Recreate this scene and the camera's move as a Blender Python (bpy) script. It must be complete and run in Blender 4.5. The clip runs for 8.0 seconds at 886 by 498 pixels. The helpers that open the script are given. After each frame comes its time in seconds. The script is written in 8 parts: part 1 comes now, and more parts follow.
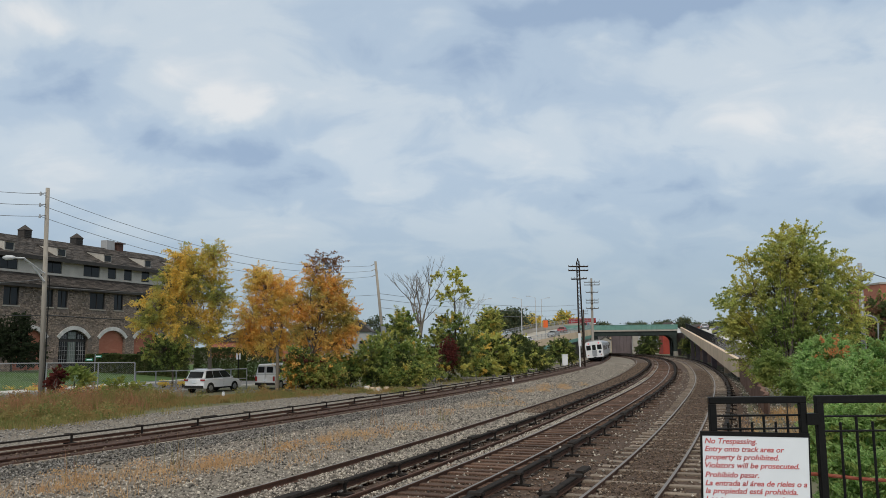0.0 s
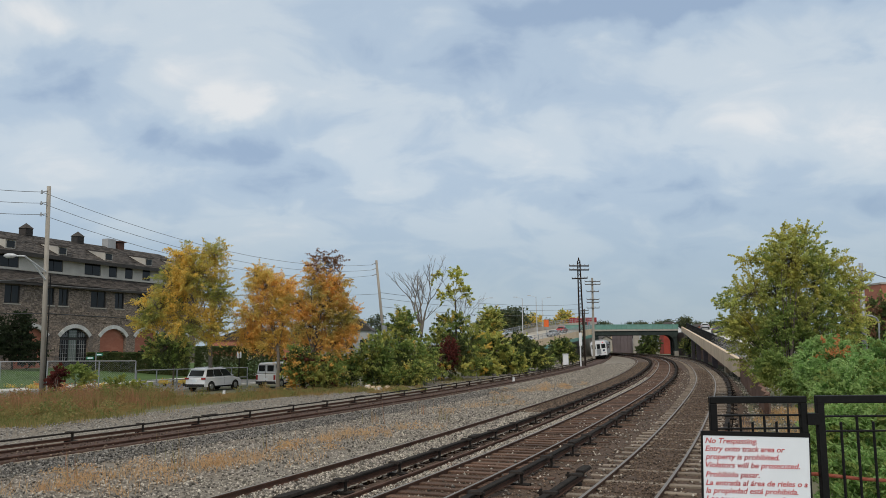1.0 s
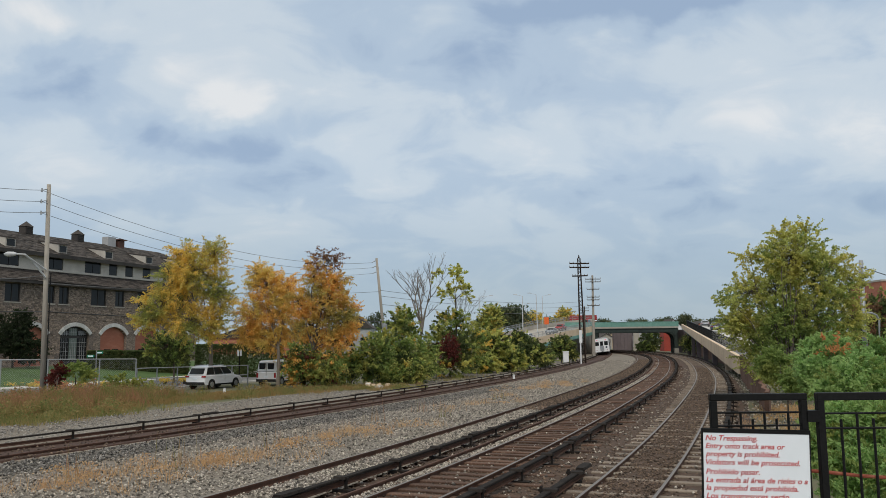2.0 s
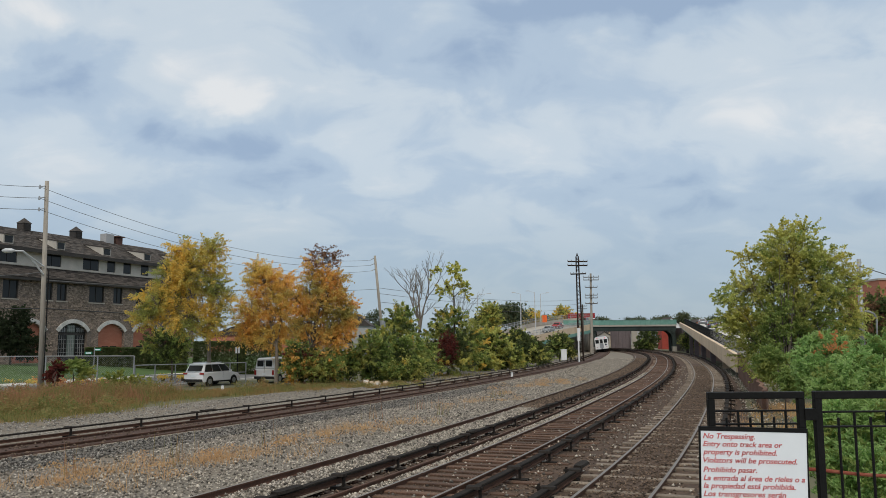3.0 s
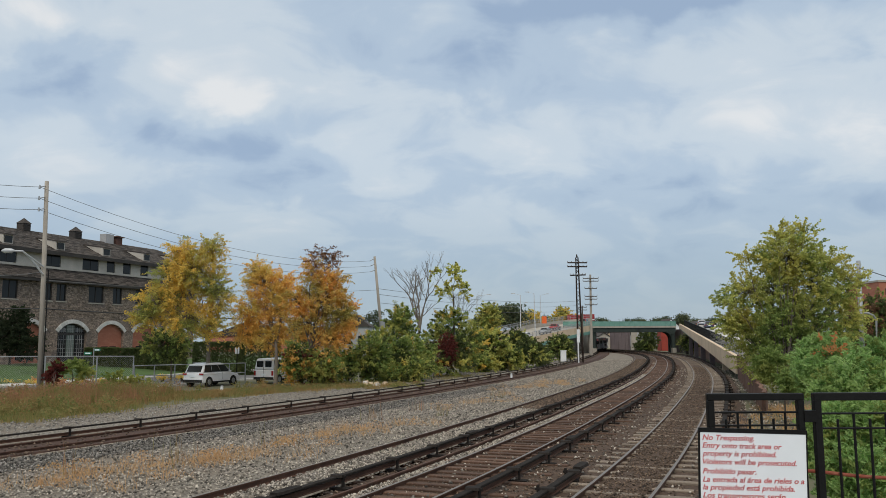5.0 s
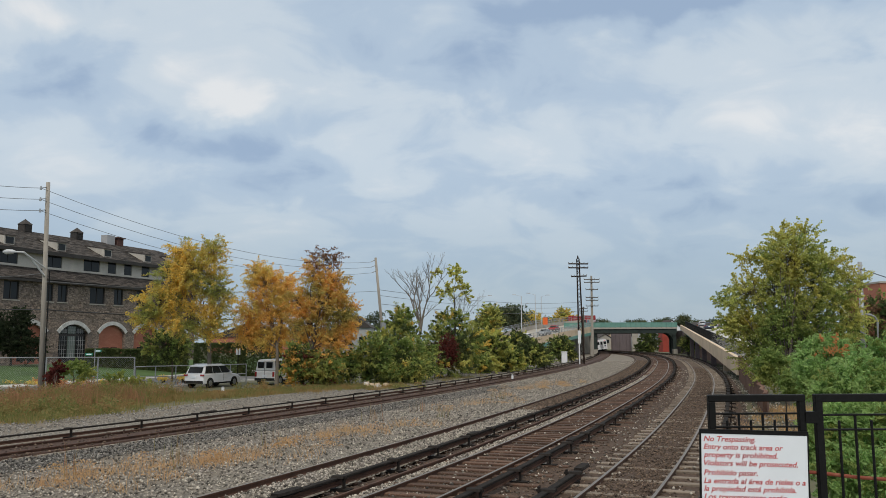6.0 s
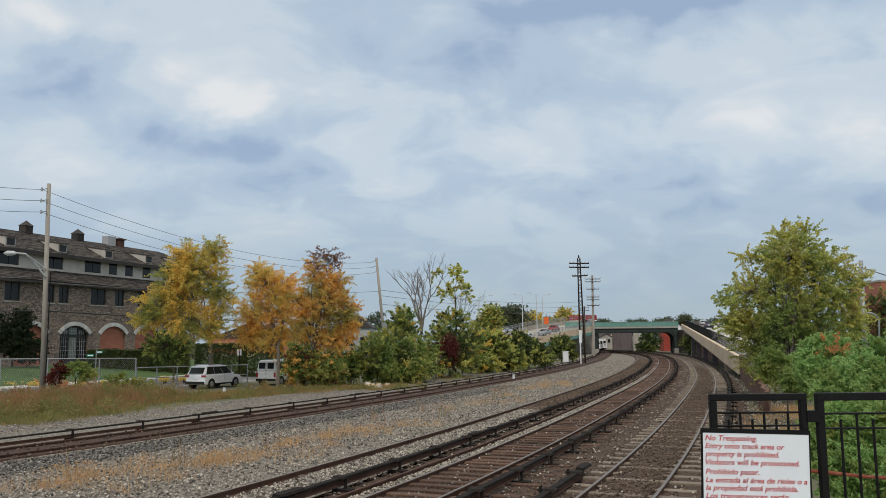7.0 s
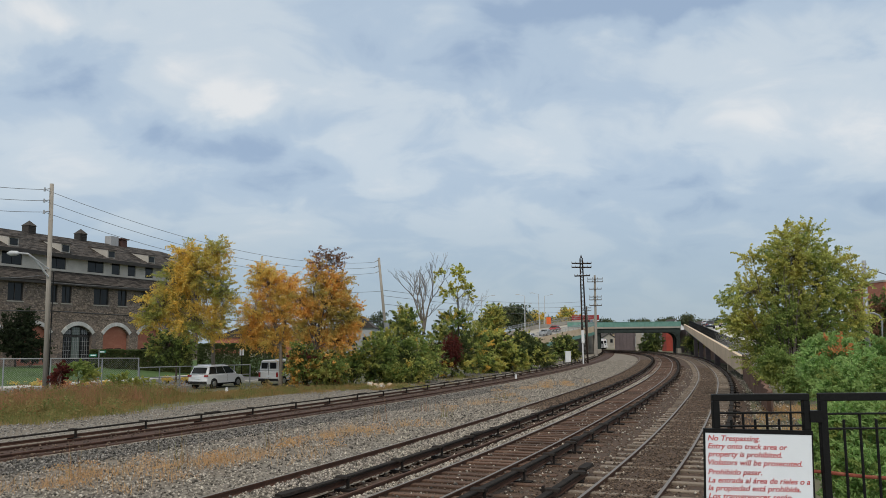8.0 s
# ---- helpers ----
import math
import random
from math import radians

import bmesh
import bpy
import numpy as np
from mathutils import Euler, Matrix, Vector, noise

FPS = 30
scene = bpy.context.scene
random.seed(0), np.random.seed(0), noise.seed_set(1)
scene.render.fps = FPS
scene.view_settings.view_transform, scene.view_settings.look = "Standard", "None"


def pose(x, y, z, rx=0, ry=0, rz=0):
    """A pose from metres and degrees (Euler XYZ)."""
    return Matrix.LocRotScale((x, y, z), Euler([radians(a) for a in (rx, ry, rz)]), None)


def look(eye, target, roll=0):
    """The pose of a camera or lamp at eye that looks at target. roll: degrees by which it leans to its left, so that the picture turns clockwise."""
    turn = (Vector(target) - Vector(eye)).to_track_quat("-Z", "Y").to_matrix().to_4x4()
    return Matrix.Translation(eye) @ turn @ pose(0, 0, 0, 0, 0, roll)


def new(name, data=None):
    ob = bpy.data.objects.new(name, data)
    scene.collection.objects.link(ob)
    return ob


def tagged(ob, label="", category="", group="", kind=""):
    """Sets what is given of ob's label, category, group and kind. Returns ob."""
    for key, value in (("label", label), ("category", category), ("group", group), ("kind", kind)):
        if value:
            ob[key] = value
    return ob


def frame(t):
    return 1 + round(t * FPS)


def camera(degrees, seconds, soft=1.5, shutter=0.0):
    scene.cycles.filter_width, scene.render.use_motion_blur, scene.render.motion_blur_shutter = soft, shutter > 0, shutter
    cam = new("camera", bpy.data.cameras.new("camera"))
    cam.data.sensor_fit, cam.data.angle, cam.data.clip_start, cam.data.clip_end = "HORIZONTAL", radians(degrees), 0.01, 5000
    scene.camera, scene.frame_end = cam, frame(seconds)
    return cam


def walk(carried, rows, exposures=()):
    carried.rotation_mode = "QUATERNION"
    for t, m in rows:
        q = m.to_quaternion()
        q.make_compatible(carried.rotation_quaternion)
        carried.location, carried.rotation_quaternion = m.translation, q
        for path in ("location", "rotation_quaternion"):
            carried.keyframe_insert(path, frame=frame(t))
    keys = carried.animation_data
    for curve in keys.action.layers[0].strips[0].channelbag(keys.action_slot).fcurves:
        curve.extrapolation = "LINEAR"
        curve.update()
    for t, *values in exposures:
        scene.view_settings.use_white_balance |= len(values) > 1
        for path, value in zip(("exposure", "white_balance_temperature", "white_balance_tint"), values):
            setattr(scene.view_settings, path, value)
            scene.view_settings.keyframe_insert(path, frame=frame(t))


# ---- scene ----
EYE = (0.0, 0.0, 3.28)
cam = camera(58.50, 8.0, soft=0.85)
# seconds, heading to the right, tilt up, lean: degrees
CAMERA_TURNS = [
    (0.0, -0.000, 6.910, -0.630),
    (0.5, -0.026, 6.894, -0.524),
    (1.0, -0.066, 6.847, -0.499),
    (1.5, -0.118, 6.788, -0.619),
    (3.0, 0.039, 6.513, -0.442),
    (3.5, 0.095, 6.529, -0.528),
    (4.0, 0.137, 6.572, -0.529),
    (4.5, 0.130, 6.571, -0.401),
    (6.0, -0.013, 6.662, -0.315),
    (6.5, -0.070, 6.710, -0.444),
    (7.0, -0.072, 6.661, -0.500),
    (7.5, -0.185, 6.647, -0.437),
    (8.0, -0.243, 6.662, -0.480),
]


def camera_pose(turn, tilt, lean):
    a, b = radians(turn), radians(tilt)
    way = Vector((math.sin(a) * math.cos(b), math.cos(a) * math.cos(b), math.sin(b)))
    return look(EYE, Vector(EYE) + way * 50, lean)


walk(cam, [(t, camera_pose(a, b, c)) for t, a, b, c in CAMERA_TURNS])

# ---- light ----
SUN_ELEVATION, SUN_ROTATION = radians(48), radians(184)
world = bpy.data.worlds.new("overcast_sky")
scene.world = world
world.use_nodes = True


# the larger clouds of the deck: bearing, height, half width, half height in degrees, and how much lighter or darker
CLOUDS = [
    (9.4, 23.3, 13.5, 2.0, -13), (21.7, 23.1, 9.0, 1.7, -14), (2.9, 19.7, 6.5, 1.7, -12),
    (-28.2, 16.9, 3.5, 2.9, -10), (-17.1, 13.8, 5.1, 1.4, -12), (-15.5, 16.7, 3.3, 1.0, 14),
    (-29.4, 20.3, 2.5, 1.1, 10), (-18.5, 20.1, 6.1, 2.5, 8), (-7.6, 20.3, 4.5, 2.0, -5),
    (-0.8, 22.7, 2.9, 1.8, 6), (9.1, 14.8, 7.0, 1.7, 7), (26.4, 13.6, 6.1, 2.2, 7),
    (11.0, 10.9, 9.0, 1.1, -9), (28.1, 9.5, 4.9, 1.0, -11), (16.8, 9.1, 4.9, 0.9, -6),
    (23.9, 18.4, 9.8, 2.5, 3), (-9.2, 12.3, 3.7, 0.8, -4), (-2.6, 11.3, 2.0, 0.6, 6),
]


def build_sky():
    nt = world.node_tree
    nt.nodes.clear()
    N, L = nt.nodes.new, nt.links.new
    out, bg = N("ShaderNodeOutputWorld"), N("ShaderNodeBackground")
    sky = N("ShaderNodeTexSky")
    sky.sky_type, sky.sun_disc = "NISHITA", False
    sky.sun_elevation, sky.sun_rotation = SUN_ELEVATION, SUN_ROTATION
    sky.air_density, sky.dust_density = 1.0, 0.6
    co = N("ShaderNodeTexCoord")
    sep = N("ShaderNodeSeparateXYZ")
    L(co.outputs["Generated"], sep.inputs[0])

    def op(kind, a, b=None):
        n = N("ShaderNodeMath")
        n.operation = kind
        for i, v in enumerate((a, b)):
            if v is None:
                continue
            if isinstance(v, (int, float)):
                n.inputs[i].default_value = v
            else:
                L(v, n.inputs[i])
        return n.outputs[0]

    # the cloud deck lies on a high plane: the way divided by its height
    up = op("MAXIMUM", sep.outputs["Z"], 0.0)
    den = op("ADD", up, 0.42)
    cx, cy = op("DIVIDE", sep.outputs["X"], den), op("DIVIDE", sep.outputs["Y"], den)
    comb = N("ShaderNodeCombineXYZ")
    L(cx, comb.inputs[0]), L(cy, comb.inputs[1])
    mp = N("ShaderNodeMapping")
    mp.inputs["Location"].default_value = (1.4, 9.2, 0.0)
    mp.inputs["Scale"].default_value = (0.80, 1.0, 1.0)
    L(comb.outputs[0], mp.inputs["Vector"])

    def cloud(scale, detail, rough, dist):
        n = N("ShaderNodeTexNoise")
        n.inputs["Scale"].default_value, n.inputs["Detail"].default_value = scale, detail
        n.inputs["Roughness"].default_value, n.inputs["Distortion"].default_value = rough, dist
        L(mp.outputs[0], n.inputs["Vector"])
        return n.outputs["Fac"]

    def ramp(src, stops):
        n = N("ShaderNodeValToRGB")
        n.color_ramp.interpolation = "EASE"
        while len(n.color_ramp.elements) < len(stops):
            n.color_ramp.elements.new(0.5)
        for e, (p, c) in zip(n.color_ramp.elements, stops):
            e.position, e.color = p, (*c, 1)
        L(src, n.inputs[0])
        return n.outputs[0]

    big = cloud(3.0, 4.0, 0.45, 0.3)
    fine = cloud(7.5, 6.0, 0.55, 0.5)
    both = op("ADD", op("MULTIPLY", big, 0.34), op("MULTIPLY", fine, 0.30))
    both = op("ADD", both, 0.185)
    # bearing and height, frayed by noise, place the larger clouds
    fray = N("ShaderNodeTexNoise")
    fray.inputs["Scale"].default_value, fray.inputs["Detail"].default_value = 9.0, 5.0
    L(co.outputs["Generated"], fray.inputs["Vector"])
    tear = N("ShaderNodeSeparateColor")
    L(fray.outputs["Color"], tear.inputs[0])
    bearing = op("ADD", op("MULTIPLY", op("ARCTAN2", sep.outputs["X"], sep.outputs["Y"]), 57.3), op("MULTIPLY", op("SUBTRACT", tear.outputs[0], 0.5), 13.0))
    height = op("ADD", op("MULTIPLY", op("ARCSINE", sep.outputs["Z"]), 57.3), op("MULTIPLY", op("SUBTRACT", tear.outputs[1], 0.5), 6.0))
    for bear, high, wide, tall, gain in CLOUDS:
        u = op("DIVIDE", op("SUBTRACT", bearing, bear), wide)
        v = op("DIVIDE", op("SUBTRACT", height, high), tall)
        body = op("POWER", 2.718, op("MULTIPLY", op("ADD", op("MULTIPLY", u, u), op("MULTIPLY", v, v)), -1.0))
        both = op("ADD", both, op("MULTIPLY", body, gain / 100))
    deck = ramp(both, [(0.36, (4.1, 5.4, 7.3)), (0.46, (5.7, 7.0, 8.5)), (0.54, (7.3, 8.3, 9.2)), (0.66, (9.8, 10.0, 10.1))])
    # towards the horizon the deck greys out
    low = ramp(sep.outputs["Z"], [(0.0, (1, 1, 1)), (0.24, (0, 0, 0))])
    mix = N("ShaderNodeMix")
    mix.data_type = "RGBA"
    mix.inputs["B"].default_value = (3.95, 5.1, 6.2, 1)
    L(op("MULTIPLY", low, 0.85), mix.inputs["Factor"]), L(deck, mix.inputs["A"])
    veil = N("ShaderNodeMix")
    veil.data_type = "RGBA"
    veil.inputs["Factor"].default_value = 0.88
    L(sky.outputs[0], veil.inputs["A"]), L(mix.outputs["Result"], veil.inputs["B"])
    # an overcast sky is brighter overhead than at the horizon
    zenith = ramp(sep.outputs["Z"], [(0.42, (0, 0, 0)), (0.9, (1, 1, 1))])
    lift = N("ShaderNodeMix")
    lift.data_type, lift.blend_type = "RGBA", "MULTIPLY"
    lift.inputs["B"].default_value = (1.75, 1.5, 1.22, 1)
    L(zenith, lift.inputs["Factor"]), L(veil.outputs["Result"], lift.inputs["A"])
    L(lift.outputs["Result"], bg.inputs[0])
    bg.inputs[1].default_value = 0.085
    L(bg.outputs[0], out.inputs[0])


build_sky()
sun = new("sun", bpy.data.lights.new("sun", "SUN"))
sun.data.energy, sun.data.angle, sun.data.color = 1.35, radians(14), (1.0, 0.92, 0.80)
sun.matrix_world = look((0, 0, 60), (2.5, 35.5, 60 - 40))
scene.view_settings.exposure = 0.0


# ---- materials ----
def mat(name, c1, c2, scale=3.0, rough=0.85, metal=0.0, bump=0.3, fine=None, c3=None, island=0.0, spec=0.4, stretch=None):
    """A worn surface: two colours mixed by coarse and fine noise, a third in stains, fine relief."""
    m = bpy.data.materials.new(name)
    m.use_nodes = True
    nt = m.node_tree
    N, L = nt.nodes.new, nt.links.new
    b = nt.nodes["Principled BSDF"]
    b.inputs["Roughness"].default_value, b.inputs["Metallic"].default_value = rough, metal
    b.inputs["Specular IOR Level"].default_value = spec
    co = N("ShaderNodeTexCoord")
    vec = co.outputs["Object"]
    if stretch:
        mp = N("ShaderNodeMapping")
        mp.inputs["Scale"].default_value = stretch
        L(vec, mp.inputs["Vector"])
        vec = mp.outputs[0]

    def noise_tex(s, d=4.0):
        n = N("ShaderNodeTexNoise")
        n.inputs["Scale"].default_value, n.inputs["Detail"].default_value = s, d
        L(vec, n.inputs["Vector"])
        return n.outputs["Fac"]

    def blend(fac, a, bcol):
        n = N("ShaderNodeMix")
        n.data_type = "RGBA"
        for sock, v in (("A", a), ("B", bcol)):
            if isinstance(v, tuple):
                n.inputs[sock].default_value = (*v, 1)
            else:
                L(v, n.inputs[sock])
        L(fac, n.inputs["Factor"])
        return n.outputs["Result"]

    def span(src, lo, hi):
        n = N("ShaderNodeMapRange")
        n.inputs["From Min"].default_value, n.inputs["From Max"].default_value = lo, hi
        L(src, n.inputs["Value"])
        return n.outputs[0]

    small = noise_tex(fine or scale * 9)
    col = blend(span(small, 0.3, 0.7), c1, c2)
    col = blend(span(noise_tex(scale, 3), 0.45, 0.75), col, c3 or tuple(0.7 * v for v in c1))
    if island:
        g = N("ShaderNodeNewGeometry")
        o = N("ShaderNodeObjectInfo")
        a = N("ShaderNodeMath")
        a.operation = "ADD"
        L(g.outputs["Random Per Island"], a.inputs[0]), L(o.outputs["Random"], a.inputs[1])
        f = N("ShaderNodeMath")
        f.operation = "FRACT"
        L(a.outputs[0], f.inputs[0])
        h = N("ShaderNodeHueSaturation")
        v = span(f.outputs[0], 0.0, 1.0)
        s = N("ShaderNodeMapRange")
        s.inputs["To Min"].default_value, s.inputs["To Max"].default_value = 1 - island, 1 + island
        L(v, s.inputs["Value"])
        L(s.outputs[0], h.inputs["Value"]), L(col, h.inputs["Color"])
        col = h.outputs[0]
    L(col, b.inputs["Base Color"])
    if bump:
        bp = N("ShaderNodeBump")
        bp.inputs["Strength"].default_value, bp.inputs["Distance"].default_value = bump, 0.02
        L(small, bp.inputs["Height"]), L(bp.outputs[0], b.inputs["Normal"])
    return m


LEAF_GAIN = 1.8


def leaf_mat(name, colours, patch=None, patch_scale=0.5, rough=0.65):
    """Leaves: each its own colour out of a ramp, with broad patches of another."""
    m = bpy.data.materials.new(name)
    m.use_nodes = True
    nt = m.node_tree
    N, L = nt.nodes.new, nt.links.new
    b = nt.nodes["Principled BSDF"]
    b.inputs["Roughness"].default_value = rough
    b.inputs["Specular IOR Level"].default_value = 0.25
    g = N("ShaderNodeNewGeometry")
    r = N("ShaderNodeValToRGB")
    while len(r.color_ramp.elements) < len(colours):
        r.color_ramp.elements.new(0.5)
    for i, (e, c) in enumerate(zip(r.color_ramp.elements, colours)):
        e.position, e.color = i / max(1, len(colours) - 1), (*[min(0.9, v * LEAF_GAIN) for v in c], 1)
    L(g.outputs["Random Per Island"], r.inputs[0])
    col = r.outputs[0]
    if patch:
        co = N("ShaderNodeTexCoord")
        n = N("ShaderNodeTexNoise")
        n.inputs["Scale"].default_value, n.inputs["Detail"].default_value = patch_scale, 3
        L(co.outputs["Object"], n.inputs["Vector"])
        k = N("ShaderNodeMapRange")
        k.inputs["From Min"].default_value, k.inputs["From Max"].default_value = 0.44, 0.62
        L(n.outputs["Fac"], k.inputs["Value"])
        mx = N("ShaderNodeMix")
        mx.data_type = "RGBA"
        mx.inputs["B"].default_value = (*[min(0.9, v * LEAF_GAIN) for v in patch], 1)
        L(k.outputs[0], mx.inputs["Factor"]), L(col, mx.inputs["A"])
        col = mx.outputs["Result"]
    L(col, b.inputs["Base Color"])
    tr = N("ShaderNodeBsdfTranslucent")
    L(col, tr.inputs["Color"])
    ms = N("ShaderNodeMixShader")
    ms.inputs[0].default_value = 0.5
    L(b.outputs[0], ms.inputs[1]), L(tr.outputs[0], ms.inputs[2])
    L(ms.outputs[0], nt.nodes["Material Output"].inputs[0])
    return m


def glass_mat(name, tint=(0.018, 0.02, 0.021), rough=0.1):
    m = bpy.data.materials.new(name)
    m.use_nodes = True
    b = m.node_tree.nodes["Principled BSDF"]
    b.inputs["Base Color"].default_value = (*tint, 1)
    b.inputs["Roughness"].default_value = rough
    b.inputs["Specular IOR Level"].default_value = 0.28
    return m


def glow_mat(name, colour, power):
    m = bpy.data.materials.new(name)
    m.use_nodes = True
    b = m.node_tree.nodes["Principled BSDF"]
    b.inputs["Base Color"].default_value = (*colour, 1)
    b.inputs["Emission Color"].default_value = (*colour, 1)
    b.inputs["Emission Strength"].default_value = power
    return m


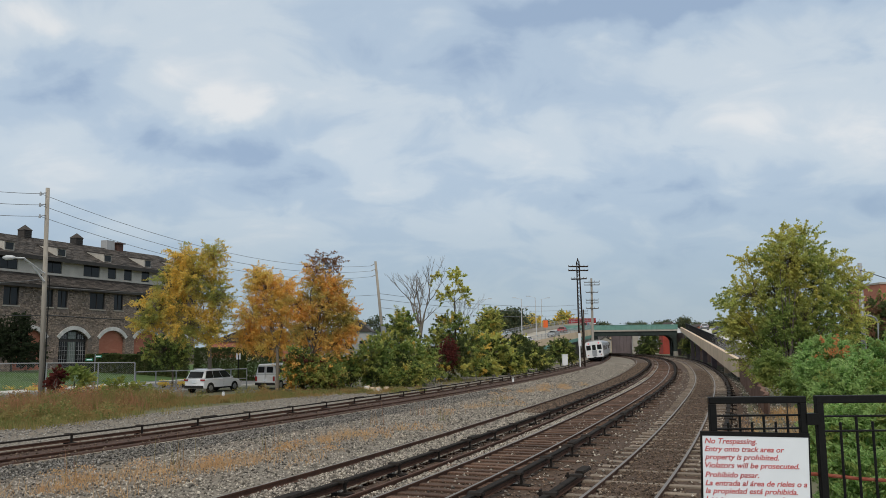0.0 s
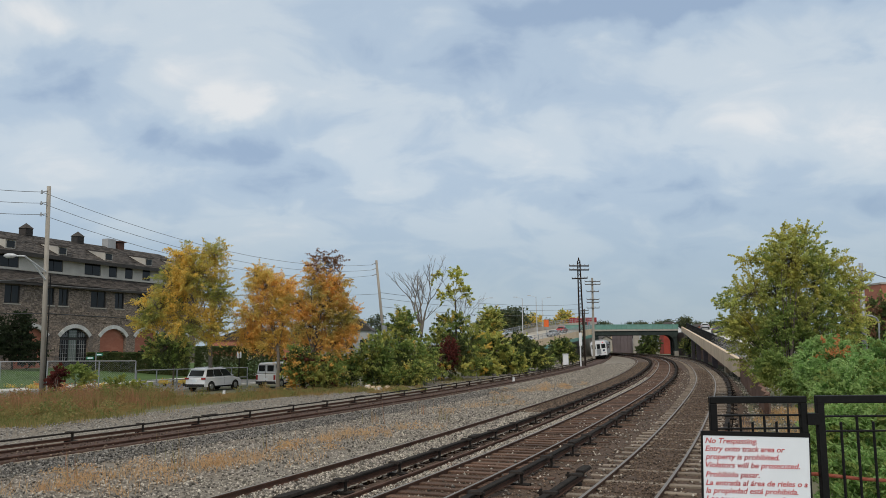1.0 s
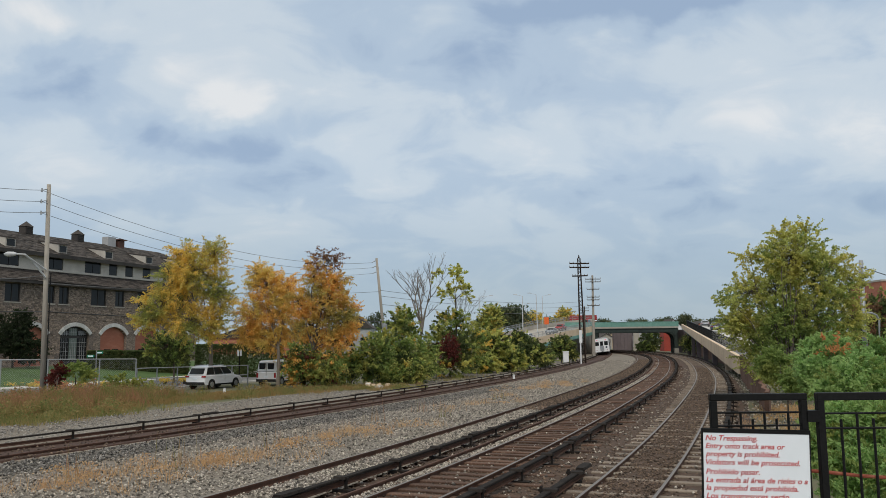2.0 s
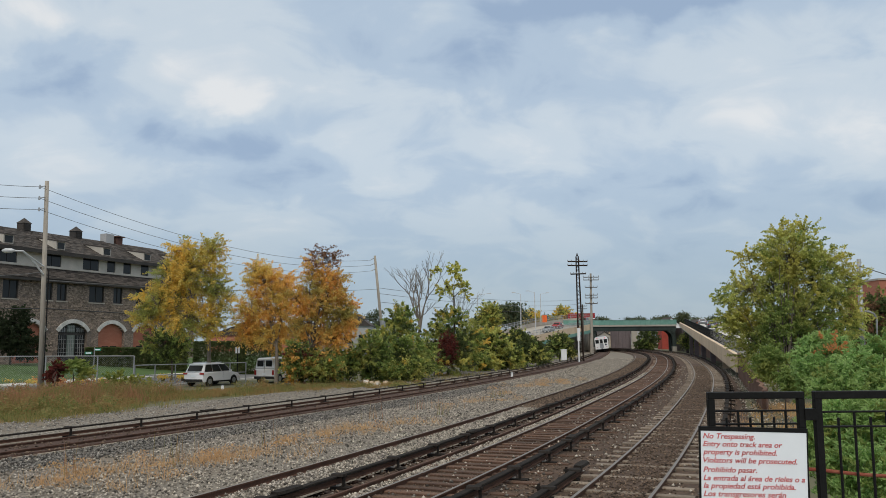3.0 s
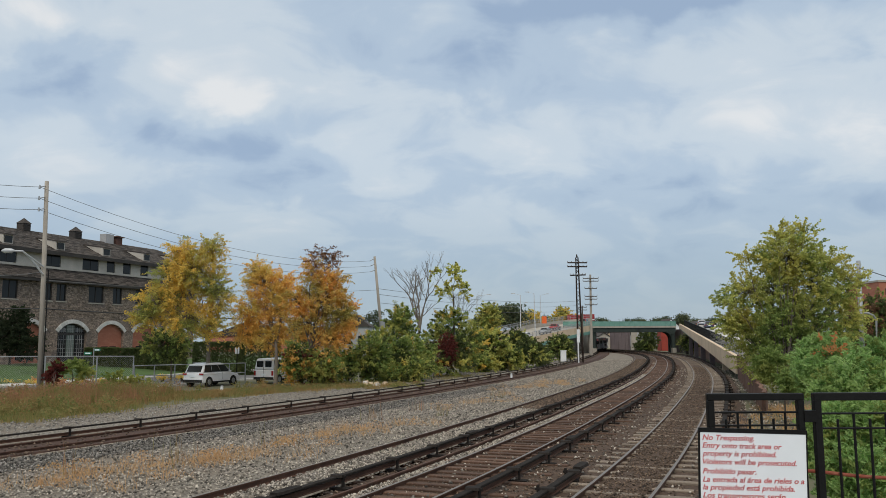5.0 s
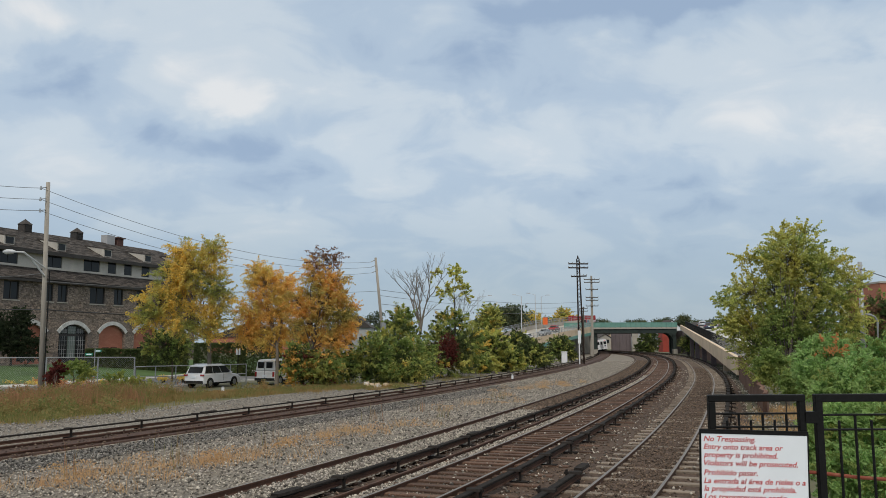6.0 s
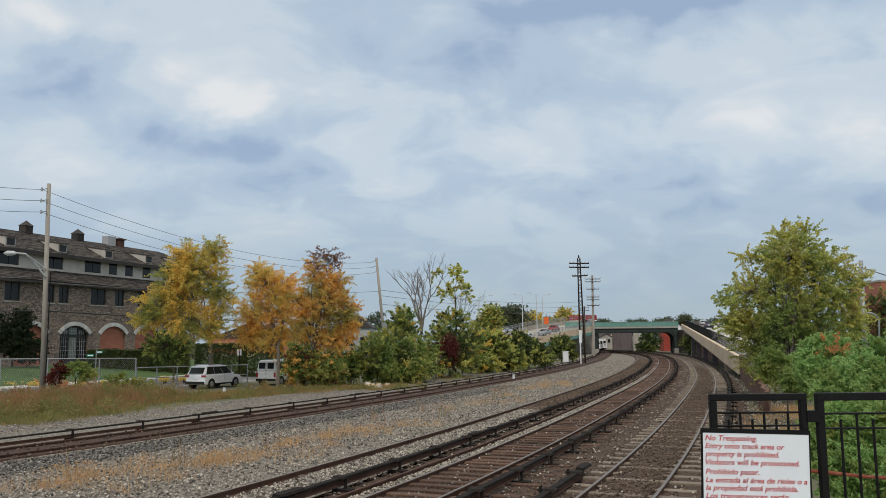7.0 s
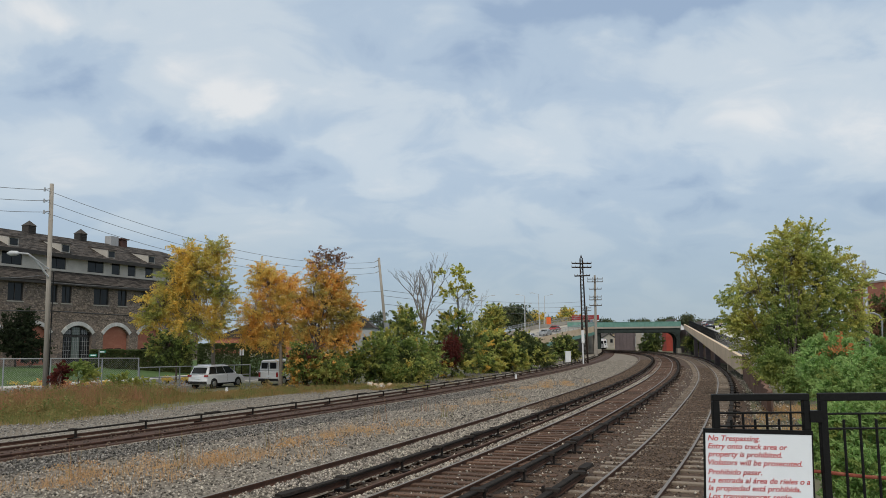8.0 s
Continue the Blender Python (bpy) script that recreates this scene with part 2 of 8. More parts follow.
M = dict(
    soil=mat("dry_soil", (0.16, 0.13, 0.09), (0.11, 0.12, 0.06), 0.25, 0.95, fine=6, c3=(0.09, 0.10, 0.045)),
    ballast=mat("ballast", (0.30, 0.262, 0.215), (0.085, 0.075, 0.062), 0.3, 0.95, bump=1.0, fine=11, c3=(0.19, 0.155, 0.118)),
    ballast_brown=mat("brown_ballast", (0.125, 0.078, 0.052), (0.038, 0.024, 0.017), 0.5, 0.95, bump=1.0, fine=14, c3=(0.058, 0.036, 0.025)),
    rust_bed=mat("rust_stained_bed", (0.095, 0.052, 0.037), (0.04, 0.023, 0.018), 0.6, 0.95, fine=12, bump=0.8),
    dust=mat("pale_dust", (0.40, 0.345, 0.275), (0.22, 0.185, 0.145), 0.7, 0.95, fine=10, c3=(0.27, 0.215, 0.16), bump=0.8),
    stone_slate=mat("dark_ballast", (0.25, 0.232, 0.21), (0.07, 0.065, 0.06), 0.4, 0.9, fine=9, island=0.95, bump=0.2, c3=(0.15, 0.14, 0.13)),
    stone=mat("crushed_stone", (0.42, 0.375, 0.315), (0.195, 0.172, 0.145), 0.4, 0.9, fine=9, island=0.85, bump=0.2, c3=(0.29, 0.255, 0.225)),
    stone_dim=mat("grey_stone", (0.33, 0.31, 0.28), (0.19, 0.175, 0.16), 0.4, 0.9, fine=9, island=0.5, bump=0.2, c3=(0.25, 0.23, 0.21)),
    stone_brown=mat("stained_stone", (0.18, 0.125, 0.088), (0.06, 0.042, 0.032), 0.6, 0.9, fine=9, island=0.7, bump=0.2),
    rail=mat("rusty_rail", (0.08, 0.04, 0.027), (0.125, 0.06, 0.038), 2, 0.75, 0.2, fine=25),
    rail_top=mat("worn_rail_head", (0.27, 0.235, 0.205), (0.17, 0.142, 0.12), 2, 0.5, 0.7, fine=30, bump=0.05, c3=(0.24, 0.2, 0.17)),
    tie_wood=mat("creosoted_wood", (0.062, 0.033, 0.022), (0.155, 0.09, 0.06), 1.2, 0.9, fine=18, island=0.4, bump=0.6),
    tie_grey=mat("weathered_tie", (0.28, 0.225, 0.175), (0.15, 0.118, 0.092), 1.2, 0.9, fine=18, island=0.25, bump=0.5),
    cover=mat("third_rail_board", (0.014, 0.012, 0.011), (0.035, 0.028, 0.024), 1.5, 0.9, fine=20, spec=0.15),
    soot=mat("sooty_iron", (0.028, 0.02, 0.016), (0.05, 0.033, 0.025), 1.5, 0.9, fine=20, spec=0.15),
    insulator=mat("porcelain", (0.62, 0.55, 0.48), (0.5, 0.42, 0.36), 5, 0.5),
    asphalt=mat("asphalt", (0.15, 0.15, 0.152), (0.19, 0.188, 0.185), 0.3, 0.9, fine=10),
    concrete=mat("concrete", (0.44, 0.40, 0.34), (0.36, 0.33, 0.29), 0.4, 0.9, fine=5, c3=(0.30, 0.27, 0.23)),
    concrete_tan=mat("tan_concrete", (0.68, 0.53, 0.37), (0.60, 0.46, 0.32), 0.35, 0.9, fine=5, c3=(0.50, 0.38, 0.26)),
    concrete_pale=mat("pale_concrete", (0.62, 0.60, 0.56), (0.52, 0.50, 0.47), 0.5, 0.9, fine=6),
    steel_green=mat("green_paint", (0.16, 0.33, 0.27), (0.12, 0.26, 0.22), 0.6, 0.6, fine=6, c3=(0.20, 0.36, 0.31)),
    steel_dark=mat("dark_green_steel", (0.02, 0.03, 0.027), (0.035, 0.05, 0.043), 0.6, 0.7, fine=6),
    steel_grey=mat("galvanised_steel", (0.42, 0.43, 0.44), (0.34, 0.35, 0.36), 2, 0.5, 0.6, fine=20, bump=0.1),
    steel_pale=mat("pale_aluminium", (0.66, 0.67, 0.68), (0.58, 0.59, 0.60), 2, 0.5, 0.2, fine=20, bump=0.1),
    wood_pole=mat("weathered_pole", (0.40, 0.36, 0.31), (0.30, 0.27, 0.23), 1.5, 0.9, fine=12, stretch=(1, 1, 0.12)),
    black=mat("black_paint", (0.006, 0.006, 0.006), (0.01, 0.01, 0.01), 3, 0.5, fine=40, bump=0.1, spec=0.18),
    masonry=mat("rubble_stone", (0.085, 0.07, 0.06), (0.36, 0.275, 0.215), 0.5, 0.9, fine=4.2, c3=(0.10, 0.085, 0.08), bump=0.8, stretch=(1, 1, 2.0)),
    stucco=mat("pale_stucco", (0.56, 0.52, 0.46), (0.50, 0.465, 0.41), 0.5, 0.9, fine=8),
    shingle=mat("shingles", (0.085, 0.072, 0.064), (0.035, 0.03, 0.028), 0.6, 0.9, fine=2.4, bump=0.8, stretch=(1, 1, 4)),
    shingle_piece=mat("weathered_shingle", (0.082, 0.068, 0.059), (0.042, 0.035, 0.031), 0.6, 0.9, fine=7, island=0.6, bump=0.5),
    trim_dark=mat("dark_trim", (0.035, 0.03, 0.028), (0.05, 0.045, 0.04), 1, 0.7),
    brick_red=mat("red_brick", (0.42, 0.16, 0.10), (0.34, 0.13, 0.085), 0.8, 0.9, fine=6, c3=(0.46, 0.20, 0.13), stretch=(1, 1, 3)),
    face_stone=mat("face_stone", (0.30, 0.235, 0.185), (0.15, 0.118, 0.095), 0.9, 0.9, fine=9, island=0.55, bump=0.6),
    brick_dark=mat("dark_brick", (0.13, 0.065, 0.05), (0.09, 0.05, 0.042), 0.8, 0.9, fine=6, stretch=(1, 1, 3)),
    arch_stone=mat("arch_stone", (0.62, 0.61, 0.58), (0.50, 0.49, 0.47), 1, 0.85, fine=8, island=0.12),
    white_paint=mat("white_paint", (0.80, 0.80, 0.80), (0.74, 0.74, 0.75), 0.8, 0.35, fine=5, bump=0.02, c3=(0.70, 0.70, 0.70)),
    car_white=mat("white_car_paint", (0.80, 0.80, 0.81), (0.77, 0.77, 0.78), 0.6, 0.22, fine=3, bump=0.0, c3=(0.74, 0.74, 0.75), spec=0.6),
    car_dark=mat("dark_car_paint", (0.03, 0.04, 0.07), (0.035, 0.045, 0.08), 0.6, 0.25, fine=3, bump=0.0, spec=0.6),
    shed_red=mat("red_sheet", (0.42, 0.07, 0.045), (0.34, 0.055, 0.04), 0.5, 0.7, fine=5),
    car_red=mat("red_car_paint", (0.35, 0.03, 0.03), (0.3, 0.025, 0.025), 0.6, 0.25, fine=3, bump=0.0, spec=0.6),
    car_grey=mat("silver_car_paint", (0.45, 0.46, 0.48), (0.4, 0.41, 0.43), 0.6, 0.3, 0.4, fine=3, bump=0.0),
    tyre=mat("tyre_rubber", (0.015, 0.015, 0.015), (0.025, 0.024, 0.023), 4, 0.85),
    rim=mat("wheel_rim", (0.45, 0.46, 0.47), (0.38, 0.39, 0.40), 4, 0.35, 0.8, bump=0.0),
    glass=glass_mat("dark_glass"),
    # pane with a pale greenish reflection put into its base colour
    glass_pale=glass_mat("pale_reflection_glass", (0.15, 0.18, 0.16), 0.2),
    train_steel=mat("train_steel", (0.42, 0.43, 0.45), (0.35, 0.36, 0.375), 0.5, 0.4, 0.5, fine=4, bump=0.05, c3=(0.3, 0.31, 0.32)),
    lamp_red=glow_mat("lit_red_lamp", (0.8, 0.05, 0.1), 0.35),
    sign_white=mat("sign_face", (0.80, 0.84, 0.88), (0.77, 0.81, 0.85), 2, 0.4, fine=12, bump=0.02, c3=(0.74, 0.78, 0.82)),
    pipe_rust=mat("rusty_pipe", (0.30, 0.075, 0.04), (0.20, 0.05, 0.03), 8, 0.8, fine=40, c3=(0.36, 0.16, 0.1)),
    sign_red=mat("sign_lettering", (0.58, 0.12, 0.12), (0.53, 0.105, 0.11), 6, 0.5, bump=0.0),
    sign_green=mat("street_sign_green", (0.02, 0.26, 0.16), (0.02, 0.22, 0.14), 3, 0.5, bump=0.0),
    orange=mat("orange_vinyl", (0.85, 0.16, 0.03), (0.75, 0.13, 0.03), 2, 0.6, bump=0.0),
    rust_wall=mat("rusty_sheet_wall", (0.17, 0.085, 0.055), (0.10, 0.055, 0.04), 0.7, 0.85, fine=7, c3=(0.22, 0.13, 0.09)),
    mauve_wall=mat("grey_brick_wall", (0.18, 0.145, 0.15), (0.14, 0.115, 0.12), 0.3, 0.9, fine=3),
    bark=mat("bark", (0.12, 0.10, 0.08), (0.07, 0.058, 0.048), 2, 0.95, fine=14, bump=0.8),
    bark_grey=mat("grey_bark", (0.24, 0.21, 0.175), (0.16, 0.135, 0.11), 2, 0.95, fine=14, bump=0.6),
    bark_pale=mat("pale_dead_bark", (0.27, 0.25, 0.23), (0.19, 0.175, 0.16), 2, 0.95, fine=14),
    wire_pale=mat("bare_wire", (0.17, 0.175, 0.18), (0.13, 0.13, 0.135), 2, 0.6, bump=0.0),
    wire=mat("wire", (0.03, 0.03, 0.032), (0.04, 0.04, 0.042), 2, 0.6, bump=0.0),
    lawn=mat("lawn", (0.055, 0.10, 0.028), (0.08, 0.135, 0.038), 0.4, 0.95, fine=9),
    siding=mat("grey_siding", (0.42, 0.42, 0.42), (0.36, 0.36, 0.37), 0.5, 0.8),
    dead_grass=leaf_mat("dead_grass", [(0.36, 0.225, 0.115), (0.40, 0.265, 0.145), (0.33, 0.185, 0.09), (0.29, 0.195, 0.10)], (0.35, 0.22, 0.105), 0.4),
    weed=leaf_mat("weeds", [(0.09, 0.115, 0.036), (0.14, 0.15, 0.05), (0.22, 0.175, 0.07), (0.075, 0.09, 0.03)], (0.21, 0.14, 0.06), 0.5),
    weed_red=leaf_mat("rust_weeds", [(0.22, 0.10, 0.06), (0.28, 0.15, 0.08), (0.16, 0.08, 0.05), (0.20, 0.16, 0.06)], (0.12, 0.13, 0.04), 0.5),
    l_yellow=leaf_mat("yellow_leaves", [(0.50, 0.33, 0.075), (0.44, 0.32, 0.085), (0.54, 0.36, 0.08), (0.36, 0.30, 0.08)], (0.22, 0.235, 0.07), 0.42),
    l_orange=leaf_mat("orange_leaves", [(0.52, 0.31, 0.085), (0.54, 0.35, 0.10), (0.49, 0.27, 0.075), (0.44, 0.30, 0.09)], (0.42, 0.34, 0.10), 0.5),
    l_orange2=leaf_mat("brown_orange_leaves", [(0.52, 0.29, 0.08), (0.49, 0.25, 0.075), (0.54, 0.34, 0.09), (0.38, 0.26, 0.075)], (0.27, 0.24, 0.075), 0.45),
    l_brown=leaf_mat("withered_leaves", [(0.16, 0.08, 0.045), (0.11, 0.065, 0.04), (0.20, 0.11, 0.06)]),
    l_green=leaf_mat("green_leaves", [(0.085, 0.13, 0.036), (0.13, 0.18, 0.05), (0.18, 0.22, 0.062), (0.095, 0.135, 0.04)], (0.215, 0.22, 0.06), 0.45),
    l_dark=leaf_mat("dark_leaves", [(0.032, 0.048, 0.018), (0.048, 0.066, 0.022), (0.066, 0.08, 0.03)], (0.075, 0.085, 0.03), 0.3),
    l_olive=leaf_mat("olive_leaves", [(0.22, 0.25, 0.07), (0.29, 0.31, 0.09), (0.37, 0.37, 0.12), (0.16, 0.195, 0.055)], (0.36, 0.325, 0.09), 0.45),
    l_bright=leaf_mat("bright_leaves", [(0.115, 0.205, 0.06), (0.165, 0.265, 0.08), (0.245, 0.34, 0.13), (0.07, 0.13, 0.04)], (0.175, 0.24, 0.078), 0.9),
    l_rusty=leaf_mat("rusty_leaves", [(0.40, 0.17, 0.07), (0.34, 0.14, 0.06), (0.42, 0.22, 0.08)]),
    l_red=leaf_mat("dark_red_leaves", [(0.07, 0.016, 0.015), (0.10, 0.024, 0.018), (0.05, 0.016, 0.014)]),
    l_conifer=leaf_mat("dark_needles", [(0.014, 0.022, 0.011), (0.02, 0.03, 0.014), (0.028, 0.036, 0.018)]),
    l_far=leaf_mat("far_leaves", [(0.045, 0.06, 0.035), (0.07, 0.085, 0.045), (0.11, 0.105, 0.05)], (0.055, 0.07, 0.045), 0.1),
)


# ---- mesh tools ----
class Soup:
    """Gathers quads and triangles for one mesh."""

    def __init__(self):
        self.v, self.f, self.m = [], [], []

    def face(self, pts, m=0):
        i = len(self.v)
        self.v += [tuple(p) for p in pts]
        self.f.append(tuple(range(i, i + len(pts))))
        self.m.append(m)
        return self

    def box(self, c, size, m=0, turn=None):
        """A box round c; turn: a 3x3 rotation or an angle about z."""
        if isinstance(turn, (int, float)):
            turn = Matrix.Rotation(turn, 3, "Z")
        i = len(self.v)
        for dx, dy, dz in ((-1, -1, -1), (1, -1, -1), (1, 1, -1), (-1, 1, -1), (-1, -1, 1), (1, -1, 1), (1, 1, 1), (-1, 1, 1)):
            p = Vector((dx * size[0] / 2, dy * size[1] / 2, dz * size[2] / 2))
            self.v.append(tuple(Vector(c) + (turn @ p if turn else p)))
        for q in ((0, 3, 2, 1), (4, 5, 6, 7), (0, 1, 5, 4), (1, 2, 6, 5), (2, 3, 7, 6), (3, 0, 4, 7)):
            self.f.append(tuple(i + k for k in q))
            self.m.append(m)
        return self

    def slab(self, pts, low, high, m=0):
        """An upright prism over a flat outline (counter-clockwise), from z low to high."""
        n, i = len(pts), len(self.v)
        self.v += [(p[0], p[1], low) for p in pts] + [(p[0], p[1], high) for p in pts]
        self.f += [tuple(i + k for k in reversed(range(n))), tuple(i + n + k for k in range(n))]
        self.f += [(i + k, i + (k + 1) % n, i + n + (k + 1) % n, i + n + k) for k in range(n)]
        self.m += [m] * (n + 2)
        return self

    def rod(self, a, b, ra, rb=None, n=8, m=0, caps=True):
        a, b = Vector(a), Vector(b)
        rb = ra if rb is None else rb
        w = (b - a).normalized()
        u = w.orthogonal().normalized()
        t = w.cross(u)
        i = len(self.v)
        for p, r in ((a, ra), (b, rb)):
            for k in range(n):
                g = 2 * math.pi * k / n
                self.v.append(tuple(p + (u * math.cos(g) + t * math.sin(g)) * r))
        for k in range(n):
            j = (k + 1) % n
            self.f.append((i + k, i + j, i + n + j, i + n + k))
            self.m.append(m)
        if caps:
            self.f += [tuple(i + k for k in reversed(range(n))), tuple(i + n + k for k in range(n))]
            self.m += [m, m]
        return self

    def tube(self, pts, r, n=6, m=0):
        """A round tube along a chain of points, one skin."""
        rows = []
        pts = [Vector(p) for p in pts]
        for k, p in enumerate(pts):
            w = (pts[min(k + 1, len(pts) - 1)] - pts[max(k - 1, 0)]).normalized()
            side = w.cross(Vector((0, 0, 1)))
            side = side.normalized() if side.length > 0.05 else Vector((0, 1, 0))
            up = side.cross(w)
            rows.append([p + (side * math.cos(2 * math.pi * i / n) + up * math.sin(2 * math.pi * i / n)) * r for i in range(n)])
        return self.sweep(rows, m)

    def sweep(self, rows, m=0, close=True, mats=None):
        """Joins rows of points (each row one cross-section) to a skin."""
        i, n = len(self.v), len(rows[0])
        for row in rows:
            self.v += [tuple(p) for p in row]
        for r in range(len(rows) - 1):
            for k in range(n if close else n - 1):
                j = (k + 1) % n
                self.f.append((i + r * n + k, i + r * n + j, i + (r + 1) * n + j, i + (r + 1) * n + k))
                self.m.append(mats[k] if mats else m)
        if close:
            self.f += [tuple(i + k for k in reversed(range(n))), tuple(i + (len(rows) - 1) * n + k for k in range(n))]
            self.m += [m, m]
        return self

    def mesh(self, name, mats, smooth=False):
        me = bpy.data.meshes.new(name)
        me.from_pydata(self.v, [], self.f)
        for k in mats:
            me.materials.append(M[k])
        me.polygons.foreach_set("material_index", self.m)
        if smooth:
            me.polygons.foreach_set("use_smooth", [True] * len(self.f))
        me.update()
        return me


def thing(name, label, category, group="", kind="", at=(0, 0, 0), rz=0.0):
    ob = new(name)
    ob.empty_display_size = 0.3
    ob.matrix_world = pose(*at, 0, 0, math.degrees(rz))
    return tagged(ob, label, category, group, kind)


def part(name, soup, mats, parent, label="", smooth=False, kind=""):
    mats = (mats,) if isinstance(mats, str) else mats
    ob = new(name, soup.mesh(name, mats, smooth) if isinstance(soup, Soup) else soup)
    ob.parent = parent
    return tagged(ob, label, kind=kind)


def solo(name, soup, mats, label, category, group="", kind="", smooth=False):
    mats = (mats,) if isinstance(mats, str) else mats
    return tagged(new(name, soup.mesh(name, mats, smooth)), label, category, group, kind)


def bevel(ob, width=0.02, segments=2):
    b = ob.modifiers.new("bevel", "BEVEL")
    b.width, b.segments, b.limit_method = width, segments, "ANGLE"
    return ob


def arrays(name, verts, faces, mats, idx=None):
    """A mesh of many alike small faces, from number arrays."""
    me = bpy.data.meshes.new(name)
    n, k = faces.shape
    me.vertices.add(len(verts))
    me.vertices.foreach_set("co", np.asarray(verts, np.float32).ravel())
    me.loops.add(n * k)
    me.loops.foreach_set("vertex_index", faces.ravel().astype(np.int32))
    me.polygons.add(n)
    me.polygons.foreach_set("loop_start", np.arange(0, n * k, k, dtype=np.int32))
    for key in mats:
        me.materials.append(M[key])
    if idx is not None:
        me.polygons.foreach_set("material_index", idx.astype(np.int32))
    me.update()
    me.validate()
    return me


def leaves(name, centres, size, mats, rng, idx=None, long=1.6):
    """A small folded leaf at each centre, turned at random."""
    n = len(centres)
    a = rng.normal(size=(n, 3))
    a /= np.linalg.norm(a, axis=1)[:, None]
    b = np.cross(a, rng.normal(size=(n, 3)))
    b /= np.linalg.norm(b, axis=1)[:, None]
    c = np.cross(a, b)
    s = size * rng.uniform(0.6, 1.3, (n, 1))
    a, b, c = a * s * long / 2, b * s / 2, c * s * 0.22
    v = np.stack([centres - a, centres + b + c, centres + a, centres - b + c], 1).reshape(-1, 3)
    q = np.arange(n)[:, None] * 4
    f = np.concatenate([q + [0, 1, 2], q + [0, 2, 3]], 1).reshape(-1, 3)
    return arrays(name, v, f, mats, None if idx is None else np.repeat(idx, 2))


# ---- the lines of the tracks ----
class Line:
    """A track's centre line: a start, a heading, and a curvature that changes along it."""

    def __init__(self, x, y, heading, nodes, bends, length, step=0.5):
        self.s = np.arange(0, length, step)
        k = np.interp(self.s, nodes, bends)
        self.th = heading + np.concatenate([[0], np.cumsum((k[1:] + k[:-1]) / 2 * step)])
        mid = (self.th[1:] + self.th[:-1]) / 2
        self.x = x + np.concatenate([[0], np.cumsum(np.sin(mid) * step)])
        self.y = y + np.concatenate([[0], np.cumsum(np.cos(mid) * step)])

    def at(self, s, off=0.0, z=0.0):
        th = np.interp(s, self.s, self.th)
        return Vector((np.interp(s, self.s, self.x) + off * math.cos(th), np.interp(s, self.s, self.y) - off * math.sin(th), z))

    def heading(self, s):
        return float(np.interp(s, self.s, self.th))


# the three near tracks share one line; the far siding, on which the train runs, has its own
MAIN = Line(-12.15, -7.26, 0.4315, [0, 20, 22, 52, 82, 112, 142, 182, 260, 340], [0.0, 0.0, -0.0046, -0.00056, -0.00183, -0.00046, -0.00136, -0.0024, -0.0045, -0.0045], 330)
SIDE = Line(-26.38, 3.23, 0.5660, [0, 25, 65, 105, 135, 165, 200, 240, 290], [-0.0034, -0.0038, -0.0018, -0.0013, -0.0015, -0.0002, -0.0010, -0.0007, -0.0007], 420)
NEAR_TRACK = 4.2      # from the main line's centre to the track beside the platform
OLD_RAIL, OLD_RAIL_2 = -4.06, -1.35   # the worn outer track
GROUND_Z = -0.30


def sstep(a, b, x):
    t = np.clip((x - a) / (b - a), 0, 1)
    return t * t * (3 - 2 * t)


def side_of(line, x, y):
    """How far a place lies to the right of a line, roughly, by the nearest of its points."""
    d = np.hypot(line.x[::4, None] - np.ravel(x), line.y[::4, None] - np.ravel(y))
    i = d.argmin(0) * 4
    return ((np.ravel(x) - line.x[i]) * np.cos(line.th[i]) - (np.ravel(y) - line.y[i]) * np.sin(line.th[i])).reshape(np.shape(x))


def ground_height(x, y):
    x, y = np.asarray(x, float), np.asarray(y, float)
    left = -side_of(SIDE, x, y)
    z = GROUND_Z + 1.5 * sstep(27, 46, left) * (1 - sstep(150, 260, y))
    right = side_of(MAIN, x, y)
    z = z + 0.9 * sstep(9, 20, right) * (1 - sstep(60, 110, y))
    return z


def build_ground():
    xs = np.concatenate([np.linspace(-4000, -160, 9), np.linspace(-130, 130, 105), np.linspace(160, 4000, 9)])
    ys = np.concatenate([np.linspace(-3000, -60, 7), np.linspace(-30, 300, 111), np.linspace(340, 4500, 10)])
    X, Y = np.meshgrid(xs, ys)
    Z = ground_height(X, Y)
    n = len(xs)
    v = np.stack([X, Y, Z], -1).reshape(-1, 3)
    i = (np.arange(len(ys) - 1)[:, None] * n + np.arange(n - 1)[None]).ravel()
    f = np.stack([i, i + 1, i + n + 1, i + n], 1)
    me = arrays("ground", v, f, ["soil"])
    me.polygons.foreach_set("use_smooth", [True] * len(f))
    tagged(new("ground", me), "dry earth with weeds and low grass", "ground", kind="structure")


def strip(line, a, b, profile, step=2.0):
    """Rows of a cross-section (offset, height) along a line."""
    n = max(2, int((b - a) / step))
    return [[line.at(a + (b - a) * i / n, o, z) for o, z in profile] for i in range(n + 1)]


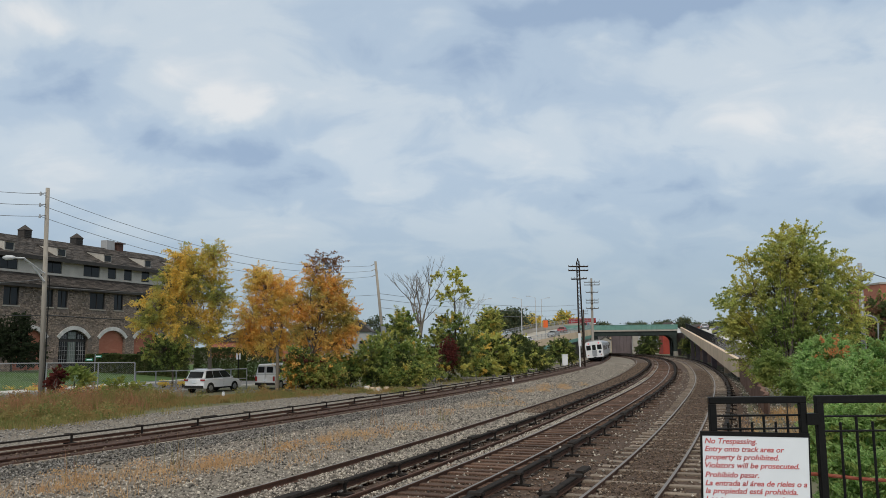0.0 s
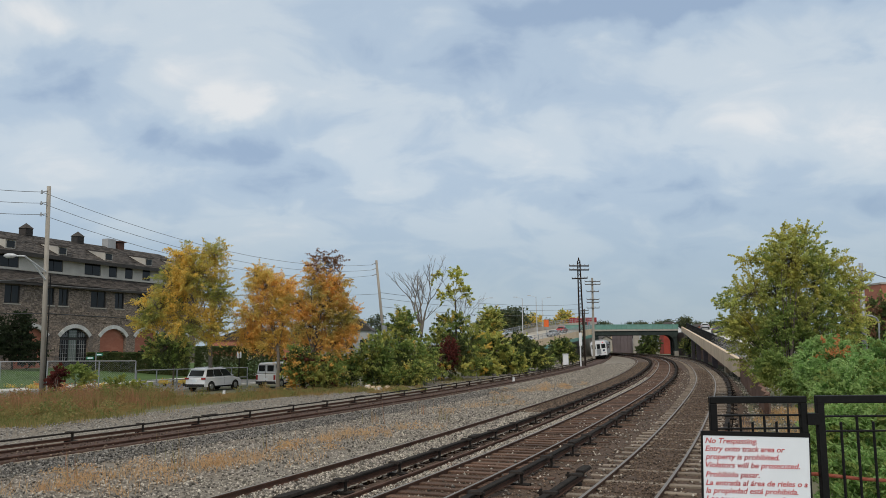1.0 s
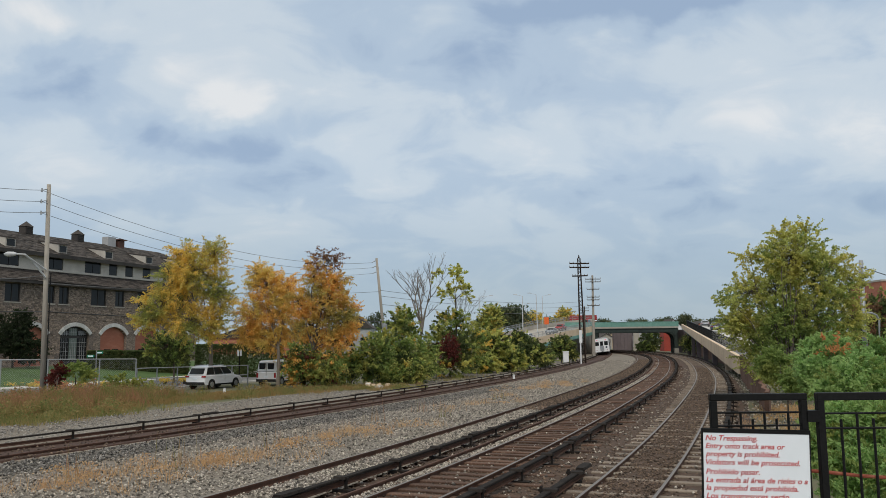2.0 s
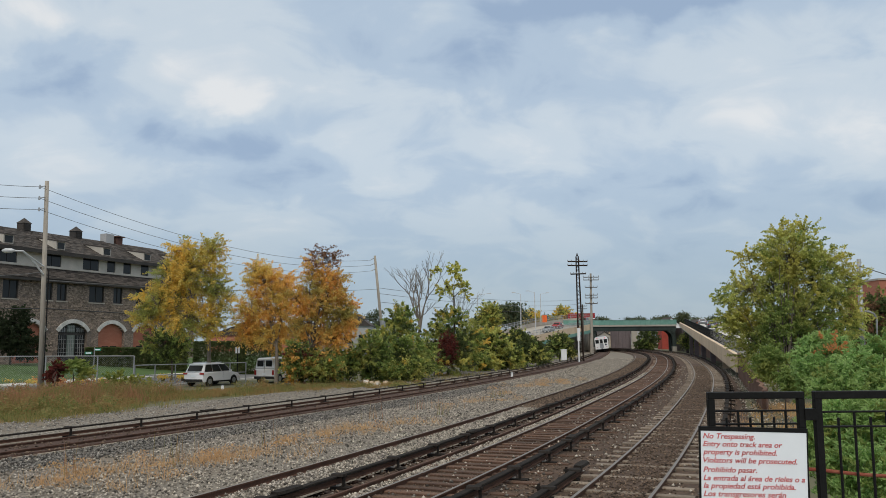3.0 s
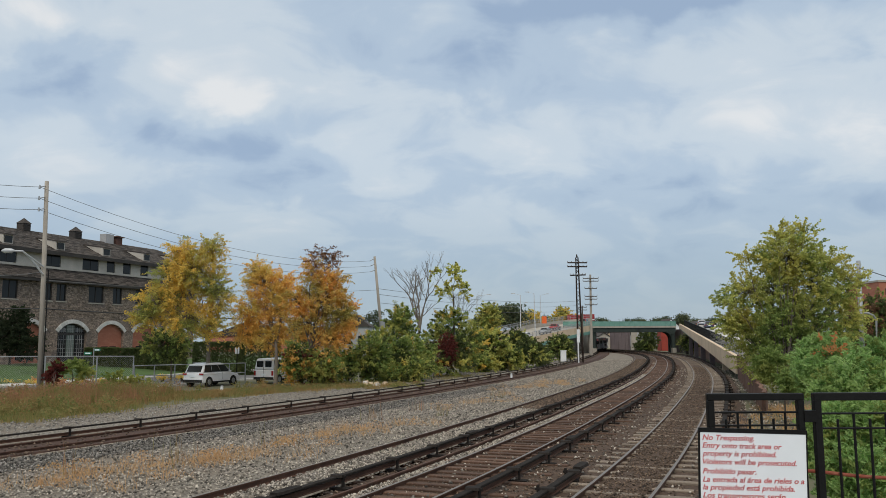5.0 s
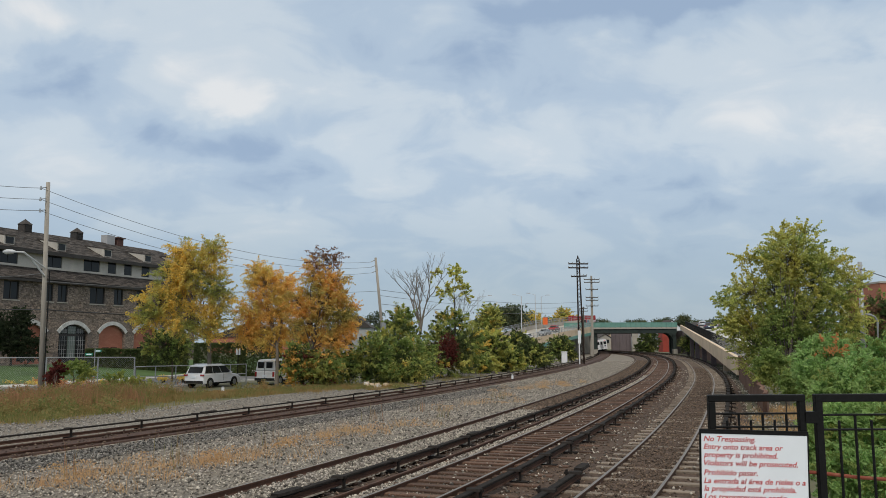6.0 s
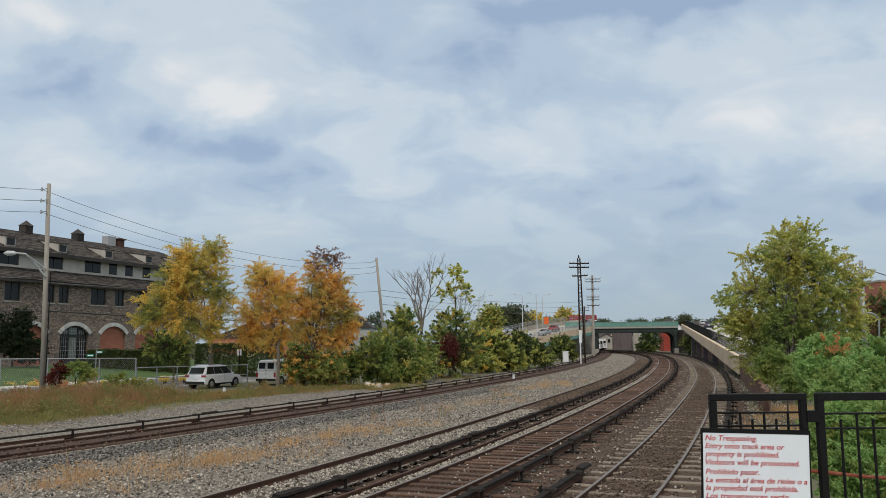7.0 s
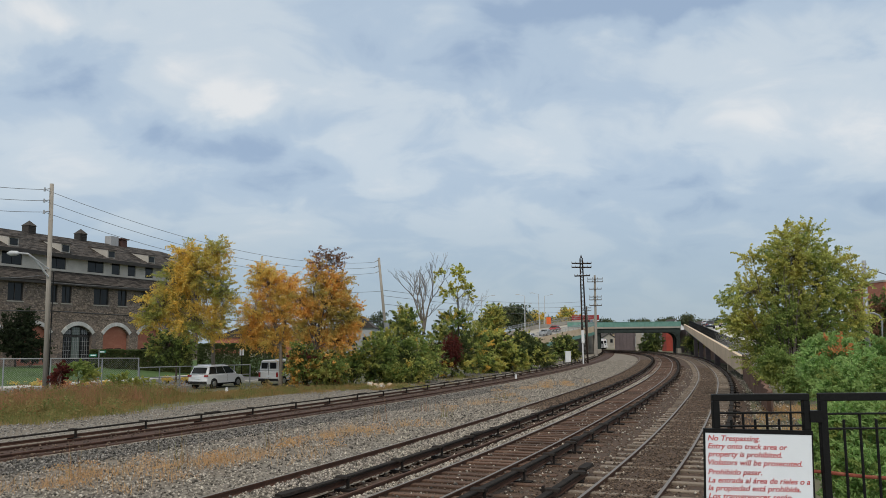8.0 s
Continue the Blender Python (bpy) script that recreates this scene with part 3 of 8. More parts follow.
def build_beds():
    s = Soup().sweep(strip(MAIN, 0, 320, [(-2.4, -0.30), (-1.9, -0.13), (6.1, -0.13), (6.9, -0.34)]), close=False)
    solo("track_bed", s, "ballast_brown", "brown soot-stained ballast bed under the main tracks", "ballast", kind="structure")
    # dark strip: the brown of the ties and their shade, put into the colour
    s = Soup().sweep(strip(MAIN, 50, 320, [(-4.5, -0.2), (-4.3, -0.115), (-2.4, -0.115), (-2.2, -0.2)]), close=False)
    solo("old_track_bed", s, "ballast_brown", "dark brown ballast strip, coloured for the old track's ties and their shade", "ballast", kind="structure")
    s = Soup().sweep(strip(MAIN, 14, 300, [(-1.28, -0.16), (-1.24, -0.095), (-0.86, -0.095), (-0.83, -0.16)]), close=False)
    solo("dust_strip", s, "dust", "pale dusty gravel strip between two rails", "gravel", kind="structure")
    s = Soup().sweep(strip(SIDE, 2, 400, [(-1.2, -0.22), (-1.0, -0.09), (1.1, -0.09), (1.2, -0.22)]), close=False)
    solo("siding_bed", s, "rust_bed", "rust-stained ballast under the siding", "ballast", kind="structure")
    rows = []
    for i in range(161):
        t = i * 2.0
        p = MAIN.at(t, -2.2, -0.145)
        th = MAIN.heading(t)
        # from the main tracks over to the far side of the siding
        best = min((Vector((x, y, 0)) - Vector((p.x, p.y, 0))).length for x, y in zip(SIDE.x[::4], SIDE.y[::4]))
        w = best + 2.0
        rows.append([p + Vector((-math.cos(th) * k, math.sin(th) * k, z)) for k, z in ((0, 0), (w * 0.35, -0.05), (w * 0.7, -0.03), (w, 0.0), (w + 1.6, -0.07), (w + 3.6, -0.08), (w + 7.8, -0.11), (w + 9.2, -0.2))])
    solo("gravel_yard", Soup().sweep(rows, close=False), "ballast", "pale grey crushed stone between the tracks", "gravel", kind="structure")


RAIL_PROFILE = [(-0.07, -0.17), (0.07, -0.17), (0.07, -0.15), (0.012, -0.13), (0.012, -0.045), (0.036, -0.035), (0.036, 0.0), (-0.036, 0.0), (-0.036, -0.035), (-0.012, -0.045), (-0.012, -0.13), (-0.07, -0.15)]
RAIL_MATS = [0, 0, 0, 0, 0, 0, 1, 0, 0, 0, 0, 0]


def rail_part(line, off, parent, a=0.0, b=320.0, worn=True, z=0.0):
    s = Soup().sweep(strip(line, a, b, [(off + o, h + z) for o, h in RAIL_PROFILE], 1.5), mats=RAIL_MATS if worn else None)
    return part("rail", s, ("rail", "rail_top"), parent, "worn steel rail" if worn else "rusty steel rail")


def tie_mesh(name, key, length, width=0.24, high=0.18):
    s = Soup()
    h, w, e = length / 2, width / 2, 0.015
    s.sweep([[(-h, -w, -high), (-h, w, -high), (-h, w, -e), (-h, w - e, 0), (-h, -w + e, 0), (-h, -w, -e)], [(h, -w, -high), (h, w, -high), (h, w, -e), (h, w - e, 0), (h, -w + e, 0), (h, -w, -e)]])
    return s.mesh(name, [key])


def ties(line, off, parent, key, a, b, gap, length, z, rng, near=290):
    me = tie_mesh("tie", key, length)
    k, t = 0, a
    rest = Soup()
    while t < b:
        th = line.heading(t)
        p = line.at(t, off + rng.uniform(-0.06, 0.06), z + rng.uniform(-0.015, 0.015))
        turn = -th + rng.uniform(-0.02, 0.02)
        if k < near:
            o = part("tie", me, key, parent)
            o.matrix_basis = pose(*p, 0, 0, math.degrees(turn))
        else:
            rest.box(p - Vector((0, 0, 0.08)), (length, 0.24, 0.16), turn=turn)
        k += 1
        t += gap * rng.uniform(0.94, 1.06)
    if rest.f:
        part("far_ties", rest, key, parent, kind="stuff")


def third_rail(line, off, parent, a, b, gap=3.0, z=0.18, bracket_side=1, rng=None, rail_top=None):
    """The power rail, its cover board, and the brackets that carry it."""
    lift = rail_top or z - 0.08
    s = Soup().sweep(strip(line, a, b, [(off - 0.06, lift - 0.11), (off + 0.06, lift - 0.11), (off + 0.06, lift - 0.09), (off + 0.015, lift - 0.08), (off + 0.015, lift - 0.035), (off + 0.035, lift - 0.03), (off + 0.035, lift), (off - 0.035, lift), (off - 0.035, lift - 0.03), (off - 0.015, lift - 0.035), (off - 0.015, lift - 0.08), (off - 0.06, lift - 0.09)], 2.0))
    part("power_rail", s, "rail", parent, "rusty power rail under the cover board")
    board = Soup().sweep(strip(line, a, b, [(off - 0.08, z - 0.05), (off - 0.065, z - 0.05), (off - 0.065, z - 0.03), (off + 0.065, z - 0.03), (off + 0.065, z - 0.05), (off + 0.08, z - 0.05), (off + 0.08, z - 0.012), (off + 0.07, z), (off - 0.07, z), (off - 0.08, z - 0.012)], 2.0))
    part("cover_board", board, "cover", parent, "black cover board over the power rail")
    br = Soup()
    e = bracket_side
    br.box((e * 0.17, 0, 0.03), (0.05, 0.07, 0.32)).box((e * 0.08, 0, z - 0.01), (0.30, 0.10, 0.05)).box((e * 0.12, 0, -0.12), (0.5, 0.22, 0.1))
    br.sweep([[(x, y * w, z + h) for y, h in ((-0.15, -0.02), (0.15, -0.02), (0.10, 0.035), (-0.10, 0.035))] for x, w in ((-0.12, 0.7), (-0.08, 1.0), (0.10, 1.0), (0.2, 0.75))])
    me = br.mesh("bracket", ["cover"])
    ins = Soup().rod((0, 0, -0.14), (0, 0, lift - 0.1), 0.075, 0.05, 8).mesh("insulator", ["insulator"])
    cap = Soup().sweep([[(x, y * w, z + h) for y, h in ((-0.14, -0.01), (0.14, -0.01), (0.11, 0.045), (-0.11, 0.045))] for x, w in ((-0.45, 0.7), (-0.3, 1.0), (0.3, 1.0), (0.45, 0.7))]).mesh("joint_cap", ["cover"])
    t, k = a + 1.0, 0
    while t < b and k < 90:
        o = part("bracket", me, "cover", parent)
        o.matrix_basis = pose(*line.at(t, off), 0, 0, -math.degrees(line.heading(t)))
        o = part("insulator", ins, "insulator", parent)
        o.matrix_basis = pose(*line.at(t + 0.05, off), 0, 0, 0)
        if k % 4 == 1:
            o = part("joint_cap", cap, "cover", parent)
            o.matrix_basis = pose(*line.at(t + 0.9, off), 0, 0, 90 - math.degrees(line.heading(t)))
        t += gap * rng.uniform(0.92, 1.08)
        k += 1


def build_tracks():
    rng = random.Random(4)
    t1 = thing("railway_track", "worn railway track on pale weathered ties beside the platform", "railway track", "parallel railway tracks", "structure")
    rail_part(MAIN, NEAR_TRACK - 0.75, t1), rail_part(MAIN, NEAR_TRACK + 0.75, t1)
    ties(MAIN, NEAR_TRACK + 0.12, t1, "tie_grey", 12, 320, 0.92, 2.8, -0.088, rng, 200)
    third_rail(MAIN, NEAR_TRACK + 1.65, t1, 42, 300, 2.8, rng=rng)
    third_rail(MAIN, NEAR_TRACK - 1.35, t1, 8, 31.5, 2.4, 0.12, rng=rng, bracket_side=-1)
    hump = Soup().sweep(strip(MAIN, 6, 320, [(NEAR_TRACK - 0.66, -0.16), (NEAR_TRACK - 0.5, -0.085), (NEAR_TRACK + 0.45, -0.085), (NEAR_TRACK + 0.64, -0.16)]), close=False)
    solo("ballast_fill", hump, "ballast_brown", "stained ballast filling the near track between its rails", "ballast", kind="structure")
    t2 = thing("railway_track", "railway track on dark creosoted ties with bright worn rails", "railway track", "parallel railway tracks", "structure")
    rail_part(MAIN, -0.75, t2), rail_part(MAIN, 0.75, t2)
    ties(MAIN, 0.0, t2, "tie_wood", 14, 320, 0.6, 2.6, -0.082, rng, 200)
    ties(MAIN, 1.35, t2, "tie_wood", 15, 120, 1.5, 1.7, -0.10, rng, 70)
    third_rail(MAIN, 1.48, t2, 10, 300, 2.7, rng=rng)
    t3 = thing("railway_track", "old railway track with rusty rails and a black power rail cover", "railway track", "parallel railway tracks", "structure")
    rail_part(MAIN, OLD_RAIL, t3), rail_part(MAIN, OLD_RAIL_2, t3, worn=False)
    ties(MAIN, -2.1, t3, "tie_wood", 14, 320, 0.75, 2.2, -0.16, rng, 220)
    third_rail(MAIN, -2.0, t3, 10, 300, 2.8, rng=rng)
    t4 = thing("railway_track", "rusty siding track with a black power rail cover along it", "railway track", "parallel railway tracks", "structure")
    rail_part(SIDE, -0.75, t4, worn=False), rail_part(SIDE, 0.75, t4, worn=False)
    ties(SIDE, 0.0, t4, "tie_wood", 10, 320, 0.7, 2.6, -0.13, rng, 200)
    third_rail(SIDE, -1.75, t4, 5, 290, 3.3, 0.21, rng=rng, rail_top=0.04)
    for k in range(46):
        s0 = 8 + k * 2.75
        edge = Soup().sweep(strip(SIDE, s0, s0 + 2.62, [(1.22, -0.2), (1.34, -0.2), (1.34, -0.125), (1.22, -0.125)], 1.4))
        part("edge_board", edge, "dust", t4, "pale board along the ballast edge")


# ---- trees ----
def grow(name, label, at, lobes, leaf_keys, n, size, seed, trunk=0.16, bark="bark", category="tree", lean=(0, 0), clump=0.55, sprays=230, group="", up=0.3, reach=1.7, mix=None, long=1.6):
    """A tree or bush. lobes: (x, y, z, rx, ry, rz, weight, leaf index) in the world; limbs reach for the lobes, twigs for the sprays.
    up: how far the sprays point upwards; reach: their length; mix: shares of the leaf keys drawn for each spray."""
    rng = np.random.default_rng(seed)
    root = thing(name, label, category, group, at=at)
    lobes = [(l[0] - at[0], l[1] - at[1], l[2] - at[2], *l[3:]) for l in lobes]
    wood, tips, which = Soup(), [], []
    low = min(l[2] - l[5] for l in lobes)
    fork = Vector((lean[0], lean[1], max(0.3, low + 0.25)))
    top = max(lobes, key=lambda l: l[2])
    bend = Vector((fork.x * 0.5 + trunk * 0.3, fork.y * 0.5, fork.z * 0.5))
    wood.rod((0, 0, -0.15), bend, trunk * 1.3, trunk, 9, caps=False)
    wood.rod(bend, fork, trunk, trunk * 0.85, 9, caps=False)
    wood.rod(fork, (fork.x * 0.5 + top[0] * 0.5, fork.y * 0.5 + top[1] * 0.5, fork.z * 0.4 + top[2] * 0.6), trunk * 0.75, trunk * 0.4, 7, caps=False)
    total = sum(l[6] for l in lobes)
    for lx, ly, lz, rx, ry, rz, w, idx in lobes:
        k = max(8, int(sprays * w / total))
        c = Vector((lx, ly, lz))
        m1 = fork.lerp(c, 0.35) + Vector((rng.normal() * 0.12, rng.normal() * 0.12, 0.2))
        m2 = fork.lerp(c, 0.7) + Vector((rng.normal() * 0.15, rng.normal() * 0.15, 0.22))
        wood.rod(fork, m1, trunk * 0.42, trunk * 0.3, 6, caps=False).rod(m1, m2, trunk * 0.3, trunk * 0.2, 6, caps=False).rod(m2, c, trunk * 0.2, trunk * 0.1, 6, caps=False)
        d = rng.normal(size=(k, 3))
        d /= np.linalg.norm(d, axis=1)[:, None]
        r = rng.uniform(0.1, 1.0, (k, 1)) ** 0.55
        cl = np.array([lx, ly, lz]) + d * r * np.array([rx, ry, rz])
        way = d * 0.8 + rng.normal(size=(k, 3)) * 0.35 + np.array([0, 0, up])
        way /= np.linalg.norm(way, axis=1)[:, None]
        span = clump * reach * rng.uniform(0.5, 1.35, (k, 1))
        for p, q in zip(cl, cl + way * span * 0.75):
            a = c.lerp(Vector(p), 0.1)
            m = c.lerp(Vector(p), 0.6) + Vector(rng.normal(size=3) * 0.08)
            wood.rod(a, m, trunk * 0.09, trunk * 0.06, 3, caps=False).rod(m, p, trunk * 0.06, trunk * 0.035, 3, caps=False).rod(p, q, trunk * 0.035, trunk * 0.015, 3, caps=False)
        per = max(4, int(n * w / total / k))
        # leaves crowd along each twig, thinner towards its tip
        t = rng.uniform(-0.25, 1.0, (k, per, 1))
        wide = clump * rng.uniform(0.2, 0.42, (k, 1, 1)) * (1.05 - 0.6 * np.clip(t, 0, 1))
        q = cl[:, None, :] + way[:, None, :] * span[:, None, :] * t + rng.normal(size=(k, per, 3)) * wide * np.array([1.0, 1.0, 0.7])
        q[..., 2] -= 0.18 * (span * np.clip(t[..., 0], 0, 1) ** 2)
        tips.append(q.reshape(-1, 3))
        pick = np.full(k, idx) if mix is None or idx else rng.choice(len(mix), k, p=np.array(mix) / sum(mix))
        which.append(np.repeat(pick, per))
    part("trunk", wood, bark, root, smooth=True)
    part("crown", leaves("crown", np.concatenate(tips), size, leaf_keys, rng, np.concatenate(which), long), leaf_keys[0], root)
    return root


def bare_tree(name, label, at, height, seed, trunk=0.14, spread=0.55, category="tree", key="bark_pale", deep=6):
    rng = random.Random(seed)
    root = thing(name, label, category, at=at)
    s = Soup()

    def branch(p, way, length, r, depth):
        mid = p + way * length * 0.5 + Vector((rng.gauss(0, 0.05), rng.gauss(0, 0.05), 0)) * length
        q = p + way * length
        s.rod(p, mid, r, r * 0.86, 6 if depth < 2 else 4, caps=False).rod(mid, q, r * 0.86, r * 0.72, 6 if depth < 2 else 4, caps=False)
        if depth >= deep:
            return
        for _ in range(2 if depth else 4):
            w = (way + Vector((rng.gauss(0, spread), rng.gauss(0, spread), rng.uniform(-0.05, 0.3)))).normalized()
            branch(q, w, length * (rng.uniform(0.55, 0.72) if depth == 0 else rng.uniform(0.66, 0.9)), max(0.014, r * 0.66), depth + 1)
        if depth and rng.random() < 0.6:
            branch(mid, (way + Vector((rng.gauss(0, 0.8), rng.gauss(0, 0.8), 0.1))).normalized(), length * 0.55, max(0.014, r * 0.45), depth + 2)

    branch(Vector((0, 0, 0)), Vector((0, 0, 1)), height * 0.34, trunk, 0)
    part("trunk", s, key, root, smooth=True)
    return root


def blade_patch(name, label, spots, key, high, rng, width=0.03, lean=0.5, n=22, category="grass"):
    """Clumps of upright blades at the spots (x, y, z, size)."""
    k = len(spots)
    base = np.repeat(np.array([s[:3] for s in spots]), n, 0)
    size = np.repeat(np.array([s[3] for s in spots]), n)[:, None]
    base[:, :2] += rng.normal(size=(k * n, 2)) * 0.22 * size
    tip = np.concatenate([rng.normal(size=(k * n, 2)) * lean * high * 0.5, rng.uniform(0.45, 1.0, (k * n, 1)) * high], 1) * size
    g = rng.uniform(0, 2 * math.pi, k * n)
    w = np.stack([np.cos(g), np.sin(g), 0 * g], 1) * width
    v = np.stack([base - w, base + w, base + tip * 0.55 + w * 0.8, base + tip], 1).reshape(-1, 3)
    q = np.arange(k * n)[:, None] * 4
    f = np.concatenate([q + [0, 1, 2], q + [0, 2, 3]], 1).reshape(-1, 3)
    tagged(new(name, arrays(name, v, f, [key])), label, category, kind="stuff")


build_ground()
build_beds()


# ---- the stone building ----
# its front runs away along the street; u goes along the front, v into the house
FRONT_A, FRONT_ANGLE = Vector((-43.7, 78.0, 0.0)), 0.365
FU = Vector((math.sin(FRONT_ANGLE), math.cos(FRONT_ANGLE), 0))
FV = Vector((-math.cos(FRONT_ANGLE), math.sin(FRONT_ANGLE), 0))
BASE_Z = 1.2


def fp(u, v, z):
    return FRONT_A + FU * u + FV * v + Vector((0, 0, z))


def fbox(s, u0, u1, v0, v1, z0, z1, m=0):
    s.sweep([[fp(u0, v0, z), fp(u0, v1, z), fp(u1, v1, z), fp(u1, v0, z)] for z in (z0, z1)], m)
    return s


def wall_with_holes(s, u0, u1, z0, z1, holes, v0, v1, m=0):
    """A wall along the front between v0 and v1 deep, with rectangular holes (ua, ub, za, zb)."""
    us = sorted({u0, u1, *[h[0] for h in holes], *[h[1] for h in holes]})
    for a, b in zip(us, us[1:]):
        cuts = sorted([(h[2], h[3]) for h in holes if h[0] < b - 1e-6 and h[1] > a + 1e-6])
        z = z0
        for lo, hi in cuts:
            if lo > z + 1e-6:
                fbox(s, a, b, v0, v1, z, lo, m)
            z = max(z, hi)
        if z1 > z + 1e-6:
            fbox(s, a, b, v0, v1, z, z1, m)


def house_window(parent, u, w, z0, z1, sill=True):
    f = Soup()
    t = 0.09
    for a, b, c, d in ((u - w / 2, u - w / 2 + t, z0, z1), (u + w / 2 - t, u + w / 2, z0, z1), (u - w / 2 + t, u + w / 2 - t, z0, z0 + t), (u - w / 2 + t, u + w / 2 - t, z1 - t, z1), (u - 0.04, u + 0.04, z0 + t, z1 - t)):
        fbox(f, a, b, 0.10, 0.20, c, d)
    win = part("window", f, "trim_dark", parent, "dark framed window")
    for a, b in ((u - w / 2 + t, u - 0.04), (u + 0.04, u + w / 2 - t)):
        part("pane", fbox(Soup(), a, b, 0.15, 0.17, z0 + t, z1 - t), "glass", win)
    if sill:
        part("sill", fbox(Soup(), u - w / 2 - 0.1, u + w / 2 + 0.1, -0.08, 0.14, z0 - 0.12, z0), "concrete", win)


def arch_opening(parent, u, w, z0, spring, rise, kind):
    """Stone arch, and in it a glazed door or a brick panel with windows."""
    n = 12
    half = w / 2
    R = (half * half + rise * rise) / (2 * rise)
    cz = spring + rise - R
    g0 = math.asin(half / R)

    def arc(g, r):
        return u + r * math.sin(g), cz + r * math.cos(g)

    door = part("arch_door" if kind == "door" else "arch_panel", Soup(), "trim_dark", parent)
    for i in range(n):
        a, b = -g0 + 2 * g0 * i / n, -g0 + 2 * g0 * (i + 1) / n - 0.006
        pts = [arc(a, R), arc(b, R), arc(b, R + 0.42), arc(a, R + 0.42)]
        s = Soup().sweep([[fp(x, v, z) for x, z in pts] for v in (-0.10, 0.30)])
        part("voussoir", s, "arch_stone", door)
    # stone above the arch back to a level line is the wall itself; the filling follows the curve
    fill = Soup()
    outline = [(u - half, z0), (u + half, z0)] + [arc(g0 - 2 * g0 * i / n, R) for i in range(n + 1)]
    fill.sweep([[fp(x, v, z) for x, z in outline] for v in (0.34, 0.42)])
    top = spring + rise
    if kind == "door":
        part("frame", fill, "trim_dark", door)
        for a, b, lo, hi in ((-0.52, 0.52, 0.52, spring - z0 - 0.30), (-0.52, 0.52, spring - z0 + 0.0, top - z0 - 0.22), (-half + 0.12, -0.66, 0.5, spring - z0 - 0.30), (0.66, half - 0.12, 0.5, spring - z0 - 0.30), (-half + 0.25, -0.66, spring - z0, top - z0 - 0.45), (0.66, half - 0.25, spring - z0, top - z0 - 0.45)):
            # the middle panes get the glass with the painted reflection
            pane = part("pane", fbox(Soup(), u + a, u + b, 0.28, 0.335, z0 + lo, z0 + hi), "glass_pale" if abs(a + b) < 0.01 else "glass", door)
            bars = Soup()
            k = max(1, int((b - a) / 0.26))
            for i in range(1, k):
                x = u + a + (b - a) * i / k
                fbox(bars, x - 0.012, x + 0.012, 0.25, 0.278, z0 + lo, z0 + hi)
            for i in range(1, 5):
                z = z0 + lo + (hi - lo) * i / 5
                fbox(bars, u + a, u + b, 0.25, 0.277, z - 0.012, z + 0.012)
            part("glazing_bar", bars, "siding", pane) if bars.f else None
    else:
        part("brick_panel", fill, "brick_red", door)
        z = z0 + 0.2
        while z < top - 0.3:
            w = half - 0.06 if z < spring - 0.1 else math.sqrt(max(0.1, R * R - (z + 0.2 - cz) ** 2)) - 0.08
            part("slat", fbox(Soup(), u - w, u + w, 0.315, 0.338, z, z + 0.17), "brick_red", door)
            z += 0.27
        for a, b in ((-1.1, -0.15), (0.15, 1.1)):
            part("pane", fbox(Soup(), u + a, u + b, 0.28, 0.335, z0 + 0.3, spring - z0 - 0.35), "glass", door)
    return door


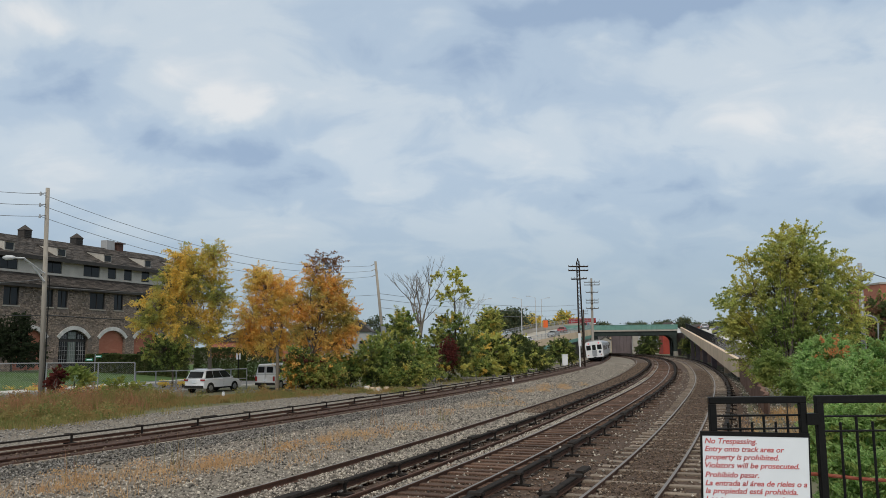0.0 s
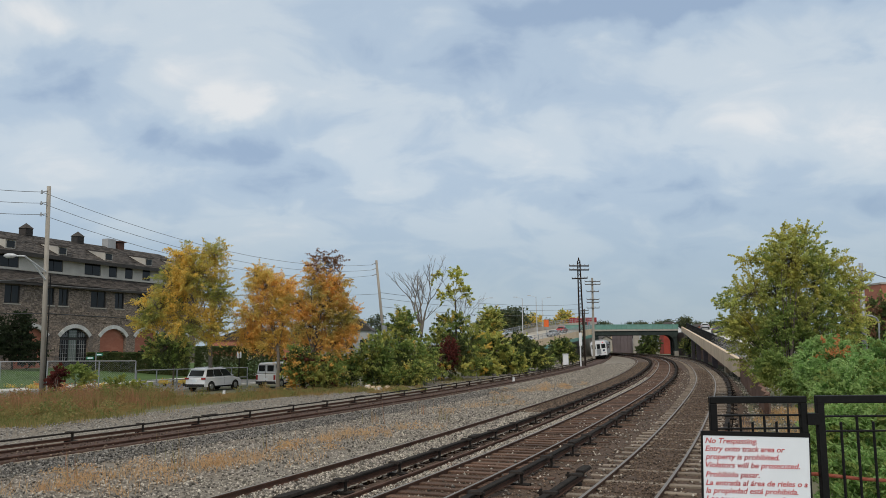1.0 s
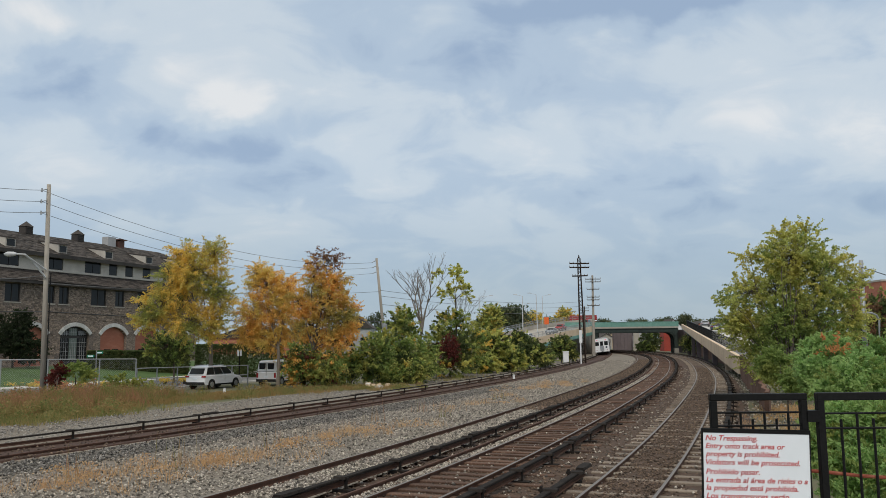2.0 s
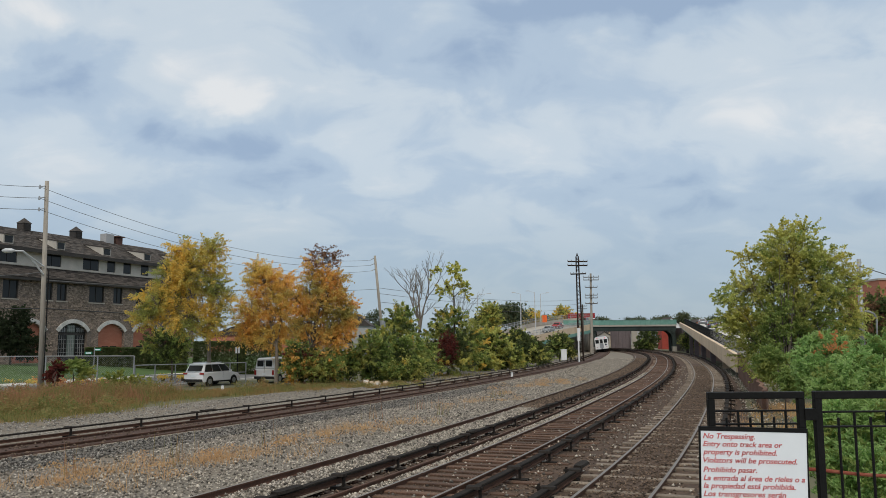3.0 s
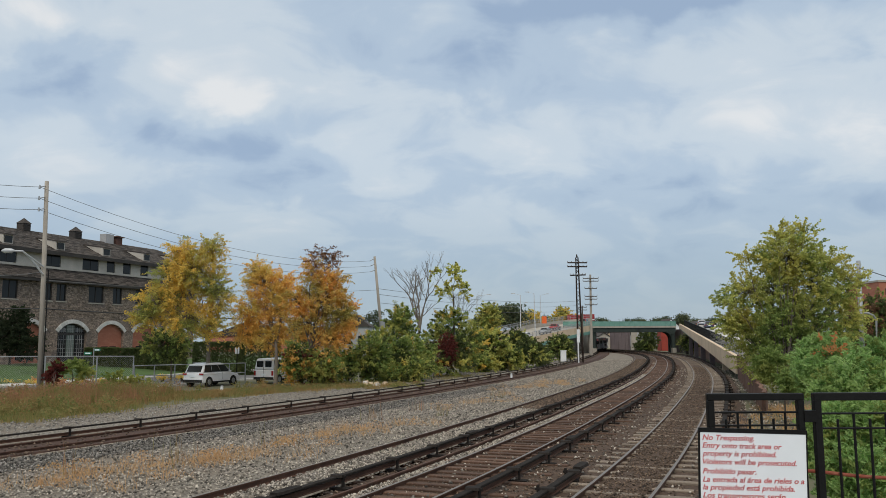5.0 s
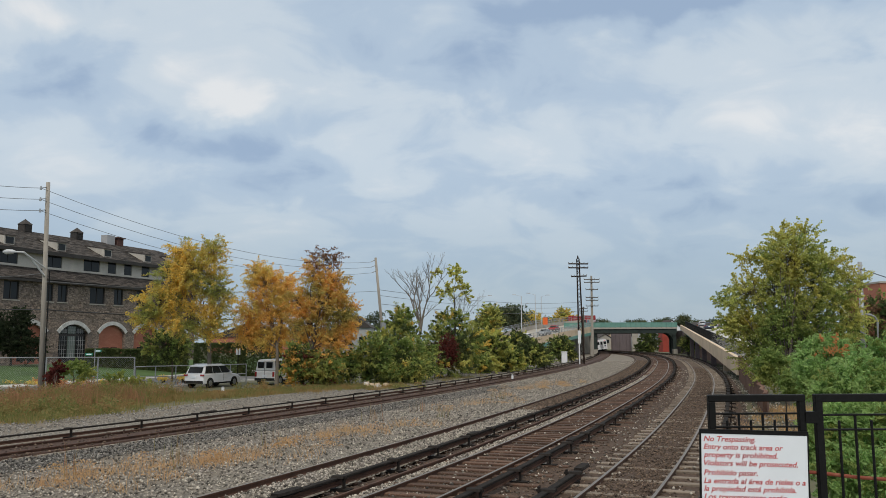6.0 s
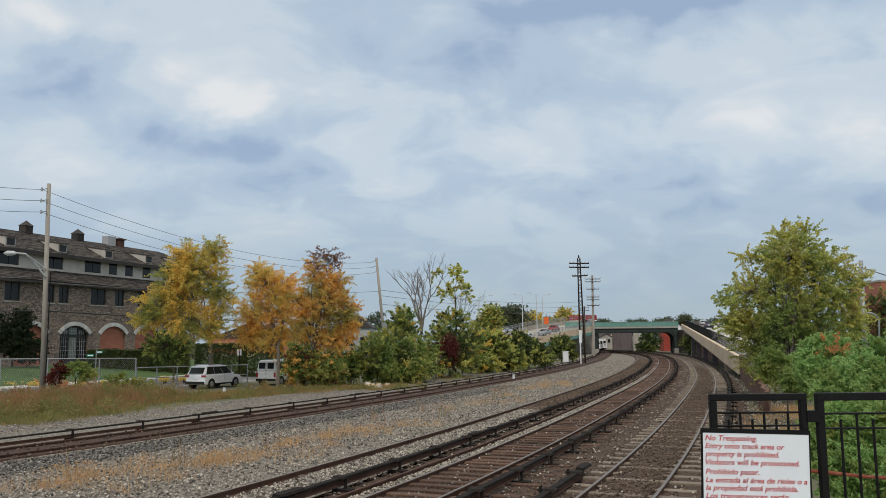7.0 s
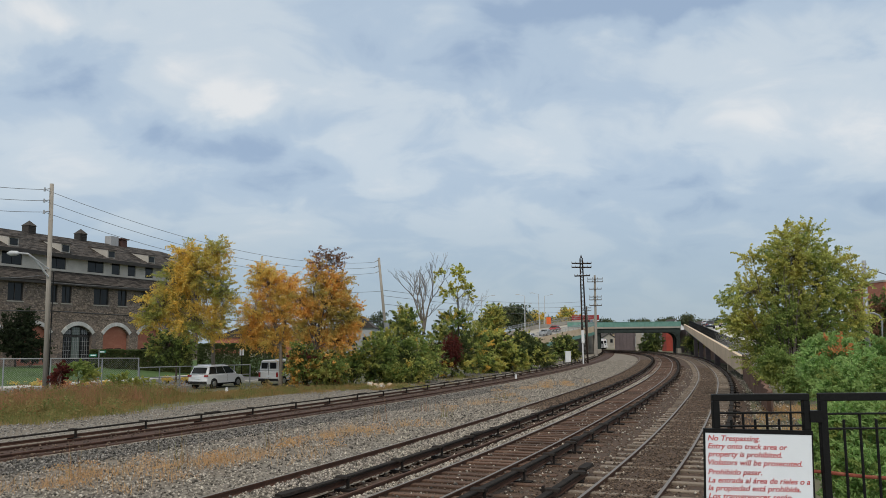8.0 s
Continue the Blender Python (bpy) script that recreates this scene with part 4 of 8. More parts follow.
def build_stone_building():
    b = thing("stone_building", "three-storey rubble stone building with shingle roof, dormers and arched openings", "building")
    U0, U1, DEEP = -14.0, 29.6, 13.0
    Z1, SKIRT, SKIRT_TOP, EAVE, RIDGE = 6.2, 9.95, 11.2, 13.1, 15.9
    arches = [-7.6, -2.0, 3.6, 9.35, 15.0, 20.5, 26.0]
    second = [(-8, 2.2), (-3.4, 2.2), (1.2, 1.8), (5.9, 0.9), (7.6, 1.3), (12.5, 2.2), (15.75, 1.4), (19.4, 1.4), (23.0, 2.0), (27.0, 2.0)]
    third = [(-8, 2.4), (-3, 2.4), (1.6, 2.4), (7.2, 2.5), (12.7, 2.4), (15.8, 1.3), (18.4, 1.3), (21.4, 1.4), (25.5, 2.2)]
    HALF, SPRING, RISE = 2.0, 4.35, 1.0
    s = Soup()
    holes = [(u - HALF, u + HALF, BASE_Z, SPRING + RISE + 0.05) for u in arches]
    wall_with_holes(s, U0, U1, -0.5, Z1, holes, 0.0, 0.45)
    wall_with_holes(s, U0, U1, Z1, SKIRT, [(u - w / 2, u + w / 2, 7.7, 9.55) for u, w in second], 0.0, 0.45)
    fbox(s, U1 - 0.45, U1, 0.45, DEEP, -0.5, EAVE), fbox(s, U0, U0 + 0.45, 0.45, DEEP, -0.5, EAVE), fbox(s, U0 + 0.45, U1 - 0.45, DEEP - 0.4, DEEP, -0.5, EAVE)
    # spandrels between the square heads and the arches
    R = (HALF * HALF + RISE * RISE) / (2 * RISE)
    cz, g0 = SPRING + RISE - R, math.asin(HALF / R)
    for u in arches:
        n = 10
        for i in range(n):
            g, h = -g0 + 2 * g0 * i / n, -g0 + 2 * g0 * (i + 1) / n
            q = [(u + R * math.sin(g), cz + R * math.cos(g)), (u + R * math.sin(h), cz + R * math.cos(h)), (u + R * math.sin(h), SPRING + RISE + 0.05), (u + R * math.sin(g), SPRING + RISE + 0.05)]
            s.sweep([[fp(x, v, z) for x, z in q] for v in (0.002, 0.40)])
    part("wall", s, "masonry", b, "brown rubble stone wall")
    # single stones standing proud of the wall
    rng = random.Random(3)
    me = [Soup().sweep([[(-w, 0.0, -h), (w, 0.0, -h), (w, 0.0, h), (-w, 0.0, h)], [(-w + 0.03, -0.05, -h + 0.03), (w - 0.03, -0.05, -h + 0.03), (w - 0.03, -0.05, h - 0.03), (-w + 0.03, -0.05, h - 0.03)]]).mesh("stone", ["face_stone"]) for w, h in ((0.18, 0.09), (0.13, 0.07), (0.24, 0.09), (0.15, 0.1))]
    face = math.degrees(math.atan2(FU.y, FU.x))
    done = 0
    while done < 290:
        u, z = rng.uniform(3.0, 27.0), rng.uniform(1.4, 9.6)
        if any(abs(u - a) < HALF + 0.75 and z < 6.0 for a in arches) or any(abs(u - a) < w / 2 + 0.45 and 7.1 < z < 10 for a, w in second):
            continue
        o = part("stone", me[done % 4], "face_stone", b)
        p = fp(u, 0.0, z)
        o.matrix_basis = pose(p.x, p.y, p.z, 0, 0, face)
        done += 1
    rest = Soup()
    for _ in range(7000):
        u, z = rng.uniform(-9.0, 29.0), rng.uniform(0.9, 9.7)
        if any(abs(u - a) < HALF + 0.65 and z < 5.95 for a in arches) or any(abs(u - a) < w / 2 + 0.32 and 7.2 < z < 9.95 for a, w in second):
            continue
        w, h, d = rng.uniform(0.07, 0.22), rng.uniform(0.045, 0.095), rng.uniform(0.02, 0.045)
        rest.sweep([[fp(u - w, 0.0, z - h), fp(u + w, 0.0, z - h), fp(u + w, 0.0, z + h), fp(u - w, 0.0, z + h)], [fp(u - w * 0.85, -d, z - h * 0.8), fp(u + w * 0.8, -d, z - h * 0.85), fp(u + w * 0.85, -d, z + h * 0.8), fp(u - w * 0.8, -d, z + h * 0.85)]])
    part("rubble_facing", rest, "face_stone", b, "uneven rubble stones of the wall", kind="stuff")
    # courses of weathered shingles on the main slope and on the skirt
    courses = Soup()
    for (v0, z0), (v1, z1), rows_n in (((0.5, EAVE - 0.05), (6.8, RIDGE), 17), ((-0.55, SKIRT - 0.02), (1.25, SKIRT_TOP), 8)):
        up = Vector((v1 - v0, z1 - z0)).normalized()
        nv, nz = -up.y, up.x
        for r in range(rows_n):
            f0, f1 = r / rows_n, (r + 1.12) / rows_n
            u = U0 - 0.4
            while u < U1 + 0.3:
                wide = rng.uniform(0.25, 0.95)
                lift0, drop = rng.uniform(0.03, 0.06), rng.uniform(0.0, 0.25) / rows_n
                pts = []
                for f, e in ((f0 - drop, 0.004), (f0 - drop, lift0), (min(1.0, f1), 0.012), (min(1.0, f1), 0.004)):
                    pts.append((v0 + (v1 - v0) * f + nv * e, z0 + (z1 - z0) * f + nz * e))
                courses.sweep([[fp(x, v, z) for v, z in pts] for x in (u, u + wide - 0.015)])
                u += wide
    part("shingle_facing", courses, "shingle_piece", b, "mottled weathered shingle courses", kind="stuff")
    k = Soup()
    wall_with_holes(k, U0, U1, SKIRT_TOP - 0.2, EAVE, [(u - w / 2, u + w / 2, 11.45, 12.75) for u, w in third], 1.2, 1.5)
    part("upper_wall", k, "stucco", b, "pale stucco wall of the top floor", kind="stuff")
    part("skirt_roof", Soup().sweep([[fp(u, -0.55, SKIRT - 0.02), fp(u, 1.25, SKIRT_TOP), fp(u, 1.25, SKIRT_TOP - 0.25), fp(u, -0.5, SKIRT - 0.26)] for u in (U0, U1)]), "shingle", b, "dark shingle skirt roof")
    # dark strip that stands for the shade under the skirt roof's eave
    part("gutter", fbox(Soup(), U0, U1, -0.64, -0.50, SKIRT - 0.34, SKIRT - 0.12), "trim_dark", b)
    part("floor_band", fbox(Soup(), U0, U1, 1.08, 1.19, SKIRT_TOP + 0.01, SKIRT_TOP + 0.18), "stucco", b)
    part("roof", Soup().sweep([[fp(u, 0.5, EAVE - 0.05), fp(u, 6.8, RIDGE), fp(u, DEEP + 0.6, EAVE - 0.05), fp(u, DEEP + 0.6, EAVE - 0.3), fp(u, 6.8, RIDGE - 0.3), fp(u, 0.5, EAVE - 0.3)] for u in (U0 - 0.5, U1 + 0.5)]), "shingle", b, "brown shingle gable roof")
    part("eave_board", fbox(Soup(), U0 - 0.5, U1 + 0.5, 0.36, 0.49, EAVE - 0.45, EAVE - 0.05), "trim_dark", b)
    for u in arches:
        arch_opening(b, u, 2 * HALF, BASE_Z, SPRING, RISE, "door" if u in (9.35, -2.0) else "panel")
    for u, w in second:
        house_window(b, u, w, 7.7, 9.55)
    for u, w in third:
        win = part("window", fbox(Soup(), u - w / 2, u + w / 2, 1.32, 1.38, 11.45, 12.75), "trim_dark", b, "dark framed window")
        k = 2 if w > 1.8 else 1
        for i in range(k):
            a = u - w / 2 + 0.07 + i * (w - 0.07) / k
            part("pane", fbox(Soup(), a, a + (w - 0.07) / k - 0.07, 1.27, 1.317, 11.52, 12.68), "glass", win)
    # dormers: a pale cheek rising out of the roof with a small window in front
    for u in (-11.8, -5.1, 1.5, 8.1, 14.8, 21.5, 27.6):
        prof = [(1.0, 13.25), (1.0, 14.2), (3.7, 14.62)]
        d = Soup().sweep([[fp(u + du, v, z) for v, z in prof] for du in (-0.6, 0.6)])
        dm = part("dormer", d, "stucco", b, "pale dormer in the shingle roof")
        part("dormer_roof", Soup().sweep([[fp(u + du, v, z) for v, z in ((0.75, 14.19), (4.0, 14.72), (4.0, 14.84), (0.75, 14.31))] for du in (-0.66, 0.66)]), "shingle", dm)
        part("pane", fbox(Soup(), u - 0.45, u + 0.45, 0.93, 0.997, 13.42, 14.08), "glass", dm)
    # cupolas and chimneys along the ridge
    for u, kind in ((1.0, "cupola"), (8.3, "cupola"), (15.7, "cupola"), (22.4, "chimney")):
        c = part(kind, fbox(Soup(), u - 0.5, u + 0.5, 6.3, 7.3, RIDGE - 0.5, RIDGE + 0.7), "trim_dark" if kind == "cupola" and u > 10 else "brick_dark" if kind == "chimney" else "shingle", b, "dark roof cupola with a peaked cap" if kind == "cupola" else "dark brick chimney")
        if kind == "cupola":
            cap = Soup()
            ring = [fp(u - 0.58, 6.2, RIDGE + 0.7), fp(u + 0.58, 6.2, RIDGE + 0.7), fp(u + 0.58, 7.4, RIDGE + 0.7), fp(u - 0.58, 7.4, RIDGE + 0.7)]
            tip = fp(u, 6.8, RIDGE + 1.35)
            for a, d in zip(ring, ring[1:] + ring[:1]):
                cap.face((a, d, tip))
            cap.face(ring[::-1])
            part("cap", cap, "shingle", c)
            for i in range(4):
                part("louvre", fbox(Soup(), u - 0.4, u + 0.4, 6.24, 6.299, RIDGE - 0.1 + i * 0.2, RIDGE + 0.02 + i * 0.2), "trim_dark", c)
        else:
            part("flue", fbox(Soup(), u - 2.3, u - 1.0, 6.3, 7.3, RIDGE - 0.5, RIDGE + 1.0), "siding", c, "pale metal vent box")
            part("cap", fbox(Soup(), u - 0.7, u + 0.7, 6.1, 7.5, RIDGE + 0.75, RIDGE + 0.9), "brick_dark", c)


build_stone_building()


# ---- bridge and approach ramps ----
def beam(a, b, w, h, m=0, s=None):
    """A box from a to b (centre of its top face), w wide, h deep."""
    s = s or Soup()
    a, b = Vector(a), Vector(b)
    n = Vector((b.y - a.y, a.x - b.x, 0)).normalized() * w / 2
    d = Vector((0, 0, -h))
    s.sweep([[a - n, a + n, a + n + d, a - n + d], [b - n, b + n, b + n + d, b - n + d]], m)
    return s


def railing(parent, pts, high, gap, key="steel_grey", r=0.03, bars=0, posts="post"):
    """Posts and rails along a line of points (their feet)."""
    for a, b in zip(pts, pts[1:]):
        a, b = Vector(a), Vector(b)
        k = max(1, round((b - a).length / gap))
        me = Soup().rod((0, 0, 0), (0, 0, high), r * 1.3, r * 1.3, 6).mesh(posts, [key])
        for i in range(k + 1):
            o = part(posts, me, key, parent)
            o.location = a.lerp(b, i / k)
        for h in [high] + [high * (j + 1) / (bars + 1) for j in range(bars)]:
            part("top_rail" if h == high else "mid_rail", Soup().rod(a + Vector((0, 0, h)), b + Vector((0, 0, h)), r, r, 6), key, parent)


BL, BR = Vector((37.04, 205.00, 6.15)), Vector((60.33, 206.00, 5.91))


def build_bridge():
    b = thing("road_bridge", "green steel road bridge over the railway with dark girders", "bridge")
    left, right = Vector((BL.x - 6, BL.y, 0)), Vector((BR.x, BR.y, 0))
    z = 6.18
    a, c = Vector((left.x, left.y, z)), Vector((right.x, right.y, z))
    back = Vector((2.94, 14, 0))
    s = Soup()
    for k in range(5):
        beam(a + back * (k / 4), c + back * (k / 4), 0.45, 1.05, 0, s)
    part("girder", s, "steel_dark", b, "very dark plate girders under the deck")
    d = Soup()
    d.sweep([[p + Vector((0, -0.5, 0.45)), p + Vector((3.05, 14.5, 0.45)), p + Vector((3.05, 14.5, 0.02)), p + Vector((0, -0.5, 0.02))] for p in (a, c)])
    part("deck", d, "concrete", b, "concrete bridge deck edge")
    # green panels between posts, front and back
    n = 22
    zt = 7.78
    for side in (-0.45, 14.35):
        for i in range(n):
            p, q = a.lerp(c, (i + 0.03) / n), a.lerp(c, (i + 0.97) / n)
            p.x, q.x = p.x + max(0, side) * 0.21, q.x + max(0, side) * 0.21
            s = Soup()
            s.sweep([[(p.x, p.y + side - 0.03, z + 0.46), (p.x, p.y + side + 0.03, z + 0.46), (p.x, p.y + side + 0.03, zt), (p.x, p.y + side - 0.03, zt)], [(q.x, q.y + side - 0.03, z + 0.46), (q.x, q.y + side + 0.03, z + 0.46), (q.x, q.y + side + 0.03, zt), (q.x, q.y + side - 0.03, zt)]])
            part("parapet_panel", s, "steel_green", b, "pale green steel parapet panel")
        for i in range(n + 1):
            p = a.lerp(c, i / n) + Vector((max(0, side) * 0.21, 0, 0))
            part("parapet_post", Soup().box((p.x, p.y + side - 0.07, (z + zt) / 2 + 0.28), (0.14, 0.12, zt - z - 0.3)), "steel_green", b)
        part("hand_rail", beam((a.x + max(0, side) * 0.21, a.y + side, zt + 0.12), (c.x + max(0, side) * 0.21, c.y + side, zt + 0.12), 0.2, 0.1), "steel_green", b)
    # piers: bents in line with the tracks, with a curved knee under the girders
    for x in (right.x - 0.9, 38.92):
        s = Soup()
        for yy in (1.0, 7.0, 13.0):
            s.box((x + yy * 0.21, a.y + yy, (z - 1.05) / 2 - 0.2), (0.8, 0.8, z - 0.65))
        s.sweep([[(x - 0.45 + yy * 0.21, a.y + yy, z - 1.05), (x + 0.45 + yy * 0.21, a.y + yy, z - 1.05), (x + 0.45 + yy * 0.21, a.y + yy, z - 1.7), (x - 0.45 + yy * 0.21, a.y + yy, z - 1.7)] for yy in (0.4, 13.6)])
        for yy in (1.0, 7.0, 13.0):
            arc = [(-0.38 - 2.1 * (1 - math.cos(g)), z - 1.06 - 2.1 * (1 - math.sin(g))) for g in [i * math.pi / 16 for i in range(9)]]
            knee = [(-0.38, z - 1.06)] + arc
            s.sweep([[(x + yy * 0.21 + dx, a.y + yy + dy, zz) for dx, zz in knee] for dy in (-0.2, 0.2)])
        part("pier", s, "steel_dark", b, "dark steel pier bent")
    for x in (right.x - 0.9, 38.92):
        part("pier_base", Soup().box((x + 0.3, a.y + 1, 0.3), (1.0, 1.2, 1.4)), "concrete", b, "stained concrete pier footing")
    part("abutment", Soup().box((right.x + 2.4, a.y + 7, z / 2 - 0.3), (1.4, 13, z - 0.2)), "mauve_wall", b, "stained concrete abutment")


build_bridge()


def build_right_ramp():
    """The road that climbs beside the tracks up to the bridge."""
    b = thing("road_ramp", "concrete elevated road climbing beside the tracks to the bridge", "viaduct")
    A, B = Vector((25.64, 70.00, 1.75)), Vector((60.37, 203.00, 7.15))
    out = Vector((B.y - A.y, A.x - B.x, 0)).normalized()
    n = 14
    for i in range(n):
        p, q = A.lerp(B, i / n), A.lerp(B, (i + 0.996) / n)
        s = Soup()
        h = 1.55 - 0.035 * i
        s.sweep([[w, w + out * 0.35, w + out * 0.35 - Vector((0, 0, h)), w - Vector((0, 0, h))] for w in (p, q)])
        part("parapet_slab", s, "concrete_tan", b, "tan concrete parapet slab")
    road = Soup()
    road.sweep([[w + out * 0.36 - Vector((0, 0, 0.55)), w + out * 13 - Vector((0, 0, 0.45)), w + out * 13 - Vector((0, 0, 1.2)), w + out * 0.36 - Vector((0, 0, 1.2))] for w in (A, B)])
    part("road_deck", road, "concrete_pale", b, "pale worn road surface")
    g = Soup()
    beam(A + out * 0.8 - Vector((0, 0, 1.5)), B + out * 0.8 - Vector((0, 0, 1.3)), 0.35, 0.5, 0, g)
    part("girder", g, "steel_green", b, "green steel edge girder")
    for i in range(1, n, 2):
        p = A.lerp(B, (i + 1.2) / n) + out * 1.0
        z = p.z - 1.6
        # columns past the near end are coloured darker for the shade under the road
        part("column", Soup().box((p.x, p.y, z / 2 - 0.2), (0.7, 0.7, z + 0.4), turn=-0.26), "mauve_wall" if i > 2 else "concrete_tan", b)
    # fence of close bars on the parapet
    rail = Soup()
    beam(A + out * 1.3 + Vector((0, 0, 0.75)), B + out * 1.3 + Vector((0, 0, 1.0)), 0.06, 0.06, 0, rail)
    part("hand_rail", rail, "black", b, "black steel fence on the parapet")
    bars = Soup()
    k = 330
    for i in range(k + 1):
        p = A.lerp(B, i / k) + out * 1.3
        bars.box(p + Vector((0, 0, 0.1 + 0.12 * i / k)), (0.022, 0.022, 1.25 + 0.24 * i / k))
    part("bar_fence", bars, "black", b, kind="stuff")
    # infill wall below, behind the columns
    w0 = Soup()
    P, Q = A + out * 2.5, B + out * 2.5
    w0.sweep([[(p.x, p.y, -0.4), (p.x + out.x * 0.3, p.y + out.y * 0.3, -0.4), (p.x + out.x * 0.3, p.y + out.y * 0.3, 1.5), (p.x, p.y, 1.5)] for p in (P, Q)])
    part("retaining_wall", w0, "rust_wall", b, "dark stained low retaining wall")
    # near end: rusty sheet-pile wall down to the ground towards the platform
    E0, E1 = Vector((A.x + 0.1, A.y - 0.3, 0)), Vector((15.12, 38.00, 1.01))
    sh = Soup()
    m = 26
    pts = [E0.lerp(Vector((E1.x, E1.y, 0)), i / m) + out * (0.12 if i % 2 else -0.05) for i in range(m + 1)]
    rows = [[(p.x, p.y, -0.4), (p.x + 0.2, p.y, -0.4), (p.x + 0.2, p.y, 1.9 - 1.15 * i / m), (p.x, p.y, 1.9 - 1.15 * i / m)] for i, p in enumerate(pts)]
    sh.sweep(rows)
    part("sheet_wall", sh, "rust_wall", b, "rusty sheet-pile wall")


build_right_ramp()


def build_left_ramp():
    b = thing("road_ramp", "curving concrete approach road with steel railings rising to the bridge", "viaduct")
    near = [Vector(p) for p in ((1.27, 128.00, 1.88), (9.66, 145.00, 2.53), (18.07, 160.00, 3.83), (27.39, 180.00, 5.35), (37.75, 204.00, 6.85))]
    far = [Vector(p) for p in ((1.51, 150.00, 3.75), (11.51, 172.00, 4.93), (22.21, 196.00, 7.14), (33.56, 220.00, 8.61), (41.89, 226.00, 9.31))]
    road = Soup()
    road.sweep([[p + Vector((0.1, 0.31, -1.0)), q - Vector((0, 0, 1.0)), q - Vector((0, 0, 1.4)), p + Vector((0.1, 0.31, -1.4))] for p, q in zip(near, far)])
    part("road_deck", road, "concrete", b, "worn grey approach road")
    for row, name in ((near, "parapet"), (far, "far_parapet")):
        for p, q in zip(row, row[1:]):
            k = 4
            for i in range(k):
                s = Soup()
                a, c = p.lerp(q, i / k), p.lerp(q, (i + 0.99) / k)
                s.sweep([[w, w + Vector((0.1, 0.3, 0)), w + Vector((0.1, 0.3, -1.5)), w - Vector((0, 0, 1.5))] for w in (a, c)])
                part("parapet_slab", s, "concrete_tan" if name == "parapet" else "concrete", b, "worn concrete parapet slab")
        railing(b, [p + Vector((0.05, 0.15, 0)) for p in row], 1.05, 2.4, "steel_grey", 0.035, 1)
        close = Soup()
        for p, q in zip(row, row[1:]):
            n = int((q - p).length / 0.45)
            for i in range(n):
                close.box(p.lerp(q, i / n) + Vector((0.05, 0.15, 0.5)), (0.035, 0.035, 1.0))
        part("railing_bars", close, "steel_grey", b, kind="stuff")
    g = Soup()
    for p, q in zip(near, near[1:]):
        beam(p + Vector((0.2, 0.6, -1.45)), q + Vector((0.2, 0.6, -1.45)), 0.35, 0.75, 0, g)
    part("girder", g, "steel_green", b, "green steel edge girder")
    for i, p in enumerate(near[1:]):
        q = p + Vector((0.3, 1.2, 0))
        part("column", Soup().box((q.x, q.y, (q.z - 1.6) / 2 - 0.2), (0.8, 0.8, q.z - 1.2)), "concrete", b)
    # the fill under the far side of the road
    s = Soup()
    s.sweep([[(p.x, p.y, -0.4), (p.x, p.y + 0.4, -0.4), (p.x, p.y + 0.4, p.z - 0.9), (p.x, p.y, p.z - 0.9)] for p in far])
    part("far_wall", s, "concrete", b)


build_left_ramp()


# ---- poles and wires ----
def pole_at(name, label, foot, top, r, key="wood_pole"):
    foot, top = Vector(foot), Vector(top)
    t = thing(name, label, "utility pole", at=foot)
    part("shaft", Soup().rod((0, 0, -0.3), top - foot, r, r * 0.72, 12), key, t, smooth=True)
    return t


P1_FOOT, P1_TOP = Vector((-27.56, 54.80, -0.30)), Vector((-27.81, 54.80, 14.56))


